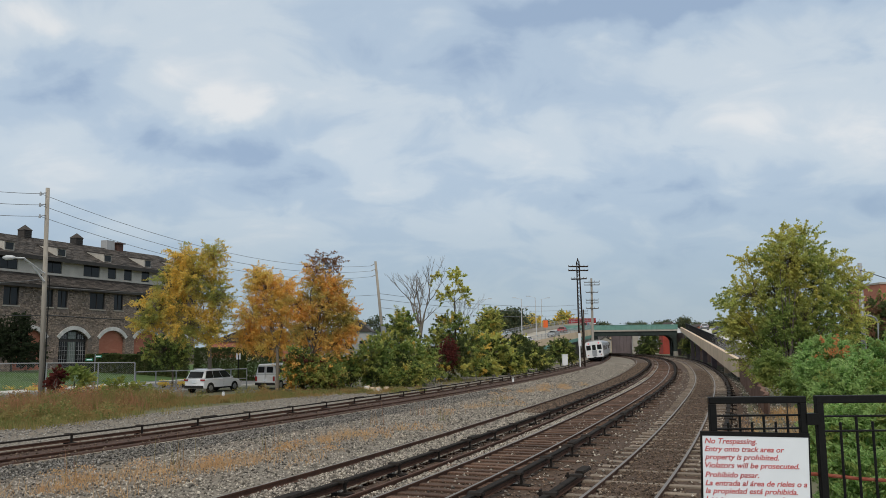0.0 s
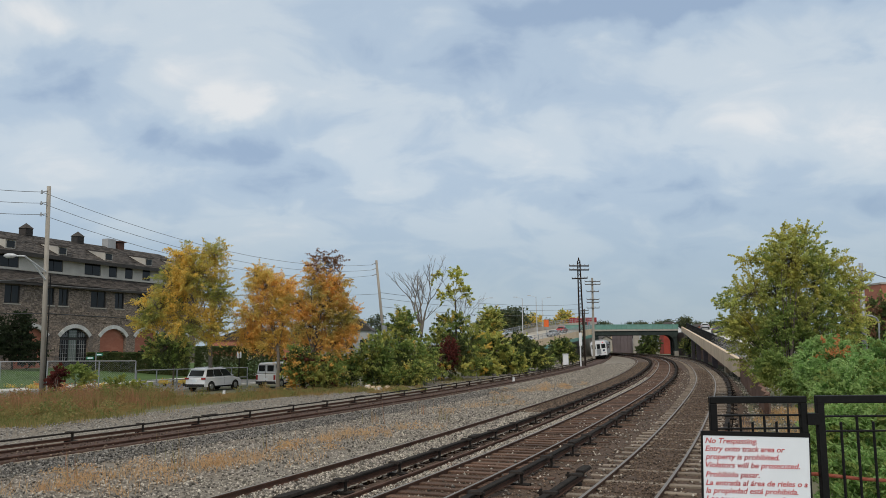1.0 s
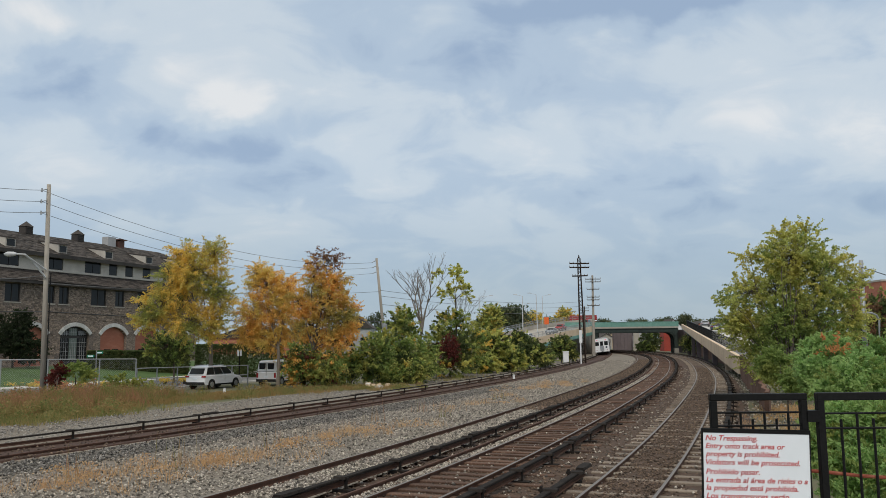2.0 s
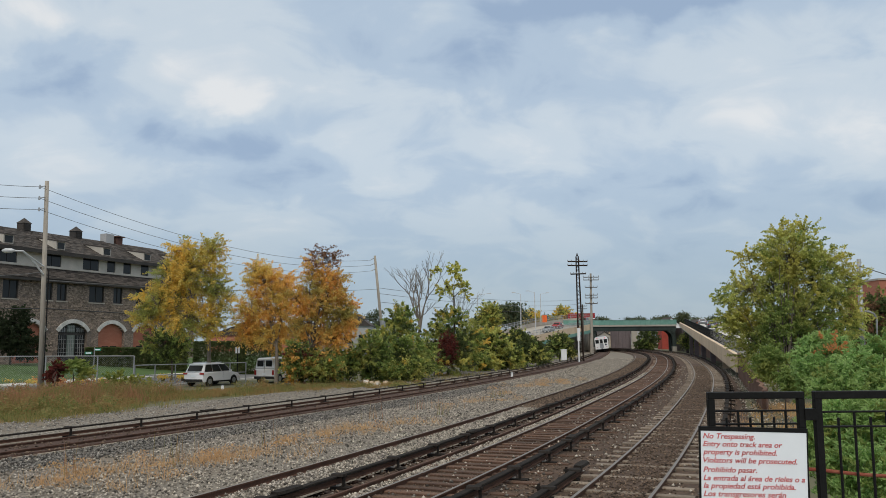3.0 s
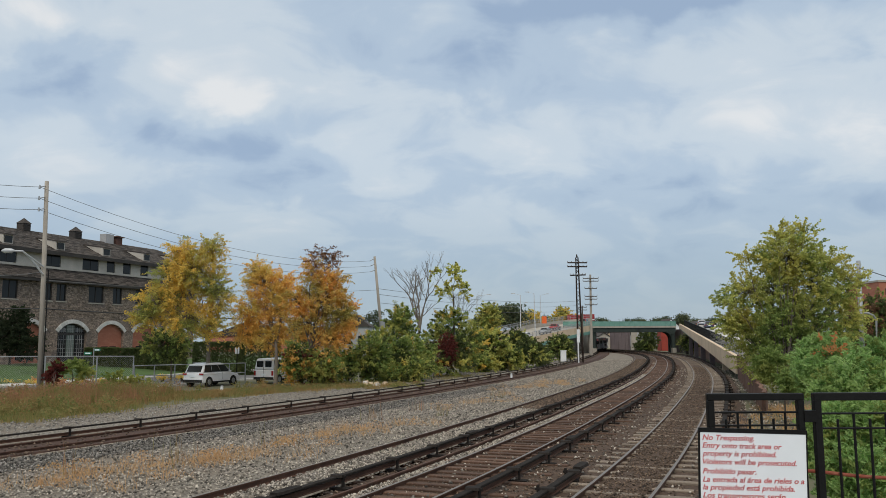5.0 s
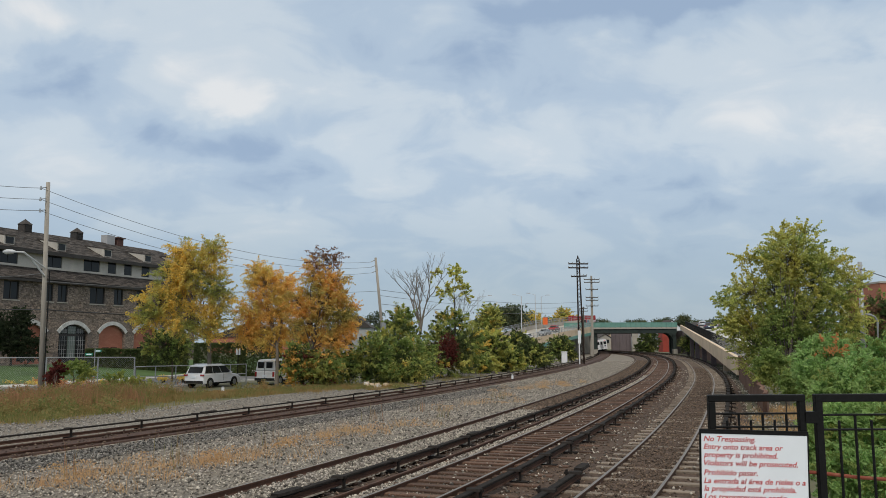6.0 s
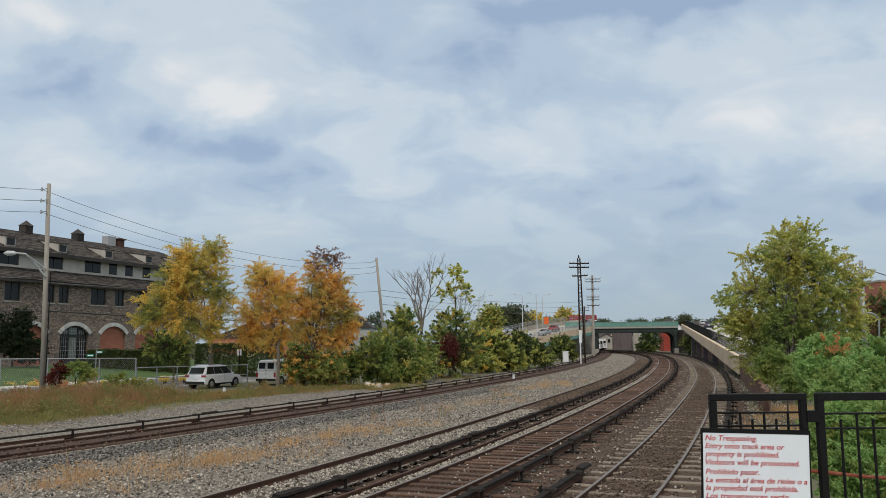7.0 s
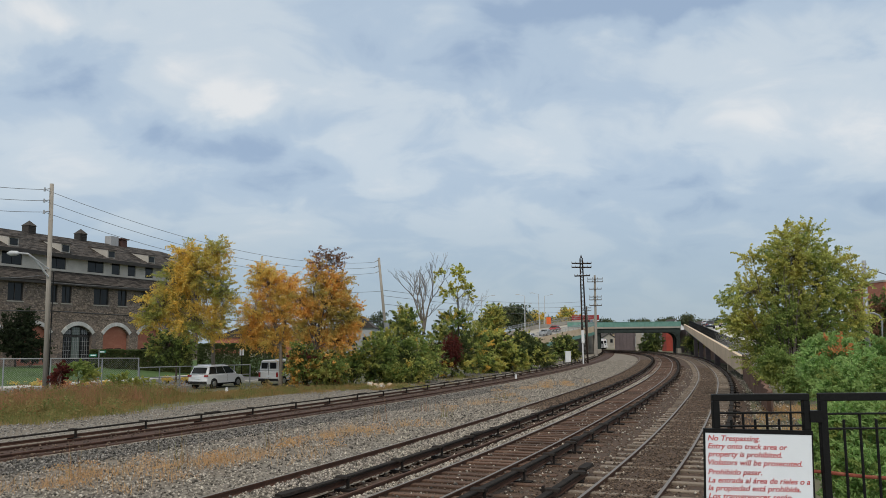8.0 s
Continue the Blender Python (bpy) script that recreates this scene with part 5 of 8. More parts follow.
def build_street_poles():
    p = pole_at("utility_pole", "grey weathered wooden utility pole with street lamp arm among weeds", P1_FOOT, P1_TOP, 0.19)
    arm = [Vector((-27.64, 54.60, 7.96)) - P1_FOOT, Vector((-28.08, 53.60, 9.04)) - P1_FOOT, Vector((-28.28, 53.00, 9.40)) - P1_FOOT, Vector((-28.75, 52.60, 9.40)) - P1_FOOT]
    a = part("lamp_arm", Soup().tube(arm, 0.065), "steel_pale", p, "pale steel lamp arm")
    part("lamp_brace", Soup().rod(Vector((-27.63, 54.60, 8.51)) - P1_FOOT, arm[2], 0.05, 0.05), "steel_pale", p)
    h = arm[-1]
    s = Soup().sweep([[h + Vector((x, w * math.cos(g), 0.13 * k * math.sin(g))) for g in [i * math.pi / 4 for i in range(8)]] for x, w, k in ((0.1, 0.07, 0.6), (-0.1, 0.17, 1.2), (-0.5, 0.2, 1.3), (-0.72, 0.06, 0.5))])
    part("lamp_head", s, "steel_pale", p, "grey street lamp head", smooth=True)
    part("conduit", Soup().rod((0.23, -0.1, 0.5), (0.23, -0.08, 8.6), 0.04, 0.04), "black", p)
    hooks = []
    for y in (341, 361, 381):
        tip = [Vector(t) for t in {341: ((-27.81, 54.80, 14.24), (-27.98, 54.20, 14.04)), 361: ((-27.80, 54.80, 13.43), (-27.98, 54.20, 13.25)), 381: ((-27.77, 54.80, 12.63), (-27.96, 54.20, 12.45))}[y]]
        part("insulator_arm", Soup().rod(tip[0] - P1_FOOT, tip[1] - P1_FOOT, 0.035, 0.03), "steel_grey", p)
        part("insulator", Soup().rod(tip[1] - P1_FOOT + Vector((0, 0, -0.12)), tip[1] - P1_FOOT + Vector((0, 0, 0.14)), 0.08, 0.05), "steel_grey", p)
        hooks.append(tip[1])
    P2_FOOT, P2_TOP = Vector((-7.08, 96.00, 1.38)), Vector((-8.26, 96.00, 13.48))
    p2 = pole_at("utility_pole", "leaning weathered utility pole behind the bushes", P2_FOOT, P2_TOP, 0.2)
    part("transformer", Soup().rod(Vector((-7.23, 95.40, 4.75)) - P2_FOOT, Vector((-7.26, 95.40, 5.63)) - P2_FOOT, 0.32, 0.32, 12), "steel_grey", p2, "grey transformer can")
    ends = []
    for y in (469, 478, 488):
        e = Vector({469: (-8.80, 95.60, 12.89), 478: (-8.77, 95.60, 12.27), 488: (-8.70, 95.60, 11.58)}[y])
        root = Vector({469: (-8.22, 96.00, 13.27), 478: (-8.15, 96.00, 12.58), 488: (-8.08, 96.00, 11.88)}[y])
        part("insulator_arm", Soup().rod(root - P2_FOOT, e - P2_FOOT, 0.05, 0.04), "steel_grey", p2)
        ends.append(e)

    def wire(a, b, sag, r=0.017, label="thin grey overhead wire between poles", key="wire_pale"):
        pts = [a.lerp(b, i / 14) - Vector((0, 0, sag * 4 * (i / 14) * (1 - i / 14))) for i in range(15)]
        solo("overhead_wire", Soup().tube(pts, r, 4), key, label, "wire", "overhead wires")

    for h, e, away in zip(hooks, ends, (Vector((-31.59, 40.00, 12.92)), Vector((-31.54, 40.00, 12.20)), Vector((-31.48, 40.00, 11.49)))):
        wire(h, e, 1.7)
        wire(h, away, 0.35)
    wire(Vector((-33.75, 56.00, 5.93)), Vector((-27.68, 54.90, 5.63)), 0.1, 0.03, "slack black cable between poles", "wire")
    wire(Vector((-27.68, 54.90, 5.63)), Vector((-7.48, 96.00, 5.78)), 0.35, 0.04, "slack black cable between poles", "wire")
    wire(Vector((-27.69, 54.90, 7.59)), Vector((-7.81, 96.00, 9.40)), 0.5, 0.02)
    wire(Vector((-34.50, 57.00, 8.27)), Vector((-27.72, 54.90, 8.18)), 0.2, 0.02)
    for y in (520, 530, 545):
        wire(Vector({520: (-7.74, 96.00, 9.54), 530: (-7.68, 96.00, 8.85), 545: (-7.61, 96.00, 7.83)}[y]), Vector({520: (28.85, 170.00, 11.47), 530: (28.81, 170.00, 10.50), 545: (28.78, 170.00, 9.54)}[y]), 0.8, 0.025)


build_street_poles()


def build_signal_tower():
    foot = Vector((20.22, 117.00, -0.33))
    top = Vector((20.01, 117.00, 15.38))
    t = thing("lattice_mast", "dark lattice railway pole with three cross-arms beside the siding", "utility pole", at=foot)
    n = 26
    w0, w1 = 0.36, 0.17

    def corner(i, k):
        c = (top - foot) * (i / n)
        w = w0 + (w1 - w0) * i / n
        return c + Vector(((-w, w, w, -w)[k], (-w, -w, w, w)[k], 0))

    for k in range(4):
        part("leg", Soup().rod(corner(0, k) - Vector((0, 0, 0.3)), corner(n, k), 0.075, 0.06, 6), "soot", t)
    s = Soup()
    for i in range(n):
        for k in range(4):
            a, b = (corner(i, k), corner(i + 1, (k + 1) % 4)) if i % 2 else (corner(i, (k + 1) % 4), corner(i + 1, k))
            s.rod(a, b, 0.035, 0.035, 4)
    part("lattice", s, "soot", t, "rusty lattice bracing")
    part("finial", Soup().rod(top - foot, top - foot + Vector((0, 0, 0.5)), 0.16, 0.05), "soot", t)
    for c0, a, b in (((19.94, 116.70, 14.59), (18.56, 116.70, 14.60), (21.44, 116.70, 14.57)), ((19.96, 116.70, 14.00), (18.54, 116.70, 14.01), (21.43, 116.70, 13.98)), ((20.01, 116.70, 12.74), (18.92, 116.70, 12.71), (21.18, 116.70, 12.77))):
        a, b = Vector(a) - foot, Vector(b) - foot
        arm = part("cross_arm", Soup().rod(a, b, 0.10, 0.10, 6), "soot", t)
        for i in range(6):
            q = a.lerp(b, i / 5)
            part("insulator", Soup().rod(q, q + Vector((0, 0, 0.26)), 0.07, 0.05, 6), "steel_grey", arm)
    # white marker board and post before it
    m = thing("signal_post", "white painted post with a white signal board", "signal", at=(19.64, 115.50, -0.20))
    part("post", Soup().rod((0, 0, -0.1), (0, 0, 3.4), 0.10, 0.10), "white_paint", m)
    part("board", Soup().box((0.05, 0, 4.0), (0.42, 0.12, 1.9)), "white_paint", m)
    c = thing("relay_box", "small white relay cabinet beside the siding", "cabinet", at=(17.22, 114.00, 0.18))
    part("body", Soup().box((0, 0, 0.75), (0.75, 0.6, 1.5)), "white_paint", c)
    part("lid", Soup().box((0, 0, 1.53), (0.85, 0.7, 0.08)), "white_paint", c)


build_signal_tower()


def build_line_poles():
    for foot, top, arms, r in (((28.01, 150.00, 0.72), (28.13, 150.00, 15.52), (500, 505, 518, 532, 537, 547), 0.27), ((33.42, 190.00, 3.00), (33.49, 190.00, 11.34), (551, 556), 0.22)):
        foot, top = Vector(foot), Vector(top)
        t = thing("railway_pole", "pale wooden railway line pole with many cross-arms", "utility pole", at=foot)
        part("shaft", Soup().rod((0, 0, -0.4), top - foot, r, r * 0.7, 10), "wood_pole" if r > 0.25 else "bark", t)
        H = (top - foot).z
        y0, y1 = (632, 493) if r > 0.25 else (610, 548)
        for y in arms:
            f = (y0 - y) / (y0 - y1)
            c = (top - foot) * f
            w = (1.45 if y < 510 else 1.15) if r > 0.25 else 1.0
            arm = part("cross_arm", Soup().box(c + Vector((0, -0.3, 0)), (2 * w, 0.12, 0.14)), "bark", t)
            for i in range(4):
                q = c + Vector((w * (-1 + 2 * i / 3), -0.3, 0.07))
                part("insulator", Soup().rod(q, q + Vector((0, 0, 0.25)), 0.07, 0.05, 6), "steel_grey", arm)


build_line_poles()


# ---- the fence at the platform's end ----
FENCE_Y = 5.0
PLATFORM_Z = 1.55


def text_mesh(name, words, size, key, shear=0.25):
    cu = bpy.data.curves.new(name, "FONT")
    cu.body, cu.size, cu.shear, cu.extrude, cu.offset = words, size, shear, 0.0008, 0.0007
    tmp = bpy.data.objects.new(name, cu)
    scene.collection.objects.link(tmp)
    me = bpy.data.meshes.new_from_object(tmp.evaluated_get(bpy.context.evaluated_depsgraph_get()))
    bpy.data.objects.remove(tmp)
    me.materials.clear()
    me.materials.append(M[key])
    return me


def build_platform_fence():
    plat = Soup().slab([(0.9, -12), (9.0, -12), (9.0, 5.25), (0.9, 5.25)], 1.2, PLATFORM_Z)
    plat.slab([(1.4, -12), (8.5, -12), (8.5, 5.0), (1.4, 5.0)], -0.4, 1.2)
    plat.slab([(-6, -12), (0.9, -12), (0.9, 1.0), (-2.2, 1.0)], 1.2, PLATFORM_Z)
    plat.slab([(-5.5, -12), (1.4, -12), (1.4, 0.5), (-1.8, 0.5)], -0.4, 1.2)
    solo("platform", plat, "concrete", "concrete station platform end", "platform", kind="structure")
    xl, xr = 1.64, 2.24
    zt, zs = 2.94, 2.83
    z2 = 2.75
    y = FENCE_Y
    g = thing("platform_gate", "black steel gate with square tubes at the platform end", "gate")
    t = 0.042

    def tube(name, x0, x1, z0, z1, parent, w=t):
        return bevel(part(name, Soup().box(((x0 + x1) / 2, y, (z0 + z1) / 2), (x1 - x0, w, z1 - z0)), "black", parent), 0.004, 1)

    tube("gate_post", xl, xl + t, PLATFORM_Z + 0.05, zt - t, g), tube("gate_post", xr - t, xr, PLATFORM_Z + 0.05, zt - t, g)
    tube("top_rail", xl, xr, zt - t, zt, g)
    for z, w in ((zs, 0.012), (z2, 0.012), (PLATFORM_Z + 0.12, 0.03)):
        tube("cross_rail", xl + t, xr - t, z - w, z, g, 0.02)
    n = 7
    for i in range(1, n):
        x = xl + t + (xr - xl - 2 * t) * i / n
        tall = zs if i % 2 == 0 else zs - 0.045
        tube("picket", x - 0.007, x + 0.007, PLATFORM_Z + 0.12, tall, g, 0.016)
    part("latch", Soup().box(((xr + 2.30) / 2, y, 2.80), (0.075, 0.06, 0.07)), "black", g)
    f = thing("platform_fence", "black steel picket fence on the platform", "fence")
    x0, x1 = 2.30, 3.9
    t = 0.046
    tube("fence_post", x0, x0 + t, PLATFORM_Z, zt - t + 0.005, f), tube("top_rail", x0, x1, zt - t, zt + 0.002, f)
    zf, zg = 2.82, 2.73
    for z, w in ((zf, 0.012), (zg, 0.012), (PLATFORM_Z + 0.12, 0.03)):
        tube("cross_rail", x0 + t, x1, z - w, z, f, 0.02)
    x, i = 2.45, 0
    while x < x1:
        tube("picket", x - 0.007, x + 0.007, PLATFORM_Z + 0.12, zf if i % 2 else zf - 0.04, f, 0.016)
        x += 2.55 - 2.45
        i += 1
    # a sagging red pipe behind the fence
    pts = [Vector(p) for p in ((2.07, 5.04, 2.47), (2.31, 5.03, 2.46), (2.56, 5.03, 2.43), (2.83, 5.03, 2.41))]
    solo("red_pipe", Soup().tube(pts, 0.011, 8), "pipe_rust", "thin rusty red pipe strung behind the fence", "pipe")


def build_sign():
    TL, TR = Vector((1.58, 4.97, 2.71)), Vector((2.23, 4.97, 2.69))
    w = (TR - TL).length
    h = 0.62
    ang = math.atan2(TL.z - TR.z, TR.x - TL.x)
    s = thing("warning_sign", "white warning sign with red italic lettering and black edge", "sign")
    s.matrix_world = Matrix.Translation(TL) @ Matrix.Rotation(ang, 4, "Y")
    part("panel", Soup().box((w / 2, 0, -h / 2), (w, 0.012, h)), "sign_white", s)
    part("edge", Soup().box((w / 2, 0.002, 0.013), (w, 0.02, 0.026)), "black", s, "black top edge")
    for x in (-0.004, w + 0.004):
        part("edge", Soup().box((x, 0.002, -h / 2 + 0.013), (0.008, 0.02, h + 0.026)), "black", s)
    k = w / 190.0
    rows = ["No Trespassing.", "Entry onto track area or", "property is prohibited.", "Violators will be prosecuted.", "Prohibido pasar.", "La entrada al \u00e1rea de rieles o a", "la propiedad est\u00e1 prohibida.", "Los transgresores ser\u00e1n"]
    downs = (13.2, 27, 41, 55.5, 72, 86.5, 100, 114)
    wide = (93, 142, 132, 168, 96, 181, 164, 147)
    for words, dn, wd in zip(rows, downs, wide):
        me = text_mesh("lettering", words, 0.05, "sign_red")
        xs = [v.co.x for v in me.vertices]
        sx = wd * k / (max(xs) - min(xs))
        for v in me.vertices:
            v.co = ((v.co.x - min(xs)) * sx + 4 * k, -0.0072 - v.co.z, v.co.y * 0.95 * 14.2 * k / 0.05 * 0.98)
        o = part("lettering", me, "sign_red", s, "red italic lettering")
        o.location = (0, 0, -dn * k)


def gz(x, y, d=0.0):
    return float(ground_height(x, y)) + d


def on(p, d=0.0):
    return (p[0], p[1], gz(p[0], p[1], d))


# ---- street, lawn, fences on the far side ----
STREET = Line(-52.0, 2.0, 0.40, [0, 200], [-0.0002, -0.0008], 190)


def ribbon(a, b, o0, o1, dz, step=3.0):
    n = int((b - a) / step)
    rows = []
    for i in range(n + 1):
        row = []
        for k in range(5):
            p = STREET.at(a + (b - a) * i / n, o0 + (o1 - o0) * k / 4)
            row.append((p.x, p.y, gz(p.x, p.y, dz)))
        rows.append(row)
    return rows


def build_street():
    solo("street", Soup().sweep(ribbon(0, 185, -4.0, 3.6, 0.03), close=False), "asphalt", "grey asphalt street behind the tracks", "road", kind="structure")
    solo("lawn", Soup().sweep(ribbon(0, 185, -17.0, -5.6, 0.06), close=False), "lawn", "mown green lawn in front of the building", "lawn", kind="structure")
    for name, o0, o1, h in (("kerb", -4.25, -4.0, 0.16), ("kerb", 3.6, 3.9, 0.14)):
        rows = []
        for i in range(63):
            row = []
            for o, z in ((o0, -0.1), (o0, h), (o1, h), (o1, -0.1)):
                p = STREET.at(i * 3.0, o)
                row.append((p.x, p.y, gz(p.x, p.y, z)))
            rows.append(row)
        solo(name, Soup().sweep(rows), "concrete_pale", "pale concrete kerb along the street", "kerb", kind="structure")
    solo("pavement", Soup().sweep(ribbon(0, 185, -5.6, -4.25, 0.10), close=False), "concrete_pale", "pale concrete pavement beside the lawn", "pavement", kind="structure")


build_street()


def chain_mesh(s, a, b, high, step=0.16, r=0.004):
    """A net of thin slanted wires between two posts."""
    a, b = Vector(a), Vector(b)
    n = int((b - a).length / step)
    h = high / step
    for i in range(-int(h), n):
        for sign in (0, 1):
            u0, u1 = i, i + h
            z0, z1 = 0.0, high
            if u0 < 0:
                z0, u0 = -u0 * step, 0
            if u1 > n:
                z1, u1 = high - (u1 - n) * step, n
            if z1 <= z0:
                continue
            if sign:
                u0, u1 = n - u0, n - u1
            s.rod(a.lerp(b, u0 / n) + Vector((0, 0, z0)), a.lerp(b, u1 / n) + Vector((0, 0, z1)), r, r, 3, caps=False)


def build_chain_fence():
    f = thing("chain_link_fence", "galvanised chain-link fence between tracks and street", "fence")
    feet = [Vector(p) for p in ((-34.80, 57.00, 0.10), (-32.86, 59.00, -0.05), (-30.26, 60.80, -0.19), (-27.10, 62.60, -0.29), (-24.78, 64.00, -0.31))]
    tops = [2.33, 2.26, 2.23, 2.18, 2.14]
    for p, z in zip(feet, tops):
        part("post", Soup().rod((p.x, p.y, -0.5), (p.x, p.y, z), 0.055, 0.055), "steel_grey", f)
    for i in range(4):
        a, b = feet[i], feet[i + 1]
        part("top_rail", Soup().rod((a.x, a.y, tops[i]), (b.x, b.y, tops[i + 1]), 0.04, 0.04, 6), "steel_grey", f)
        s = Soup()
        chain_mesh(s, (a.x, a.y, -0.25), (b.x, b.y, -0.25), tops[i] + 0.22)
        part("chain_link", s, "steel_grey", f, "wire mesh of the fence")
    g = thing("guard_railing", "low galvanised steel railing along the street", "fence")
    feet = [Vector(p) for p in ((-24.81, 64.30, -0.11), (-23.62, 65.50, -0.19), (-22.29, 66.50, -0.26), (-20.91, 67.50, -0.33), (-19.53, 68.50, -0.36), (-18.55, 69.50, -0.38), (-17.42, 70.50, -0.39))]
    for p in feet:
        part("post", Soup().rod((p.x, p.y, -0.5), (p.x, p.y, 1.4), 0.05, 0.05), "steel_grey", g)
    for a, b in zip(feet, feet[1:]):
        for h in (1.38, 0.55):
            part("rail", Soup().rod((a.x, a.y, h), (b.x, b.y, h), 0.04, 0.04, 6), "steel_grey", g)


build_chain_fence()


def build_street_signs():
    p = Vector((-28.87, 66.00, -0.07))
    s = thing("street_sign", "green street name signs on a thin post", "sign", at=(p.x, p.y, gz(p.x, p.y)))
    part("post", Soup().rod((0, 0, -0.2), (0, 0, 3.0), 0.04, 0.04), "steel_grey", s)
    for q, w in (((-28.61, 66.00, 2.65), 0.55), ((-29.35, 66.00, 2.38), 0.6)):
        b = part("name_plate", Soup().box(Vector(q) - s.location, (w, 0.03, 0.2)), "sign_green", s, "green name plate")
        part("lettering_bar", Soup().box(Vector(q) - s.location + Vector((0, -0.02, 0)), (w * 0.7, 0.006, 0.09)), "sign_white", b)
    p = Vector((-18.04, 70.00, -0.21))
    s = thing("traffic_sign", "small white traffic sign on a post", "sign", at=(p.x, p.y, gz(p.x, p.y)))
    part("post", Soup().rod((0, 0, -0.2), (0, 0, 3.1), 0.04, 0.04), "black", s)
    part("plate", Soup().box(Vector((-18.05, 70.00, 2.48)) - s.location, (0.38, 0.03, 0.55)), "sign_white", s)


build_street_signs()


# ---- vehicles ----
def wheel(parent, x, y, r, w=0.22):
    t = part("wheel", Soup().rod((x, y - w / 2, r), (x, y + w / 2, r), r, r, 20), "tyre", parent, smooth=False)
    e = 0.012 if y > 0 else -0.012
    o = y + (w / 2 if y > 0 else -w / 2)
    part("rim", Soup().rod((x, o - e, r), (x, o + e, r), r * 0.62, r * 0.58, 16), "rim", t)


def vehicle(name, label, at, rz, length, width, height, paint, kind="suv", category="car", roof_rack=False):
    """A road vehicle along its own x axis: lower body, glasshouse, panes, lights, bumpers, wheels."""
    c = thing(name, label, category, at=at, rz=rz)
    L, W2, H = length / 2, width / 2, height
    r = 0.36 if kind != "car" else 0.32
    belt = H * (0.60 if kind == "suv" else 0.56 if kind == "van" else 0.62)
    if kind == "van":
        low = [(-L, 0.45), (-L + 0.02, belt), (L - 1.1, belt), (L - 0.15, belt - 0.22), (L, 0.75), (L - 0.02, 0.32), (-L + 0.05, 0.32)]
        top = [(-L + 0.04, belt), (-L + 0.12, H - 0.08), (-L + 0.3, H), (L - 2.0, H), (L - 1.75, H - 0.06), (L - 1.0, belt)]
    elif kind == "suv":
        low = [(-L, 0.55), (-L + 0.04, belt - 0.1), (-L + 0.12, belt), (L - 1.35, belt), (L - 0.35, belt - 0.16), (L - 0.03, belt - 0.38), (L, 0.45), (L - 0.1, 0.28), (-L + 0.08, 0.30)]
        top = [(-L + 0.08, belt), (-L + 0.36, H - 0.22), (-L + 0.34, H - 0.08), (-L + 1.0, H), (0.0, H), (0.45, H - 0.08), (L - 1.05, belt)]
    else:
        low = [(-L, 0.5), (-L + 0.03, belt - 0.06), (-L + 0.7, belt), (L - 1.35, belt), (L - 0.3, belt - 0.14), (L, 0.45), (L - 0.08, 0.26), (-L + 0.06, 0.28)]
        top = [(-L + 0.55, belt), (-L + 1.15, H - 0.04), (-L + 1.5, H), (0.2, H), (0.45, H - 0.05), (L - 1.3, belt)]
    body = part("body", Soup().sweep([[(x, y, z) for x, z in low] for y in (-W2, W2)]), paint, c)
    bevel(body, 0.17, 4)

    def tumble(z):
        return W2 - 0.04 - 0.17 * max(0, (z - belt) / (H - belt))

    g = Soup().sweep([[(x, e * tumble(z), z) for x, z in top] for e in (-1, 1)])
    cab = bevel(part("cabin", g, paint, c), 0.09, 3)

    def pane(name, pts, parent):
        part(name, Soup().face(pts).face([p for p in pts[::-1]]), "glass", parent)

    zb, zt = belt + 0.04, H - 0.13
    back = lambda z: np.interp(z, [p[1] for p in top[:3]], [p[0] for p in top[:3]])
    front = lambda z: np.interp(z, [p[1] for p in top[::-1][:3]], [p[0] for p in top[::-1][:3]])
    for e in (-1, 1):
        a, b = back(zb) + 0.14, front(zb) - 0.12
        at_, bt = back(zt) + 0.16, front(zt) - 0.05
        cuts = (0.0, 0.30, 0.64, 1.0)
        for k in range(3):
            u0, u1 = cuts[k] + 0.006, cuts[k + 1] - 0.006
            q = [(a + (b - a) * u0, zb), (a + (b - a) * u1, zb), (at_ + (bt - at_) * u1, zt), (at_ + (bt - at_) * u0, zt)]
            s = Soup().sweep([[(x, e * (tumble(z) + d), z) for x, z in q] for d in (-0.01, 0.008)])
            part("side_window", s, "glass", cab)
        part("door_seam", Soup().box((0.1, e * (W2 + 0.001), belt * 0.72), (0.012, 0.006, belt * 0.5)), "black", body)
        part("door_handle", Soup().box((-0.35, e * (W2 + 0.012), belt - 0.14), (0.16, 0.03, 0.03)), paint, body)
        part("sill", Soup().box((0, e * (W2 - 0.01), 0.34), (length * 0.52, 0.05, 0.12)), "black", body)
        m = part("mirror", Soup().box((front(zb) - 0.35, e * (W2 + 0.09), belt + 0.06), (0.12, 0.18, 0.13)), paint, body)
        for x in (-L + 0.85, L - 0.9):
            part("wheel_arch", Soup().rod((x, e * (W2 - 0.05), r), (x, e * (W2 + 0.004), r), r + 0.07, r + 0.07, 18), "black", body)
            wheel(c, x, e * (W2 - 0.08), r, 0.22)
        part("tail_light", Soup().box((-L + 0.03, e * (W2 - 0.14), belt - 0.1 if kind != "van" else belt - 0.3), (0.12, 0.34 if kind != "van" else 0.16, 0.13 if kind != "van" else 0.4)), "car_red", body, "red tail light")
        part("headlight", Soup().box((L - 0.16, e * (W2 - 0.2), belt - 0.36), (0.16, 0.32, 0.14)), "glass", body)
    wz = [(back(z) - 0.02, z) for z in (zb + 0.05, H - 0.19)]
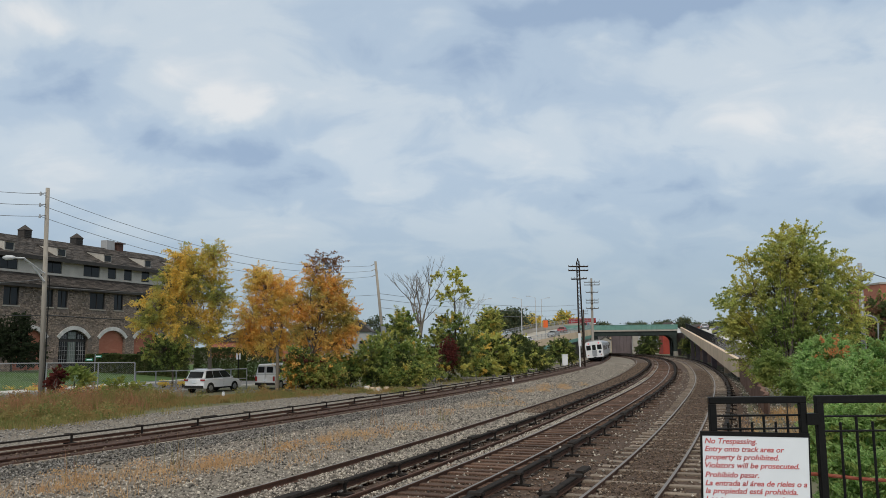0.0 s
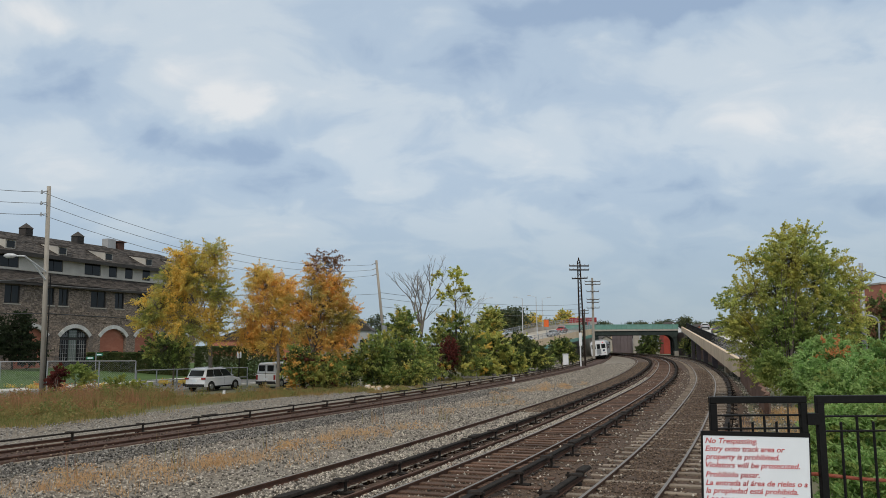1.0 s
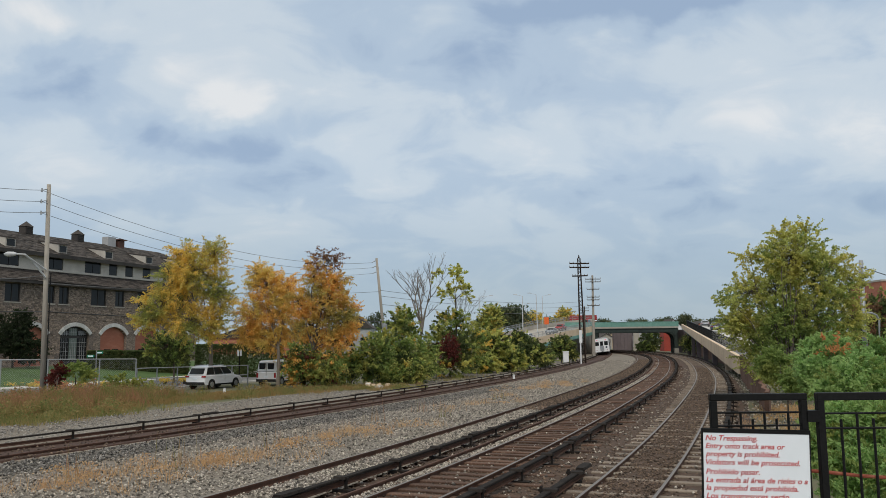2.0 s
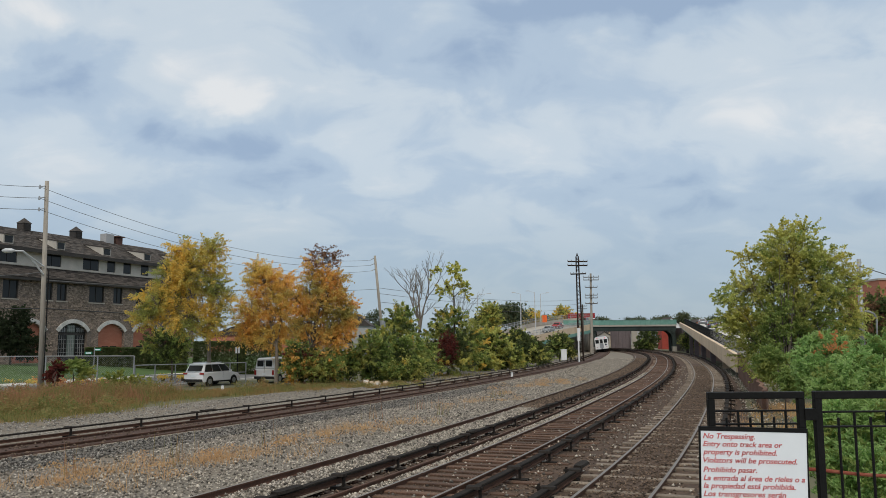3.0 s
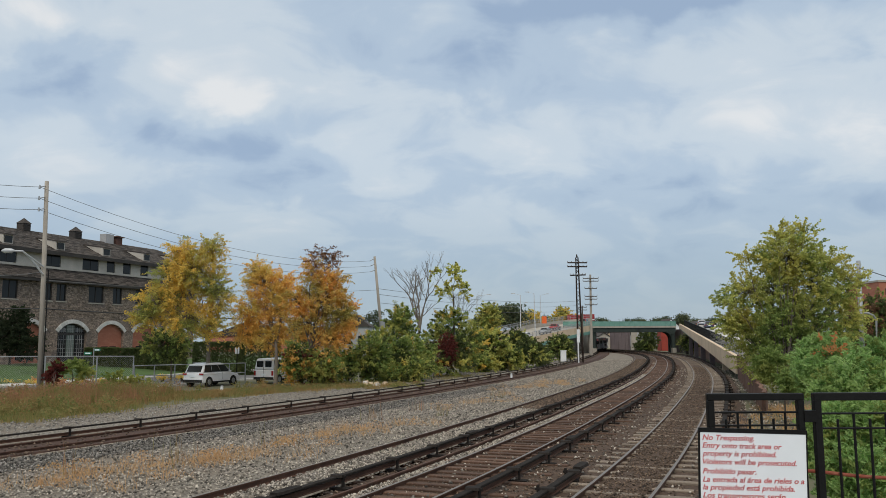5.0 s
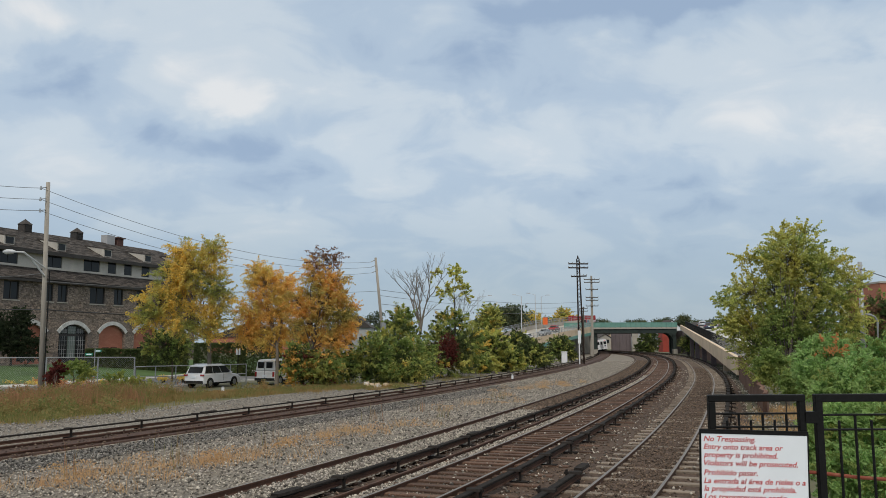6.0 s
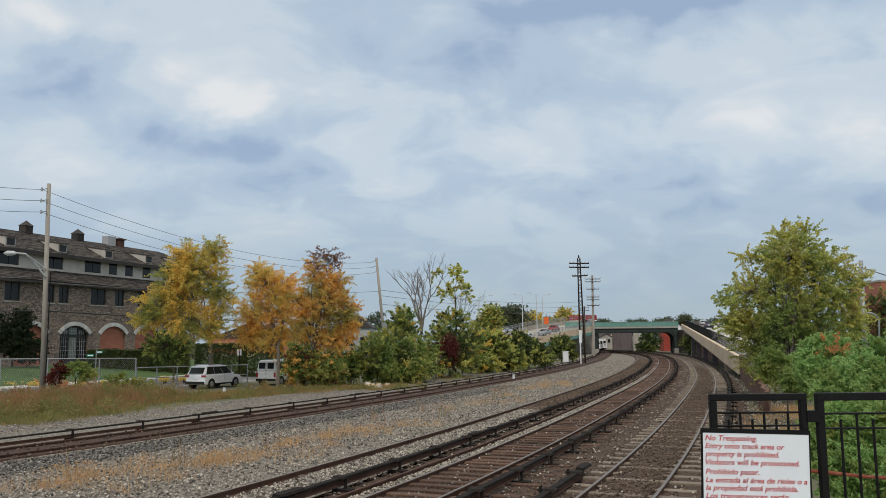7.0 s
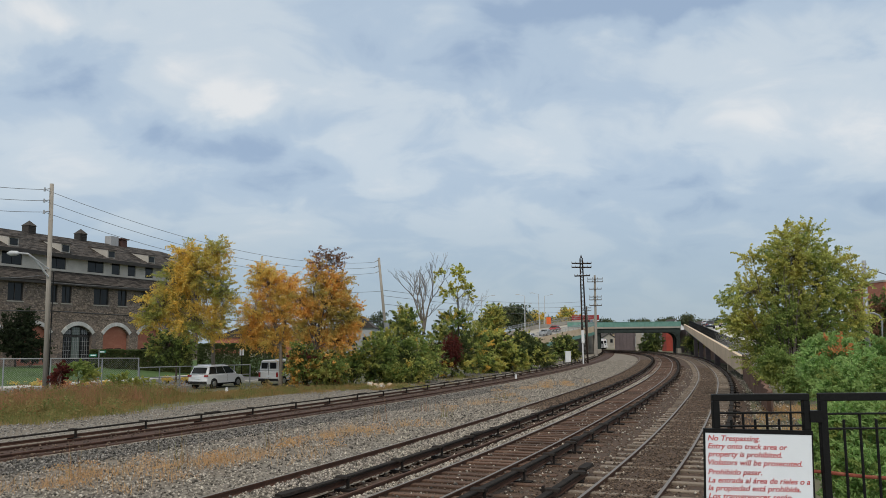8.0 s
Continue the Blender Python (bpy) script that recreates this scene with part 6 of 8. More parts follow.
    rear = Soup().sweep([[(wz[0][0] - d, -W2 + 0.26, wz[0][1]), (wz[0][0] - d, W2 - 0.26, wz[0][1]), (wz[1][0] - d, W2 - 0.3, wz[1][1]), (wz[1][0] - d, -W2 + 0.3, wz[1][1])] for d in (-0.03, 0.02)])
    if kind == "van":
        for e in (-1, 1):
            part("rear_window", Soup().box((-L + 0.07, e * 0.42, belt + (H - belt) * 0.5), (0.05, 0.6, (H - belt) * 0.55)), "glass", cab)
    else:
        part("rear_window", rear, "glass", cab)
    wz = [(front(z) + 0.004, z) for z in (zb + 0.02, zt + 0.02)]
    wind = Soup().sweep([[(wz[0][0] + d, -W2 + 0.16, wz[0][1]), (wz[0][0] + d, W2 - 0.16, wz[0][1]), (wz[1][0] + d, W2 - 0.26, wz[1][1]), (wz[1][0] + d, -W2 + 0.26, wz[1][1])] for d in (0.0, 0.012)])
    part("windscreen", wind, "glass", cab)
    part("bumper", Soup().box((-L + 0.02, 0, 0.45), (0.16, width - 0.1, 0.22)), "tyre", body)
    part("number_plate", Soup().box((-L - 0.012, 0, 0.82 if kind != "van" else 0.75), (0.02, 0.42, 0.14)), "sign_white", body)
    if kind == "suv":
        for e in (-1, 1):
            part("roof_rail", Soup().rod((-L + 0.75, e * (W2 - 0.28), H + 0.03), (0.2, e * (W2 - 0.28), H + 0.03), 0.022, 0.022, 6), "rim", cab)
    if kind == "van":
        part("rear_door_seam", Soup().box((-L + 0.005, 0, belt * 0.95), (0.03, 0.02, H * 0.75)), "black", body)
        part("ladder_rack", Soup().box((0, 0, H + 0.06), (length * 0.55, 0.05, 0.05)), "rim", cab)
    return c


def ahead(heading):
    return math.pi / 2 - heading


TRAFFIC = []


def build_vehicles():
    p = (-18.87, 65.50, -0.15)
    vehicle("suv", "white sport utility car standing in the street", (p[0], p[1], gz(p[0], p[1], 0.03)), ahead(0.40), 4.75, 1.9, 1.82, "car_white", "suv")
    p = (-14.2, 70.00, -0.35)
    vehicle("van", "white passenger van standing in the street behind a tree", (p[0], p[1], gz(p[0], p[1], 0.03)), ahead(0.36), 5.3, 2.0, 2.1, "car_white", "van", "van")
    # cars on the climbing road and on the approach to the bridge
    A, B = Vector((25.64, 70.00, 1.75)), Vector((60.37, 203.00, 7.15))
    out = Vector((B.y - A.y, A.x - B.x, 0)).normalized()
    for f0, f1, t1, o, paint, kind, name, label in (
            (0.18, 0.18, 8.0, 5.6, "car_grey", "suv", "suv", "silver sport utility car standing on the climbing road"),
            (0.58, 0.80, 8.0, 4.6, "car_dark", "suv", "suv", "dark blue car driving up the climbing road"),
            (0.53, 0.74, 8.0, 8.4, "car_dark", "car", "car", "black saloon car driving up the climbing road"),
            (0.22, 0.60, 3.6, 8.2, "car_white", "van", "van", "white box van driving up the climbing road"),
            (0.78, 0.90, 8.0, 8.6, "car_white", "van", "van", "white van driving up the climbing road"),
            (0.90, 0.96, 8.0, 5.0, "car_grey", "car", "car", "grey saloon car at the top of the climbing road")):
        q = A.lerp(B, f0) + out * o
        v = vehicle(name, label, (q.x, q.y, q.z - 0.54 + 0.1 * o / 13), ahead(0.26), 4.6, 1.85, 1.5 if kind == "car" else 1.75, paint, kind)
        if f1 != f0:
            rows = []
            for k in range(9):
                w = A.lerp(B, f0 + (f1 - f0) * min(1.0, k / t1)) + out * o
                rows.append((float(k), pose(w.x, w.y, w.z - 0.54 + 0.1 * o / 13, 0, 0, math.degrees(ahead(0.26)))))
            TRAFFIC.append((v, rows))
    near = [Vector(p) for p in ((9.66, 145.00, 2.53), (18.07, 160.00, 3.83), (27.39, 180.00, 5.35), (37.75, 204.00, 6.85))]
    far = [Vector(p) for p in ((11.51, 172.00, 4.93), (22.21, 196.00, 7.14), (33.56, 220.00, 8.61), (41.89, 226.00, 9.31))]
    for i, f, w, paint, kind, label in ((0, 0.3, 0.35, "car_red", "car", "red saloon car on the approach road"), (0, 0.75, 0.3, "car_white", "car", "white saloon car on the approach road"), (1, 0.6, 0.35, "car_grey", "car", "grey saloon car on the approach road"), (1, 0.9, 0.55, "car_red", "car", "red saloon car on the approach road"), (2, 0.75, 0.5, "car_red", "van", "red van on the approach road")):
        a, b = near[i].lerp(near[i + 1], f), far[i].lerp(far[i + 1], f)
        q = a.lerp(b, w)
        d = near[i + 1] - near[i]
        v = vehicle("car" if kind == "car" else "van", label, (q.x, q.y, q.z - 0.98), math.atan2(d.y, d.x) + math.pi, 4.5, 1.8, 1.45 if kind == "car" else 2.0, paint, kind)
        if i == 1:
            # slow traffic rolling down the approach
            rows = []
            for k in range(9):
                g = f - 0.045 * k
                w2 = near[i].lerp(near[i + 1], g).lerp(far[i].lerp(far[i + 1], g), w)
                rows.append((float(k), pose(w2.x, w2.y, w2.z - 0.98, 0, 0, math.degrees(math.atan2(d.y, d.x)) + 180)))
            TRAFFIC.append((v, rows))


build_vehicles()


# ---- the train ----
CAR_LEN, CAR_GAP = 25.6, 0.5


def build_train_car(tail):
    c = thing("train_car", "stainless steel commuter train car with a white end and dark windows" if tail else "stainless steel commuter train car with dark windows", "train car", "cars of the train")
    L, W2 = CAR_LEN / 2, 1.58
    sec = [(-W2, 1.0), (-W2, 3.2), (-W2 + 0.07, 3.5), (-W2 + 0.35, 3.75), (-0.7, 3.86), (0.7, 3.86), (W2 - 0.35, 3.75), (W2 - 0.07, 3.5), (W2, 3.2), (W2, 1.0), (W2 - 0.1, 0.85), (-W2 + 0.1, 0.85)]
    body = part("body", Soup().sweep([[(o, y, z) for o, z in sec] for y in (-L + 0.1, L)]), "train_steel", c)
    for e in (-1, 1):
        for k in range(9):
            y = -L + 3.4 + k * 2.35
            if k in (2, 6):
                d = part("side_door", Soup().box((e * (W2 + 0.003), y, 2.05), (0.03, 1.3, 2.1)), "train_steel", body)
                for q in (-0.32, 0.32):
                    part("door_window", Soup().box((e * (W2 + 0.014), y + q, 2.45), (0.03, 0.42, 0.8)), "glass", d)
            else:
                part("side_window", Soup().box((e * (W2 + 0.003), y, 2.4), (0.03, 1.55, 0.85)), "glass", body)
        part("skirt_band", Soup().box((e * (W2 + 0.004), 0, 1.2), (0.02, CAR_LEN - 0.4, 0.08)), "siding", body)
    if tail:
        end = [(-1.55, 0.8), (-1.55, 3.2), (-1.47, 3.5), (-1.2, 3.72), (1.2, 3.72), (1.47, 3.5), (1.55, 3.2), (1.55, 0.8)]
        e = part("end_mask", Soup().sweep([[(o, y, z) for o, z in end] for y in (-L - 0.05, -L + 0.12)]), "white_paint", c, "white end mask")
        for x, w, z, h in ((-0.98, 0.8, 2.62, 0.85), (0.0, 0.66, 2.62, 0.95), (0.98, 0.8, 2.62, 0.85)):
            part("end_window", Soup().box((x, -L - 0.06, z), (w, 0.05, h)), "glass", e)
        part("end_door", Soup().box((0.0, -L - 0.055, 1.55), (0.86, 0.03, 1.1)), "train_steel", e)
        part("emblem", Soup().rod((0.98, -L - 0.055, 1.75), (0.98, -L - 0.075, 1.75), 0.22, 0.22, 14), "car_dark", e, "round blue emblem")
        for x in (-1.15, 1.15):
            part("tail_lamp", Soup().rod((x, -L - 0.04, 1.25), (x, -L - 0.09, 1.25), 0.09, 0.09, 10), "car_red", e)
            part("marker_lamp", Soup().rod((x * 0.8, -L - 0.04, 3.35), (x * 0.8, -L - 0.09, 3.35), 0.11, 0.11, 10), "lamp_red", e, "lit red marker lamp")
        part("coupler", Soup().box((0, -L - 0.25, 0.75), (0.4, 0.6, 0.35)), "black", c)
    part("underframe", Soup().box((0, 0, 0.68), (2.6, CAR_LEN - 0.6, 0.34)), "black", c)
    for y in (-L + 3.4, L - 3.4):
        bogie = part("bogie", Soup().box((0, y, 0.52), (2.3, 2.9, 0.34)), "black", c)
        for dy in (-1.1, 1.1):
            for x in (-0.75, 0.75):
                part("wheel", Soup().rod((x - 0.06, y + dy, 0.43), (x + 0.06, y + dy, 0.43), 0.43, 0.43, 16), "rail", bogie)
    for y in (-L + 5, 0.0, L - 5):
        part("roof_unit", Soup().box((0, y, 3.9), (1.5, 2.6, 0.16)), "siding", c)
    return c


TRAIN = [build_train_car(i == 0) for i in range(4)]
TAIL_S0, TRAIN_SPEED = 154.0, 15.2


def car_pose(i, t):
    """Both bogies of the car on the siding."""
    s = TAIL_S0 + TRAIN_SPEED * t + i * (CAR_LEN + CAR_GAP) + CAR_LEN / 2
    a, b = SIDE.at(s - 9.4), SIDE.at(s + 9.4)
    m = (a + b) / 2
    return pose(m.x - 0.35, m.y, -0.1, 0, -6.0, math.degrees(math.atan2(b.y - a.y, b.x - a.x)) - 90)


def motions():
    for i, car in enumerate(TRAIN):
        walk(car, [(t * 0.5, car_pose(i, t * 0.5)) for t in range(17)])
    for car, rows in TRAFFIC:
        walk(car, rows)


# ---- trees and bushes ----
def build_trees():
    grow("street_tree", "street tree with yellow and green autumn leaves", on((-18.89, 64.20)), [(-19.53, 62.00, 8.73, 2.04, 1.73, 1.86, 3, 0), (-22.21, 62.00, 6.41, 1.86, 1.58, 1.51, 1.6, 0), (-23.10, 62.00, 5.23, 1.33, 1.13, 0.71, 0.7, 0), (-17.71, 62.00, 7.02, 1.15, 0.98, 2.13, 1.5, 0), (-19.88, 62.00, 5.19, 2.04, 1.73, 1.51, 2, 0), (-18.11, 62.00, 10.59, 0.97, 0.83, 0.80, 0.7, 0), (-20.60, 62.00, 10.39, 0.97, 0.83, 0.80, 0.7, 0), (-21.29, 62.00, 8.17, 1.51, 1.28, 1.33, 1, 0), (-18.09, 62.00, 4.38, 1.06, 0.90, 1.15, 0.6, 0)], ["l_yellow"], 62000, 0.078, 11, 0.16, "bark_grey", clump=0.36, sprays=1100, up=0.04, reach=2.3)
    grow("street_tree", "street tree with orange autumn leaves", on((-13.70, 65.56)), [(-14.86, 66.00, 7.92, 1.51, 1.28, 1.70, 2, 0), (-15.95, 66.00, 5.82, 1.23, 1.04, 1.60, 1.5, 0), (-13.55, 66.00, 5.56, 1.41, 1.20, 1.98, 2, 0), (-15.59, 66.00, 9.21, 0.75, 0.64, 0.66, 0.6, 0), (-16.29, 66.00, 3.95, 0.94, 0.80, 0.94, 0.9, 0), (-14.08, 66.00, 3.46, 1.41, 1.20, 0.94, 1, 0), (-13.20, 66.00, 7.67, 1.13, 0.96, 1.13, 0.9, 0)], ["l_orange"], 44000, 0.08, 12, 0.15, "bark_grey", clump=0.36, sprays=820, up=0.04, reach=2.3)
    grow("street_tree", "street tree with orange leaves and a withered brown top", on((-10.48, 63.40)), [(-9.48, 64.00, 9.89, 1.65, 1.40, 0.82, 0.42, 1), (-10.48, 64.00, 8.89, 1.01, 0.85, 0.91, 0.5, 0), (-9.47, 64.00, 8.19, 1.55, 1.32, 0.73, 1.2, 0), (-9.50, 64.00, 6.36, 2.01, 1.71, 1.65, 2.6, 0), (-7.90, 64.00, 5.11, 1.01, 0.85, 1.65, 1.5, 0), (-10.81, 64.00, 4.56, 1.28, 1.09, 1.65, 1.4, 0), (-8.89, 64.00, 3.32, 1.55, 1.32, 0.91, 1.2, 0), (-11.74, 64.00, 6.61, 0.91, 0.78, 1.37, 0.8, 0)], ["l_orange2", "l_brown"], 48000, 0.08, 13, 0.15, clump=0.36, sprays=880, up=0.04, reach=2.3)
    grow("tree", "broad olive-green tree turning yellow beside the ramp", on((18.62, 43.54)), [(20.31, 46.00, 7.67, 1.71, 1.45, 1.64, 3, 0), (17.75, 46.00, 6.04, 1.45, 1.23, 1.05, 1.6, 0), (20.12, 46.00, 4.71, 1.84, 1.56, 1.51, 2.6, 0), (22.82, 46.00, 5.82, 1.45, 1.23, 1.45, 2, 0), (22.63, 46.00, 7.71, 1.18, 1.01, 0.85, 1.1, 0), (19.91, 46.00, 9.20, 0.85, 0.73, 0.66, 0.6, 0), (21.22, 46.00, 9.39, 0.66, 0.56, 0.53, 0.4, 0), (17.86, 46.00, 8.09, 0.79, 0.67, 0.39, 0.4, 0), (16.89, 46.00, 4.25, 0.99, 0.84, 0.85, 1.0, 0), (21.83, 46.00, 3.32, 1.84, 1.56, 1.25, 2, 0), (18.21, 46.00, 2.71, 1.31, 1.12, 1.51, 2.2, 0), (17.39, 46.00, 3.92, 1.18, 1.01, 1.12, 1.6, 0), (18.27, 45.00, 1.40, 1.09, 0.93, 0.77, 1.5, 0), (20.35, 46.00, 8.16, 2.17, 1.84, 1.31, 1.6, 0), (19.22, 46.00, 6.03, 1.64, 1.40, 1.97, 2.4, 0), (21.54, 46.00, 6.33, 1.64, 1.40, 1.97, 2.2, 0), (23.54, 46.00, 4.34, 1.05, 0.89, 1.31, 1.3, 0), (19.94, 46.00, 1.79, 1.97, 1.68, 0.99, 1.4, 0), (16.56, 46.00, 5.47, 0.85, 0.73, 0.39, 0.4, 0), (24.20, 46.00, 6.63, 0.66, 0.56, 0.39, 0.35, 0), (19.3, 44.8, 2.6, 1.9, 1.2, 1.6, 3.0, 1), (21.2, 45.0, 2.6, 1.8, 1.2, 1.6, 2.2, 1), (18.6, 44.6, 3.9, 1.5, 1.0, 1.1, 1.6, 1), (20.6, 45.0, 4.6, 1.9, 1.0, 1.2, 1.6, 1)], ["l_olive", "l_green"], 100000, 0.081, 14, 0.10, clump=0.25, sprays=2350, up=0.3, reach=2.6, mix=(0.8, 0.2))
    bare_tree("bare_tree", "leafless grey tree among the bushes", (-2.35, 82.00, 1.62), 8.7, 17, 0.2, 0.29, key="bark_grey")
    bare_tree("bare_tree", "thin leafless sapling among the bushes", (1.71, 84.00, 1.53), 7.4, 9, 0.07, 0.34, deep=5)
    grow("thin_tree", "thin tree with sparse light green leaves", (1.18, 84.00, 1.54), [(1.41, 84.00, 10.35, 0.96, 0.82, 0.84, 1, 0), (0.31, 84.00, 8.56, 1.08, 0.92, 0.84, 0.7, 0), (2.23, 84.00, 8.66, 0.72, 0.61, 1.20, 0.6, 0), (-0.87, 84.00, 10.50, 0.72, 0.61, 0.48, 0.3, 0)], ["l_olive"], 1500, 0.19, 15, 0.09, clump=0.34, sprays=70, up=0.0)
    grow("tree", "brownish autumn tree behind the grey utility pole", on((38.5, 70.0)), [(38.6, 70, 5.4, 2.0, 1.8, 1.9, 2, 0), (36.6, 69, 3.4, 1.9, 1.6, 1.6, 1.6, 0), (40.5, 70, 4.0, 2.2, 1.8, 2.4, 2, 0), (38.4, 69, 2.0, 2.4, 1.8, 1.5, 1.6, 0)], ["l_dark", "l_brown", "l_green"], 17000, 0.15, 19, 0.13, clump=0.42, sprays=520, mix=(0.5, 0.3, 0.2))
    bush = "dense green bush beside the siding"
    for i, (foot, lobes, key, n, label) in enumerate((
        ((-11.30, 62.50, -0.07), [(-11.32, 62.50, 1.68, 1.16, 0.99, 1.52, 1, 0), (-9.55, 62.50, 1.22, 1.52, 1.29, 1.07, 1, 0), (-11.8, 62.50, 0.6, 0.45, 0.4, 0.5, 0.12, 1)], ["l_green", "l_red", "l_orange2", "l_olive"], 5200, "shrub with green, orange and red leaves under the street trees"),
        ((-7.75, 66.00, -0.11), [(-8.22, 66.00, 1.32, 1.60, 1.36, 1.23, 1, 0), (-5.98, 67.00, 1.96, 1.53, 1.30, 1.91, 1.4, 0), (-9.24, 65.00, 0.45, 1.39, 1.18, 0.65, 0.5, 0)], ["l_green"], 6000, "green shrub under the street trees"),
        ((-3.54, 70.00, -0.57), [(-3.66, 73.00, 4.64, 1.36, 1.15, 1.77, 1.2, 0), (-4.76, 70.00, 2.63, 1.70, 1.44, 1.70, 1.4, 0), (-2.53, 70.00, 1.86, 1.80, 1.53, 1.80, 1.4, 0), (-3.6, 69.2, 1.2, 1.0, 0.8, 1.3, 0.7, 2), (-5.83, 68.00, 0.99, 1.36, 1.16, 1.17, 0.8, 0)], ["l_green"], 11000, bush),
        ((0.76, 80.00, -0.50), [(0.86, 84.00, 5.09, 2.04, 1.73, 1.68, 1.2, 0), (-0.91, 80.00, 2.76, 1.71, 1.46, 2.29, 1.2, 0), (2.50, 80.00, 3.01, 2.06, 1.75, 2.06, 1.3, 0), (0.20, 77.00, 0.88, 2.75, 2.34, 1.10, 1, 0), (1.2, 78.0, 2.2, 1.3, 1.0, 2.0, 1.0, 2)], ["l_green"], 12000, bush),
        ((-2.48, 68.00, -0.28), [(-2.47, 68.00, 0.86, 1.46, 1.24, 0.87, 1, 0), (-4.15, 68.00, 0.50, 1.17, 0.99, 0.68, 0.7, 0)], ["l_green"], 3500, "light green low shrub beside the siding"),
        ((5.30, 90.00, -0.39), [(5.36, 90.00, 2.63, 1.93, 1.64, 1.93, 1.2, 0), (3.96, 88.00, 0.81, 2.26, 1.92, 1.13, 1, 0), (7.72, 92.00, 0.98, 1.84, 1.56, 1.45, 1, 0)], ["l_olive"], 8000, "olive green bush beside the siding"),
        ((10.50, 100.00, 0.06), [(10.54, 100.00, 1.81, 2.14, 1.82, 1.71, 1.2, 0), (12.78, 104.00, 0.85, 1.49, 1.26, 1.04, 0.6, 0), (9.34, 102.00, 3.22, 1.31, 1.11, 1.31, 0.5, 0)], ["l_dark"], 6000, "dark green bush below the approach road"),
        ((18.18, 125.00, 0.07), [(18.24, 125.00, 2.26, 1.96, 1.67, 1.79, 1.2, 0), (19.63, 125.00, 1.19, 1.25, 1.06, 1.07, 0.4, 0)], ["l_dark"], 4000, "dark green bush beside the railway mast"),
        ((6.83, 118.00, 0.77), [(6.93, 118.00, 6.59, 1.85, 1.58, 2.02, 1.5, 0), (5.80, 118.00, 4.10, 2.53, 2.15, 2.02, 1, 0)], ["l_olive"], 4500, "yellow-green tree before the approach road"),
        ((56.54, 185.00, 0.15), [(56.65, 185.00, 2.49, 2.11, 1.80, 1.85, 1, 0), (56.87, 180.00, 1.73, 1.54, 1.31, 1.54, 0.6, 0)], ["l_dark"], 2600, "dark green bush below the climbing road"),
        ((-0.85, 74.00, 1.76), [(0.37, 76.00, 2.35, 0.65, 0.55, 1.41, 1, 0)], ["l_red"], 160, "small dark red shrub"),
    )):
        if key == ["l_green"]:
            key = ["l_green", "l_olive", "l_dark", "l_yellow"]
        elif key == ["l_olive"]:
            key = ["l_olive", "l_green", "l_dark", "l_yellow"]
        elif key == ["l_dark"]:
            key = ["l_dark", "l_green", "l_olive", "l_dark"]
        if key[1:2] == ["l_red"]:
            key = ["l_green", "l_orange2", "l_dark", "l_red"]
        shares = (0.56, 0.2, 0.19, 0.05) if len(key) == 4 else None
        grow("bush", label, (foot[0], foot[1], gz(foot[0], foot[1])), lobes, key, int(n * 2.4), 0.12 if foot[1] < 90 else 0.16, 30 + i, 0.06, category="bush", clump=0.36, sprays=520, up=0.28, reach=2.1, mix=shares)
    grow("conifer_shrub", "dark evergreen shrub before the stone building", on((-41.5, 76.5)), [(-39.99, 75.00, 5.34, 0.96, 0.82, 1.39, 1, 0), (-40.23, 75.00, 3.75, 1.61, 1.37, 1.61, 2, 0), (-41.59, 75.00, 4.30, 1.39, 1.18, 2.14, 1.4, 0), (-38.69, 75.00, 2.79, 1.18, 1.00, 1.18, 0.9, 0)], ["l_conifer"], 15000, 0.12, 50, 0.1, category="bush", clump=0.34, sprays=520)
    grow("round_shrub", "dark green shrub on the lawn", on((-24.8, 73.0)), [(-25.66, 73.00, 3.08, 1.88, 1.60, 1.36, 2, 0), (-24.10, 73.00, 2.65, 1.15, 0.98, 1.25, 1, 0)], ["l_green", "l_dark"], 9000, 0.12, 51, 0.08, category="bush", clump=0.3, sprays=420, mix=(0.55, 0.45))
    # the clipped hedge along the building
    rng = np.random.default_rng(60)
    for x, y, z, half, deep, high in ((-34.21, 80.0, 1.95, 1.5, 0.7, 0.75), (-31.6, 81.0, 1.9, 1.5, 0.7, 0.75), (-28.4, 82.0, 1.85, 1.9, 0.7, 0.8), (-23.6, 83.6, 2.2, 2.4, 0.8, 1.0), (-19.4, 85.0, 2.3, 2.0, 0.8, 1.0)):
        foot = gz(x, y)
        t = thing("hedge", "clipped dark green hedge along the building", "hedge", "hedge along the building", at=(x, y, foot), rz=0.32)
        n = int(6500 * half)
        q = rng.uniform(-1, 1, (n, 3))
        face = rng.integers(0, 3, n)
        q[np.arange(n), face] = np.sign(q[np.arange(n), face]) * rng.uniform(0.82, 1.03, n)
        q = q * np.array([half, deep, (z + high - foot) / 2]) + np.array([0, 0, (z + high - foot) / 2])
        part("crown", leaves("crown", q, 0.13, ["l_dark"], rng), "l_dark", t)
        stems = Soup()
        for k in range(5):
            stems.rod((half * (k - 2) / 2.4, 0, -0.1), (half * (k - 2) / 2.4, 0, z + high - foot - 0.3), 0.05, 0.03, 5)
        part("stem", stems, "bark", t)
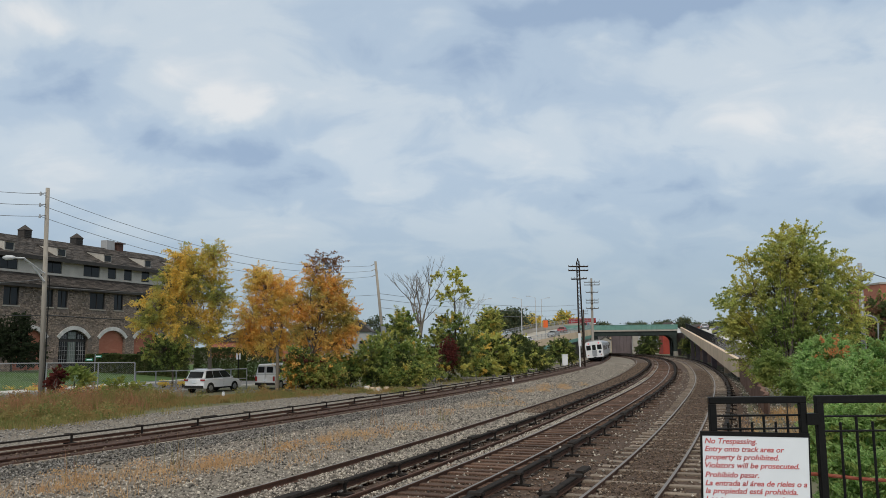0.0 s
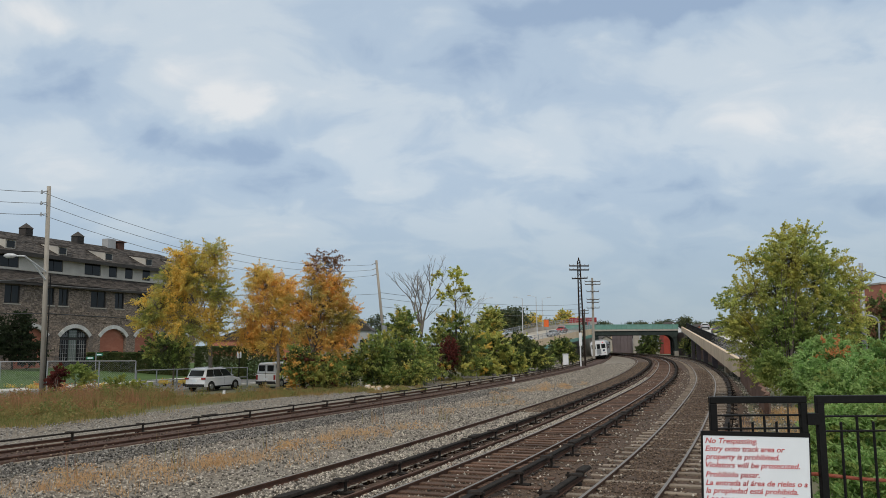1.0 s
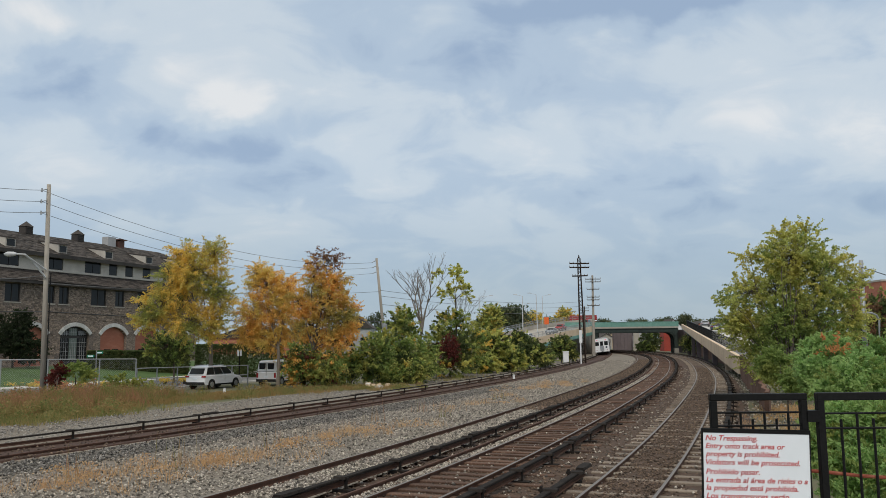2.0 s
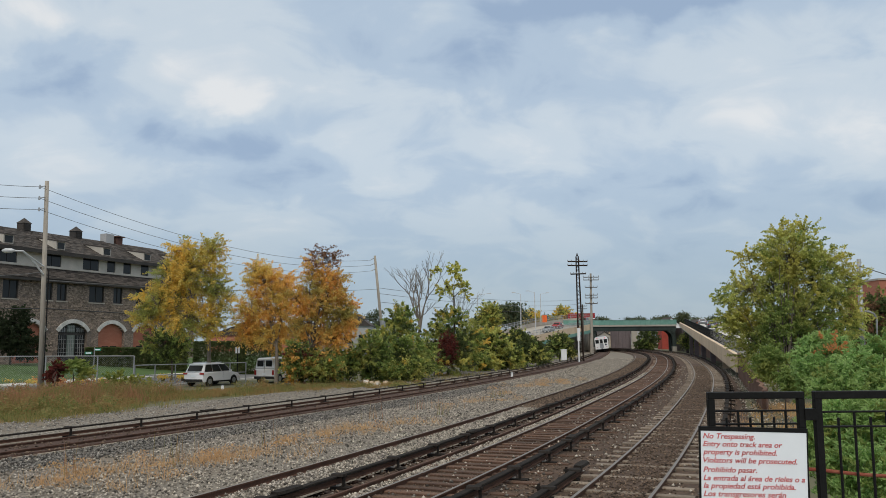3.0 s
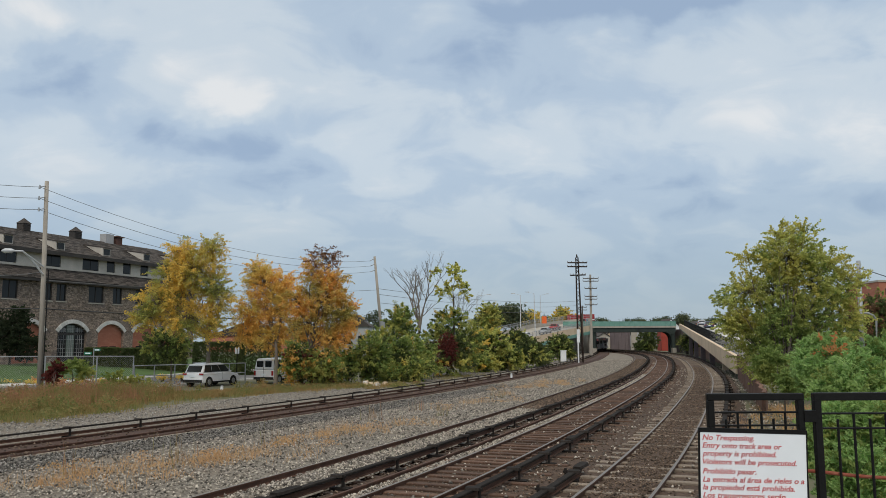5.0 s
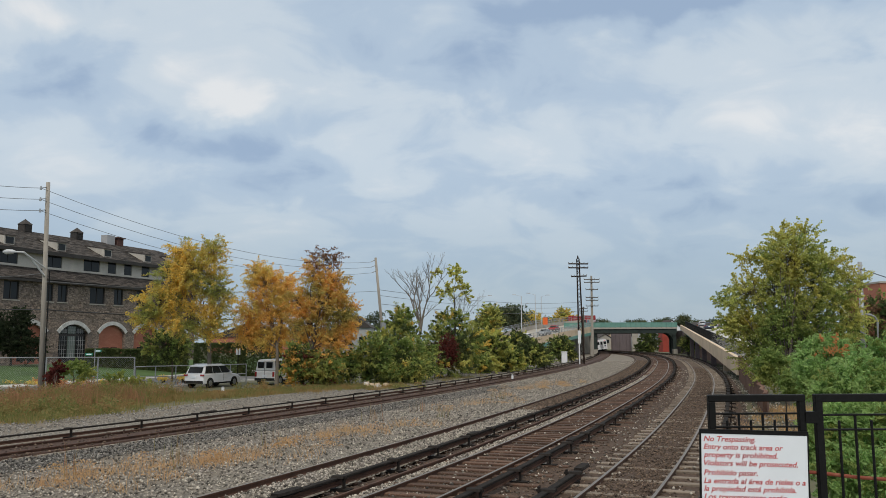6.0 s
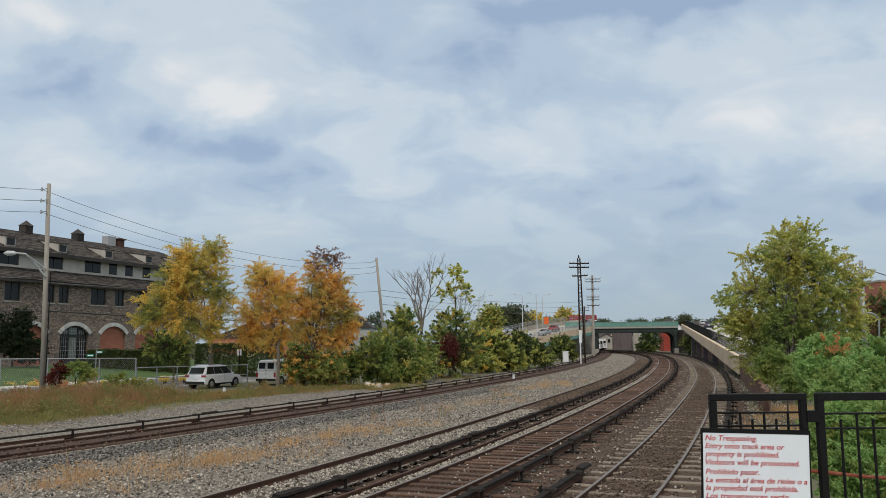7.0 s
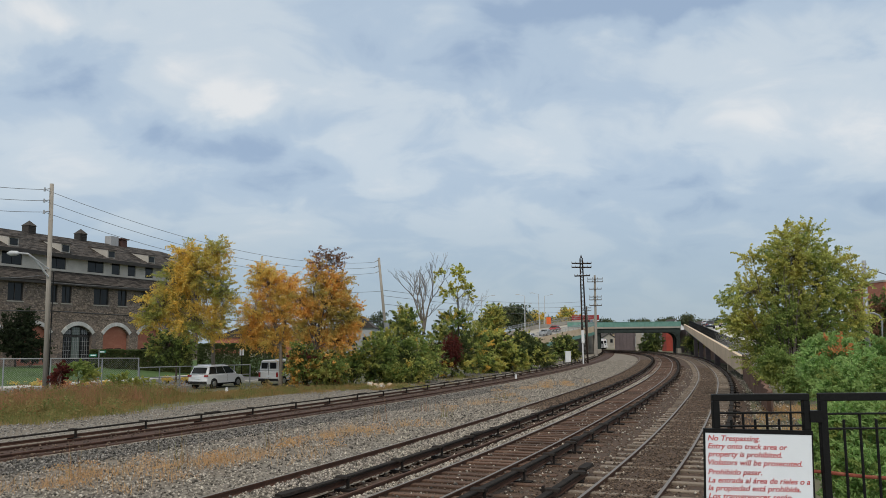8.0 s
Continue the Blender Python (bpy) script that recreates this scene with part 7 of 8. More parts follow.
    # shrubs on the bank beyond the platform fence
    for i, (lobes, key, n, size, label) in enumerate((
        ([(12.38, 26.00, 2.61, 0.82, 0.69, 0.63, 2, 0), (11.6, 25.00, 2.12, 0.5, 0.45, 0.4, 0.8, 0), (12.07, 25.00, 2.95, 0.43, 0.36, 0.25, 0.02, 1)], ["l_bright", "l_rusty"], 9000, 0.11, "bright green sumac shrub with some orange leaves"),
        ([(11.52, 22.00, 2.09, 0.79, 0.67, 0.69, 2, 0), (13.13, 24.00, 2.64, 0.69, 0.58, 0.69, 1, 0), (10.38, 21.00, 1.86, 0.54, 0.46, 0.54, 1.3, 0)], ["l_bright"], 9000, 0.10, "bright green sumac shrub on the bank"),
        ([(7.58, 15.00, 1.54, 0.58, 0.49, 0.58, 2, 0), (8.20, 15.00, 1.43, 0.43, 0.36, 0.75, 1.4, 0), (7.08, 15.00, 1.24, 0.32, 0.27, 0.54, 1, 0), (7.21, 14.00, 0.89, 0.60, 0.51, 0.40, 1.2, 0)], ["l_bright"], 14000, 0.075, "bright green leafy shrub behind the platform fence"),
        ([(14.5, 33.00, 1.5, 0.55, 0.50, 0.42, 1, 0), (14.84, 36.00, 2.12, 0.67, 0.57, 0.67, 1, 0)], ["l_green"], 4000, 0.13, "green shrub beside the retaining wall"),
    )):
        x = sum(l[0] for l in lobes) / len(lobes)
        y = sum(l[1] for l in lobes) / len(lobes)
        grow("shrub", label, on((x, y)), lobes, key + ["l_green"] if i else key, int(n * 2.5), size * 0.5, 70 + i, 0.03, category="bush", clump=0.2, sprays=620, reach=1.9, up=0.1, long=2.8, mix=(0.72, 0.28) if i != 0 else None, group="shrubs on the bank")


build_trees()


# ---- distance ----
def build_distance():
    rng = np.random.default_rng(5)
    # wooded skyline
    for name, n, spots in (("far_woods", 40000, [(-31.04, 300.00, 7.99, 12.86, 10.93, 4.71, 1), (-21.73, 320.00, 11.57, 9.14, 7.77, 5.03, 1), (19.58, 230.00, 10.32, 3.94, 3.35, 3.29, 1), (16.14, 240.00, 9.65, 5.14, 4.37, 2.74, 1), (30.81, 300.00, 9.43, 8.57, 7.29, 3.00, 1), (64.04, 420.00, 12.26, 12.00, 10.20, 4.20, 1), (82.55, 420.00, 12.06, 5.40, 4.59, 1.80, 1), (101.34, 420.00, 11.55, 9.00, 7.65, 1.50, 1), (119.07, 430.00, 12.50, 5.53, 4.70, 2.15, 1), (129.78, 430.00, 12.68, 4.30, 3.65, 3.38, 1), (153.51, 460.00, 12.53, 16.43, 13.96, 1.97, 1), (181.29, 460.00, 12.22, 19.71, 16.76, 2.63, 1), (217.23, 460.00, 11.83, 26.29, 22.34, 2.63, 1), (160.88, 300.00, 9.07, 12.86, 10.93, 3.86, 1), (-41.66, 260.00, 5.69, 14.86, 12.63, 3.34, 1), (-57.18, 240.00, 4.01, 13.71, 11.66, 2.40, 1)]),):
        pts = []
        for *l, w in spots:
            c = rng.normal(size=(16, 3))
            c = c / np.linalg.norm(c, axis=1)[:, None] * rng.uniform(0.2, 1, (16, 1)) ** 0.5 * np.array(l[3:6]) * np.array([1, 0.6, 1]) + np.array(l[:3])
            pts.append((c[:, None] + rng.normal(size=(16, n // 16 // len(spots), 3)) * np.array([1.3, 1.3, 0.8])).reshape(-1, 3))
        tagged(new(name, leaves(name, np.concatenate(pts), 0.55, ["l_far"], rng)), "distant belt of autumn trees on the skyline", "woods", kind="stuff")
    grow("yellow_tree", "distant yellow autumn tree behind the bridge approach", (36.49, 240.0, -0.3), [(36.66, 240.00, 10.62, 2.40, 2.04, 2.40, 1, 0), (34.90, 240.00, 8.94, 2.40, 2.04, 1.71, 0.6, 0)], ["l_yellow"], 1500, 0.5, 90, 0.2, clump=0.8)
    grow("yellow_tree", "distant yellow autumn tree behind the bridge approach", (27.36, 250.0, -0.3), [(27.48, 250.00, 9.80, 3.93, 3.34, 2.14, 1, 0)], ["l_yellow"], 1500, 0.5, 91, 0.2, clump=0.8)
    grow("dark_tree", "dark green tree seen under the bridge", (60.66, 238.0, -0.3), [(61.4, 238.00, 3.2, 3.2, 2.89, 3.0, 1, 0), (60.6, 238.00, 1.07, 3.4, 2.60, 1.70, 0.6, 0)], ["l_dark", "l_green"], 7000, 0.3, 92, 0.15, clump=0.6, mix=(0.75, 0.25))
    w = Soup().box((58.4, 262, 3.4), (6.6, 0.5, 7.8))
    for i in range(6):
        w.box((58.4 - 2.9 + i * 1.16, 261.65, 3.4), (0.22, 0.25, 7.8))
    solo("back_wall", w, "mauve_wall", "grey-brown pilastered wall behind the bridge", "wall", kind="structure")
    solo("tan_wall", Soup().box((62.0, 258, 3.4), (1.9, 0.4, 7.8)), "concrete", "tan concrete wall end behind the bridge", "wall", kind="structure")
    c = thing("red_shed", "red steel shed wall seen under the bridge", "shed", at=(68.4, 246, -0.3))
    part("wall", Soup().box((0, 0, 3.9), (3.0, 5, 7.8)), "shed_red", c)
    for i in range(11):
        part("rib", Soup().box((-1.35 + i * 0.27, -2.54, 3.9), (0.1, 0.08, 7.6)), "shed_red", c)
    # pale houses glimpsed beyond the underpass and over the deck
    for x, y, w, z, h, key, rz in ((66.5, 335, 5.0, 4.4, 2.4, "concrete", 0.2), (72.0, 345, 4.4, 4.6, 2.6, "concrete_tan", -0.1), (112.5, 398, 9.0, 9.6, 5.4, "white_paint", 0.3), (97, 404, 12.0, 9.0, 4.5, "siding", 0.0), (128, 400, 10.0, 9.4, 4.2, "brick_red", 0.2), (84, 396, 10.0, 9.2, 4.2, "siding", -0.2), (146, 405, 12.0, 9.2, 5.0, "white_paint", 0.1), (160, 395, 11.0, 8.8, 4.6, "concrete_pale", 0.0), (176, 402, 13.0, 9.0, 5.0, "siding", 0.2)):
        b = thing("house", "distant pale house with a dark pitched roof", "house", "houses on the skyline", at=(x, y, 0), rz=rz)
        part("wall", Soup().box((0, 0, (z - 0.5) / 2), (w, 7, z + 0.5)), key, b)
        part("gable", Soup().sweep([[(-w / 2, yy, z), (0, yy, z + h * 0.6), (w / 2, yy, z)] for yy in (-3.5, 3.5)]), key, b)
        for e in (-1, 1):
            part("roof", Soup().sweep([[(e * (w / 2 + 0.35), yy, z - 0.15), (0, yy, z + h * 0.64), (0, yy, z + h * 0.64 + 0.25), (e * (w / 2 + 0.35), yy, z + 0.1)] for yy in (-3.9, 3.9)]), "shingle", b)
        for i in range(2):
            win = part("window", Soup().box((w * (-0.24 + 0.48 * i), -3.53, z * 0.66), (1.1, 0.08, 1.5)), "trim_dark", b)
            part("pane", Soup().box((w * (-0.24 + 0.48 * i), -3.59, z * 0.66), (0.9, 0.04, 1.3)), "glass", win)
    # red trailers and an orange sheet beyond the approach road
    for x, z, w in ((39.56, 9.62, 4.6), (43.64, 9.69, 3.4)):
        t = thing("red_trailer", "red box trailer beyond the approach road", "trailer", at=(x, 238, z - 1.2))
        part("box", Soup().box((0, 0, 1.3), (w, 2.4, 1.9)), "car_red", t)
        part("band", Soup().box((0, -1.22, 0.6), (w, 0.05, 0.25)), "sign_white", t)
        part("leg", Soup().box((0, 0, -3.0), (w * 0.8, 2.2, 6.7)), "concrete", t)
    o = thing("orange_banner", "orange warning banner on a post beside the approach road", "banner", at=(24.34, 190.00, 5.78))
    part("sheet", Soup().box((0, 0, 2.2), (1.1, 0.06, 1.7)), "orange", o)
    part("post", Soup().rod((0, 0.1, -5), (0, 0.1, 3.2), 0.06, 0.06), "steel_grey", o)
    # lamp posts on the approach road
    for px, foot, top, arm in ((0, (17.07, 175.00, 5.64), (17.24, 175.00, 13.10), -1.6), (1, (21.61, 185.00, 6.39), (21.41, 185.00, 14.02), -1.6), (2, (25.12, 205.00, 7.15), (25.32, 205.00, 14.72), 1.8), (3, (7.49, 170.00, 3.28), (7.40, 170.00, 12.67), 2.6), (4, (26.67, 260.00, 7.14), (26.48, 260.00, 15.07), 1.0)):
        foot, top = Vector(foot), Vector(top)
        t = thing("street_lamp", "tall pale street lamp beside the approach road", "street lamp", at=foot)
        part("pole", Soup().rod((0, 0, -6), top - foot, 0.13, 0.08, 8), "steel_pale", t)
        e = top - foot + Vector((arm, 0, 0.35))
        part("arm", Soup().rod(top - foot, e, 0.03, 0.03, 6), "steel_pale", t)
        part("lamp_head", Soup().box(e, (0.8, 0.35, 0.14)), "steel_pale", t)
    b = thing("brick_building", "flat-roofed red brick building beyond the trees", "building", at=(66.0, 114, 0))
    part("wall", Soup().box((0, 0, 5.2), (11, 9, 11.6)), "brick_red", b)
    part("parapet", Soup().box((0, 0, 11.1), (11.3, 9.3, 0.25)), "concrete", b)
    for i in range(4):
        for k in range(3):
            win = part("window", Soup().box((-4.0 + i * 2.6, -4.52, 3.0 + k * 3.1), (1.3, 0.08, 1.7)), "trim_dark", b)
            part("pane", Soup().box((-4.0 + i * 2.6, -4.58, 3.0 + k * 3.1), (1.1, 0.04, 1.5)), "glass", win)
    # roofs of far houses
    for p, w, h, key in ( ((-21.36, 150.00, 3.05), 7, 6, "siding"), ((-15.08, 140.00, 5.68), 5, 5, "siding"), ((-40.51, 170.00, 4.40), 16, 7, "brick_red")):
        x, y, z = p
        b = thing("house", "distant house with a pitched roof", "house", at=(x, y, 0))
        part("wall", Soup().box((0, 0, (z - 0.5) / 2), (w, 8, z + 0.5)), key, b)
        part("roof", Soup().sweep([[(-w / 2 - 0.3, yy, z), (0, yy, z + h * 0.45), (w / 2 + 0.3, yy, z)] for yy in (-4.3, 4.3)]), "shingle", b)
        for i in range(2):
            part("window", Soup().box((w * (-0.25 + 0.5 * i), -4.02, z * 0.6), (1.2, 0.08, 1.4)), "glass", b)
    # pole and lamp beyond the right-hand tree
    foot, top = Vector((30.49, 58.00, 0.13)), Vector((30.66, 58.00, 8.92))
    p = pole_at("utility_pole", "grey utility pole behind the broad tree", foot, top, 0.2, "steel_grey")
    part("transformer", Soup().rod(Vector((30.41, 57.60, 7.27)) - foot, Vector((30.42, 57.60, 8.01)) - foot, 0.17, 0.17, 10), "steel_grey", p)
    pts = [Vector((30.66, 58.00, 8.42)), Vector((27.98, 48.00, 6.64))]
    solo("overhead_wire", Soup().tube(pts, 0.03, 4), "wire", "thin black overhead wire from the pole", "wire", "overhead wires")
    f = Vector((28.18, 52.00, 0.45))
    l = thing("street_lamp", "pale curved street lamp behind the shrubs", "street lamp", at=f)
    part("pole", Soup().tube([Vector(q) - f for q in ((28.18, 52.00, 0.45), (28.41, 52.00, 4.39), (28.25, 52.00, 4.72), (27.93, 52.00, 4.87), (27.56, 52.00, 4.90))], 0.07, 8), "steel_grey", l)


build_distance()


# ---- small growth and stones ----
def build_growth():
    rng = np.random.default_rng(8)

    def scatter(centres, spread, n, lo=0.7, hi=1.3, dz=0.0):
        out = []
        for (x, y), k in centres:
            for _ in range(int(n * k)):
                a, b = rng.normal(size=2)
                # clumps spread along the tracks more than across
                px, py = x + spread * (a * 1.3 * 0.4 + b * 0.45), y + spread * (a * 1.3 * 0.9 - b * 0.2)
                out.append((px, py, gz(px, py, 0.0) + dz, rng.uniform(lo, hi)))
        return out

    straw = [((-8.88, 21.35), 1.6), ((-9.46, 20.07), 1.2), ((-10.36, 19.67), 0.8), ((-6.63, 23.31), 1.6), ((-6.17, 24.73), 1.2), ((-7.70, 22.67), 1.0), ((-5.38, 25.03), 0.8), ((-4.36, 24.24), 0.6), ((-4.24, 29.92), 1.5), ((-3.72, 31.75), 0.9), ((-2.32, 30.84), 0.7), ((-1.24, 33.84), 0.5), ((-0.18, 33.50), 0.4), ((1.48, 43.97), 1.1), ((0.08, 39.59), 0.4), ((3.69, 50.91), 0.5), ((5.83, 57.79), 0.9), ((7.77, 61.85), 0.9), ((9.42, 65.74), 0.6), ((-7.43, 19.50), 0.8)]
    blade_patch("dry_grass", "patches of dead straw-coloured grass in the gravel", scatter(straw, 0.62, 9, dz=0.11), "dead_grass", 0.42, rng, 0.007, 0.75, 14)
    # tall rusty weeds before the fence, greener towards the bushes
    weeds = [((-21.88, 41.73), 1), ((-21.22, 43.98), 1.2), ((-20.47, 46.47), 1.2), ((-26.48, 48.50), 1), ((-19.64, 48.84), 1), ((-24.62, 49.53), 1)]
    blade_patch("tall_weeds", "rusty brown tall weeds beside the siding", scatter(weeds, 2.0, 95, dz=0.0), "weed_red", 1.1, rng, 0.014, 0.5, 16, "weeds")
    green = [((-21.46, 39.88), 1.2), ((-19.38, 38.54), 1), ((-18.01, 48.61), 1.3), ((-16.59, 51.63), 1.4), ((-14.67, 53.91), 1.4), ((-12.72, 57.02), 1.4), ((-10.27, 59.13), 1.4), ((-7.99, 60.76), 1.2), ((-6.48, 62.65), 1), ((-18.28, 43.61), 1.1), ((-3.36, 62.07), 0.8), ((-18.22, 39.52), 1), ((0.72, 75.77), 0.8)]
    blade_patch("verge_weeds", "yellow-green weeds and grass along the verge", scatter(green, 2.0, 46, dz=0.0), "weed", 0.42, rng, 0.015, 0.5, 24, "weeds")
    bank = [((12.15, 27.44), 1.5), ((13.60, 27.29), 1.5), ((15.11, 36.93), 1.2), ((17.02, 39.52), 1.2), ((12.15, 30.33), 0.9)]
    blade_patch("bank_grass", "dry grass on the bank beside the retaining wall", scatter(bank, 1.5, 26), "dead_grass", 0.32, rng, 0.010, 0.6, 24)
    # a few slim weed stalks in the gravel
    stalks = [((-5.53, 26.60), 0.3), ((-3.22, 35.24), 0.3), ((-1.18, 39.74), 0.3), ((-0.32, 36.72), 0.3), ((-7.59, 23.16), 0.3), ((-9.85, 20.73), 0.3), ((3.41, 47.97), 0.3)]
    blade_patch("weed_stalks", "thin upright dead weed stalks in the gravel", scatter(stalks, 0.25, 9, dz=0.12), "weed_red", 0.95, rng, 0.010, 0.14, 7, "weeds")
    # leafy mounds among the weeds: rusty dock and green shrubs
    def mounds(name, label, places, key, n, high, size):
        pts = []
        for (x, y), k in places:
            for _ in range(int(n * k)):
                a, b = rng.normal(size=2)
                px, py = x + 1.0 * a + 0.8 * b, y + 1.8 * a - 0.5 * b
                h = high * rng.uniform(0.45, 1.25)
                q = rng.normal(size=(150, 3)) * np.array([0.26, 0.26, 0.0])
                q[:, 2] = rng.uniform(0.05, 1, 150) ** 0.8 * h * np.exp(-2.2 * (q[:, 0] ** 2 + q[:, 1] ** 2))
                pts.append(q + np.array([px, py, gz(px, py)]))
        tagged(new(name, leaves(name, np.concatenate(pts), size, [key], rng, long=2.2)), label, "weeds", kind="stuff")

    mounds("dock_weeds", "tall rust-brown weed stands before the fence", [((-23.53, 44.26), 1), ((-22.42, 47.13), 1.3), ((-21.46, 49.09), 1.3), ], "weed_red", 30, 1.25, 0.06)
    mounds("green_weeds", "low green leafy weeds before the fence", [((-20.82, 38.70), 1), ((-19.83, 39.70), 1), ((-18.79, 41.68), 0.8), ((-22.10, 53.99), 1.2), ((-20.29, 53.71), 1.2), ((-18.51, 51.43), 0.6), ((-27.41, 62.11), 0.6), ((-12.87, 59.58), 0.5)], "weed", 16, 0.9, 0.065)
    mounds("yellow_weeds", "yellow-green weeds along the verge", [((-16.71, 53.17), 1), ((-14.49, 56.12), 1), ((-11.86, 58.75), 1), ((-8.87, 60.92), 1), ((-17.56, 51.29), 0.7), ((-4.24, 62.23), 0.5), ((-6.03, 62.57), 0.5)], "weed", 30, 0.34, 0.06)
    mounds("straw_tufts", "fluffy orange-tan dead grass tufts in the gravel", [((-4.24, 29.92), 0.5), ((-3.72, 31.3), 0.35), ((-6.4, 24.2), 0.45), ((-8.88, 21.35), 0.45), ((-7.6, 22.7), 0.35), ((1.48, 43.97), 0.4), ((5.83, 57.79), 0.55), ((7.77, 61.85), 0.55), ((9.42, 65.74), 0.4), ((3.6, 50.9), 0.2)], "dead_grass", 10, 0.42, 0.035)
    # flowers in front of the lawn
    s = []
    for i, (p, key) in enumerate((((-33.99, 62.50, 0.18), 0), ((-32.39, 62.80, 0.19), 0), ((-29.27, 64.20, 0.17), 0), ((-27.62, 64.80, 0.16), 0), ((-24.87, 71.00, 0.15), 0), ((-23.44, 72.00, 0.14), 0), ((-32.08, 63.50, 0.28), 1), ((-30.47, 63.70, 0.16), 1))):
        q = np.array(p) + rng.normal(size=(160, 3)) * np.array([0.26, 0.2, 0.12])
        key = ["l_yellow", "l_rusty"][key]
        t = thing("mum_plant", "round potted chrysanthemum with yellow blooms" if key == "l_yellow" else "round potted chrysanthemum with dark red blooms", "flower", "chrysanthemums along the street", at=(p[0], p[1], gz(p[0], p[1])))
        q = q - np.array([p[0], p[1], gz(p[0], p[1])])
        part("crown", leaves("crown", q, 0.11, [key], rng), key, t)
        part("pot", Soup().rod((0, 0, -0.05), (0, 0, max(0.12, p[2] - gz(p[0], p[1]) - 0.1)), 0.13, 0.17, 10), "trim_dark", t)


def build_small_things():
    rng = random.Random(12)
    for k in range(9):
        p = on((-5.36 + rng.uniform(-0.8, 0.9), 62.0 + rng.uniform(-0.8, 0.8)), 0.08)
        w, d, h = rng.uniform(0.25, 0.7), rng.uniform(0.25, 0.5), rng.uniform(0.15, 0.4)
        s = Soup().sweep([[(-w / 2, -d / 2, -0.15), (w / 2, -d / 2, -0.15), (w / 2, d / 2, -0.15), (-w / 2, d / 2, -0.15)], [(-w * 0.42, -d * 0.35, h), (w * 0.36, -d * 0.45, h * 0.8), (w * 0.4, d * 0.4, h * 0.9), (-w * 0.3, d * 0.36, h * 1.1)]])
        o = solo("rubble_block", s, "concrete_tan" if k % 3 else "concrete_pale", "broken pale concrete block lying in the verge", "rubble", "rubble beside the siding")
        o.matrix_world = pose(*p, 0, 0, rng.uniform(0, 180))
    for px, q in enumerate(((6.02, 70.36), (-15.52, 56.29))):
        t = thing("marker_post", "short white marker post beside the siding", "marker", at=(q[0], q[1], -0.25))
        part("post", Soup().rod((0, 0, -0.1), (0, 0, 0.55 if px == 0 else 0.4), 0.11, 0.10, 10), "white_paint", t)
        part("cap", Soup().rod((0, 0, 0.55 if px == 0 else 0.4), (0, 0, 0.62 if px == 0 else 0.46), 0.12, 0.05, 10), "steel_grey", t)
    grow("maroon_shrub", "small dark maroon shrub at the foot of the pole", on((-25.45, 52.45)), [(-26.14, 53.50, 1.04, 0.42, 0.36, 0.61, 1, 0), (-25.79, 53.50, 1.56, 0.34, 0.29, 0.38, 0.5, 0)], ["l_red"], 1300, 0.13, 41, 0.04, category="bush", clump=0.2, sprays=60)
    grow("green_shrub", "green leafy shrub beside the pole", on((-25.71, 55.63)), [(-25.35, 54.50, 1.67, 1.01, 0.86, 0.39, 1, 0), (-24.48, 54.50, 1.20, 0.62, 0.53, 0.55, 0.6, 0)], ["l_green"], 2400, 0.11, 42, 0.04, category="bush", clump=0.22, sprays=70)
    grow("green_shrub", "olive shrub before the fence", on((-23.42, 58.18)), [(-23.09, 57.00, 0.53, 1.06, 0.90, 0.65, 1, 0), (-21.56, 57.00, 0.35, 0.90, 0.76, 0.53, 0.8, 0)], ["l_green"], 3000, 0.10, 43, 0.04, category="bush", clump=0.24, sprays=80)


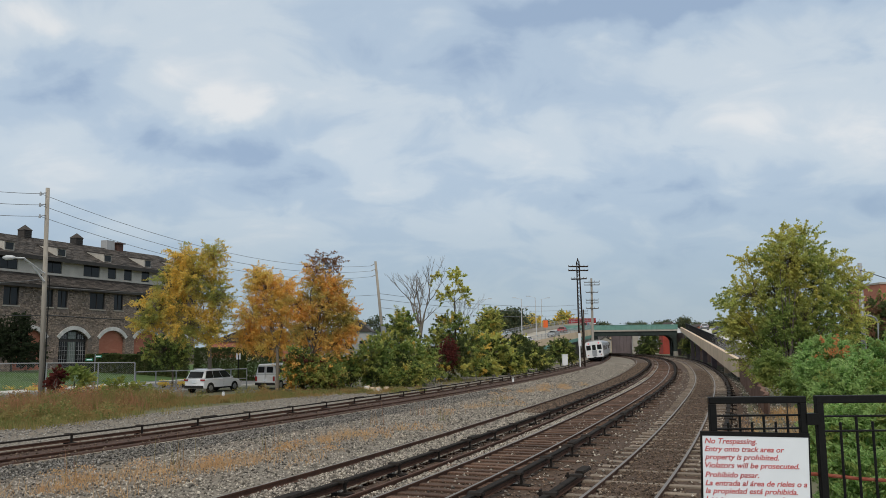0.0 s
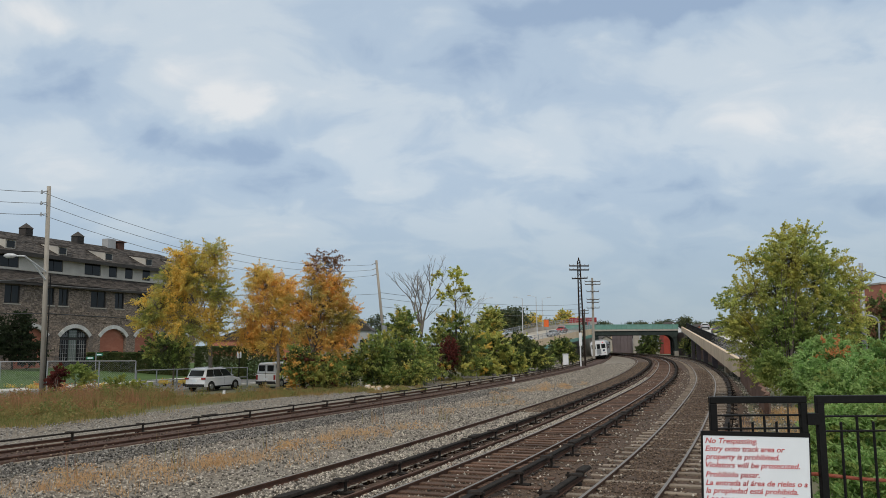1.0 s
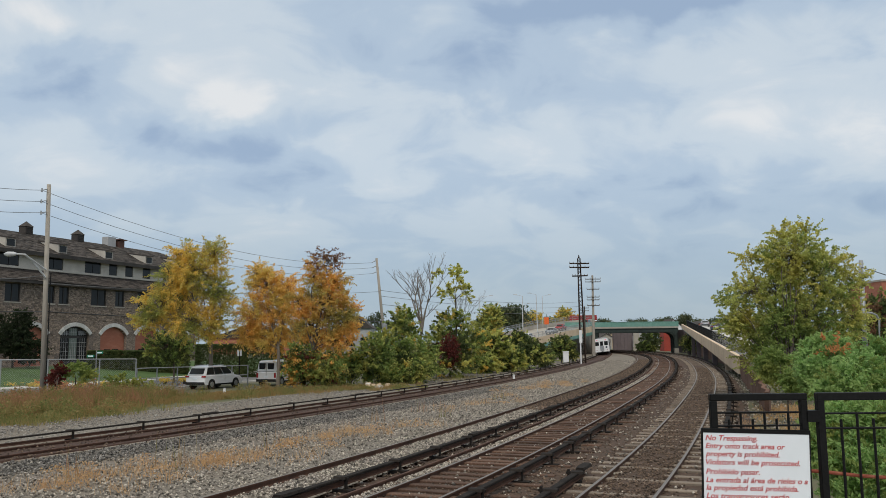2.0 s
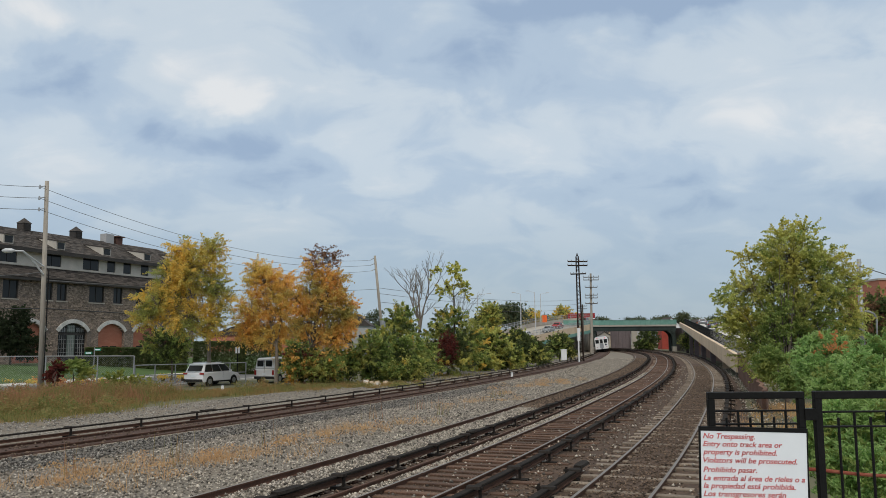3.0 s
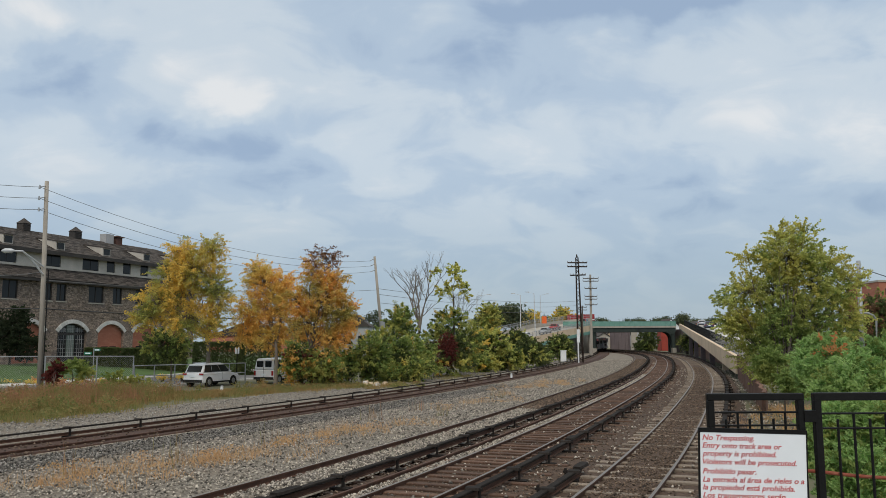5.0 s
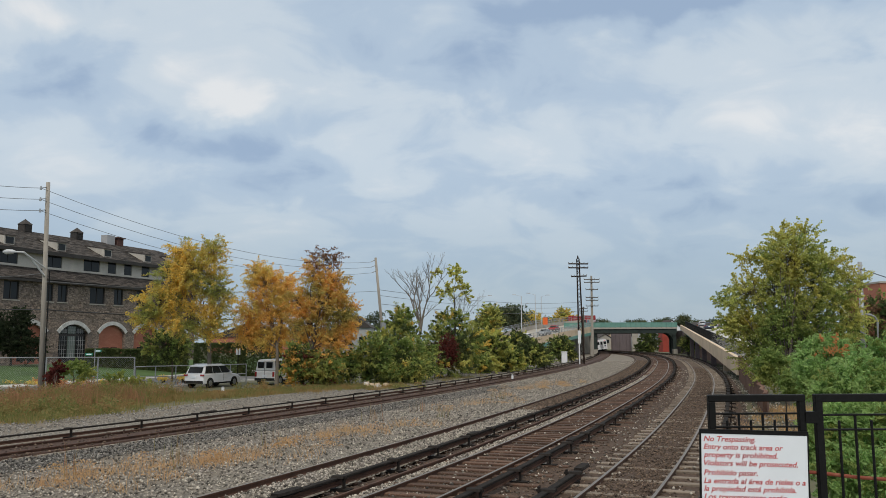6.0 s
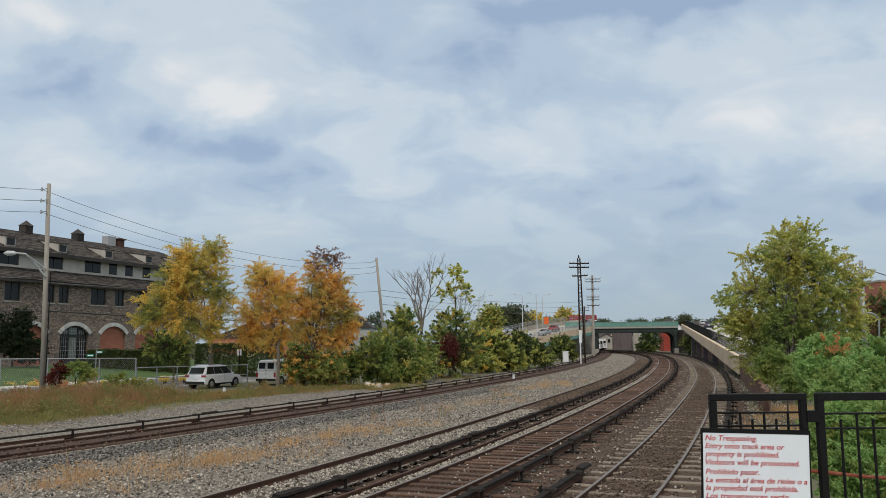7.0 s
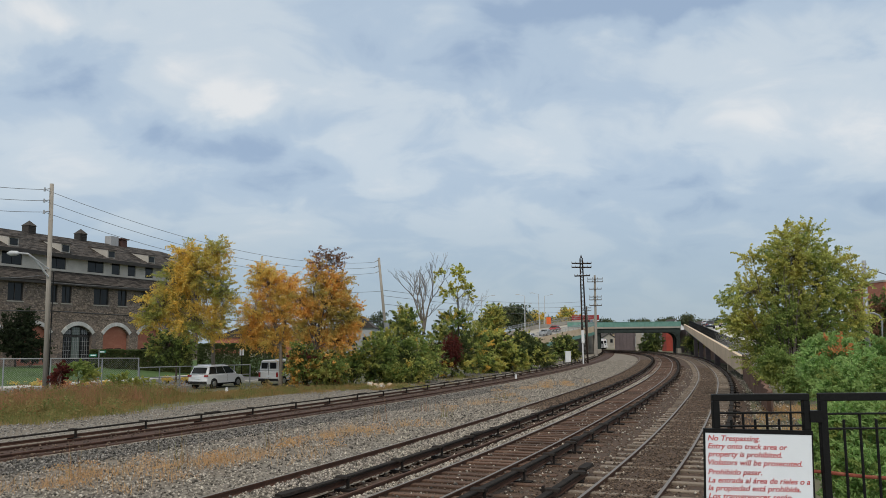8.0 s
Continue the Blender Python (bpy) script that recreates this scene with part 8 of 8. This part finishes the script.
def build_stones():
    rng = np.random.default_rng(21)

    def stones(name, label, pts, size, key):
        n = len(pts)
        base = np.array([(1, 0, 0), (-0.5, 0.87, 0), (-0.5, -0.87, 0), (0.2, 0.1, 0.75), (-0.15, -0.1, -0.5)])
        jit = rng.uniform(0.6, 1.4, (n, 5, 3)) * base * (size * rng.uniform(0.5, 1.5, (n, 1, 1)))
        g = rng.uniform(0, 6.28, n)
        c, s = np.cos(g)[:, None], np.sin(g)[:, None]
        v = np.stack([jit[..., 0] * c - jit[..., 1] * s, jit[..., 0] * s + jit[..., 1] * c, jit[..., 2]], -1) + pts[:, None]
        q = np.arange(n)[:, None] * 5
        f = np.concatenate([q + t for t in ([0, 1, 3], [1, 2, 3], [2, 0, 3], [1, 0, 4], [2, 1, 4], [0, 2, 4])], 1).reshape(-1, 3)
        tagged(new(name, arrays(name, v.reshape(-1, 3), f, [key])), label, "stones", kind="stuff")

    def along(n, s0, s1, o0, o1, z, line=MAIN, power=1.7):
        s = s0 + (s1 - s0) * rng.uniform(0, 1, n) ** power
        o = rng.uniform(o0, o1, n)
        th = np.interp(s, line.s, line.th)
        return np.stack([np.interp(s, line.s, line.x) + o * np.cos(th), np.interp(s, line.s, line.y) - o * np.sin(th), np.full(n, z) + rng.uniform(-0.01, 0.02, n)], 1)

    yard = along(76000, 12, 150, -15.5, -4.2, -0.165)
    yard = yard[side_of(SIDE, yard[:, 0], yard[:, 1]) > 1.4]
    # the siding's own ballast is darker and cleaner than the rest of the yard
    clean = side_of(SIDE, yard[:, 0], yard[:, 1]) < 3.3 + rng.normal(size=len(yard)) * 0.5
    clean &= yard[:, 1] < 48 + rng.normal(size=len(yard)) * 8
    stones("gravel", "loose pale grey crushed stone between the tracks", yard[~clean], 0.039, "stone")
    stones("gravel", "dark clean crushed stone beside the siding", yard[clean], 0.04, "stone_slate")
    stones("gravel", "dark clean crushed stone along the siding's edge", along(15000, 10, 66, 1.36, 3.5, -0.14, SIDE, 1.4), 0.038, "stone_slate")
    stones("gravel", "pale rubble and litter beside the power rail", along(1400, 45, 120, 6.5, 8.6, -0.2, power=1.0), 0.06, "stone")
    stones("gravel", "pale loose stones beside the old rail", along(12000, 14, 52, -3.95, -2.5, -0.13, power=1.2), 0.036, "stone")
    stones("gravel", "pale loose stones between two rails", along(9000, 14, 90, -1.25, -0.9, -0.09), 0.036, "stone")
    stones("gravel", "dark loose stones on the siding shoulder", along(3500, 12, 110, -1.4, 1.3, -0.085, SIDE), 0.045, "stone_brown")
    stones("gravel", "grey loose stones on the far verge", along(20000, 12, 120, -9.6, -1.4, -0.225, SIDE), 0.042, "stone_dim")
    stones("gravel", "brown stained stones among the ties", along(25000, 14, 110, -2.4, 6.3, -0.125), 0.035, "stone_brown")
    stones("gravel", "stained stones filling the near track", along(15000, 14, 110, NEAR_TRACK - 0.6, NEAR_TRACK + 0.6, -0.08), 0.031, "stone_brown")
    # dark stones over the strip that carries the ties' brown and shade
    stones("gravel", "dark brown stones along the old track", along(12000, 50, 150, -4.3, -2.3, -0.105, power=1.3), 0.05, "stone_brown")
    stones("gravel", "scattered light stones among the ties", along(5000, 14, 110, -2.4, 6.3, -0.115), 0.045, "stone")


build_growth()
build_small_things()
build_stones()
build_platform_fence()
build_sign()
build_tracks()
motions()
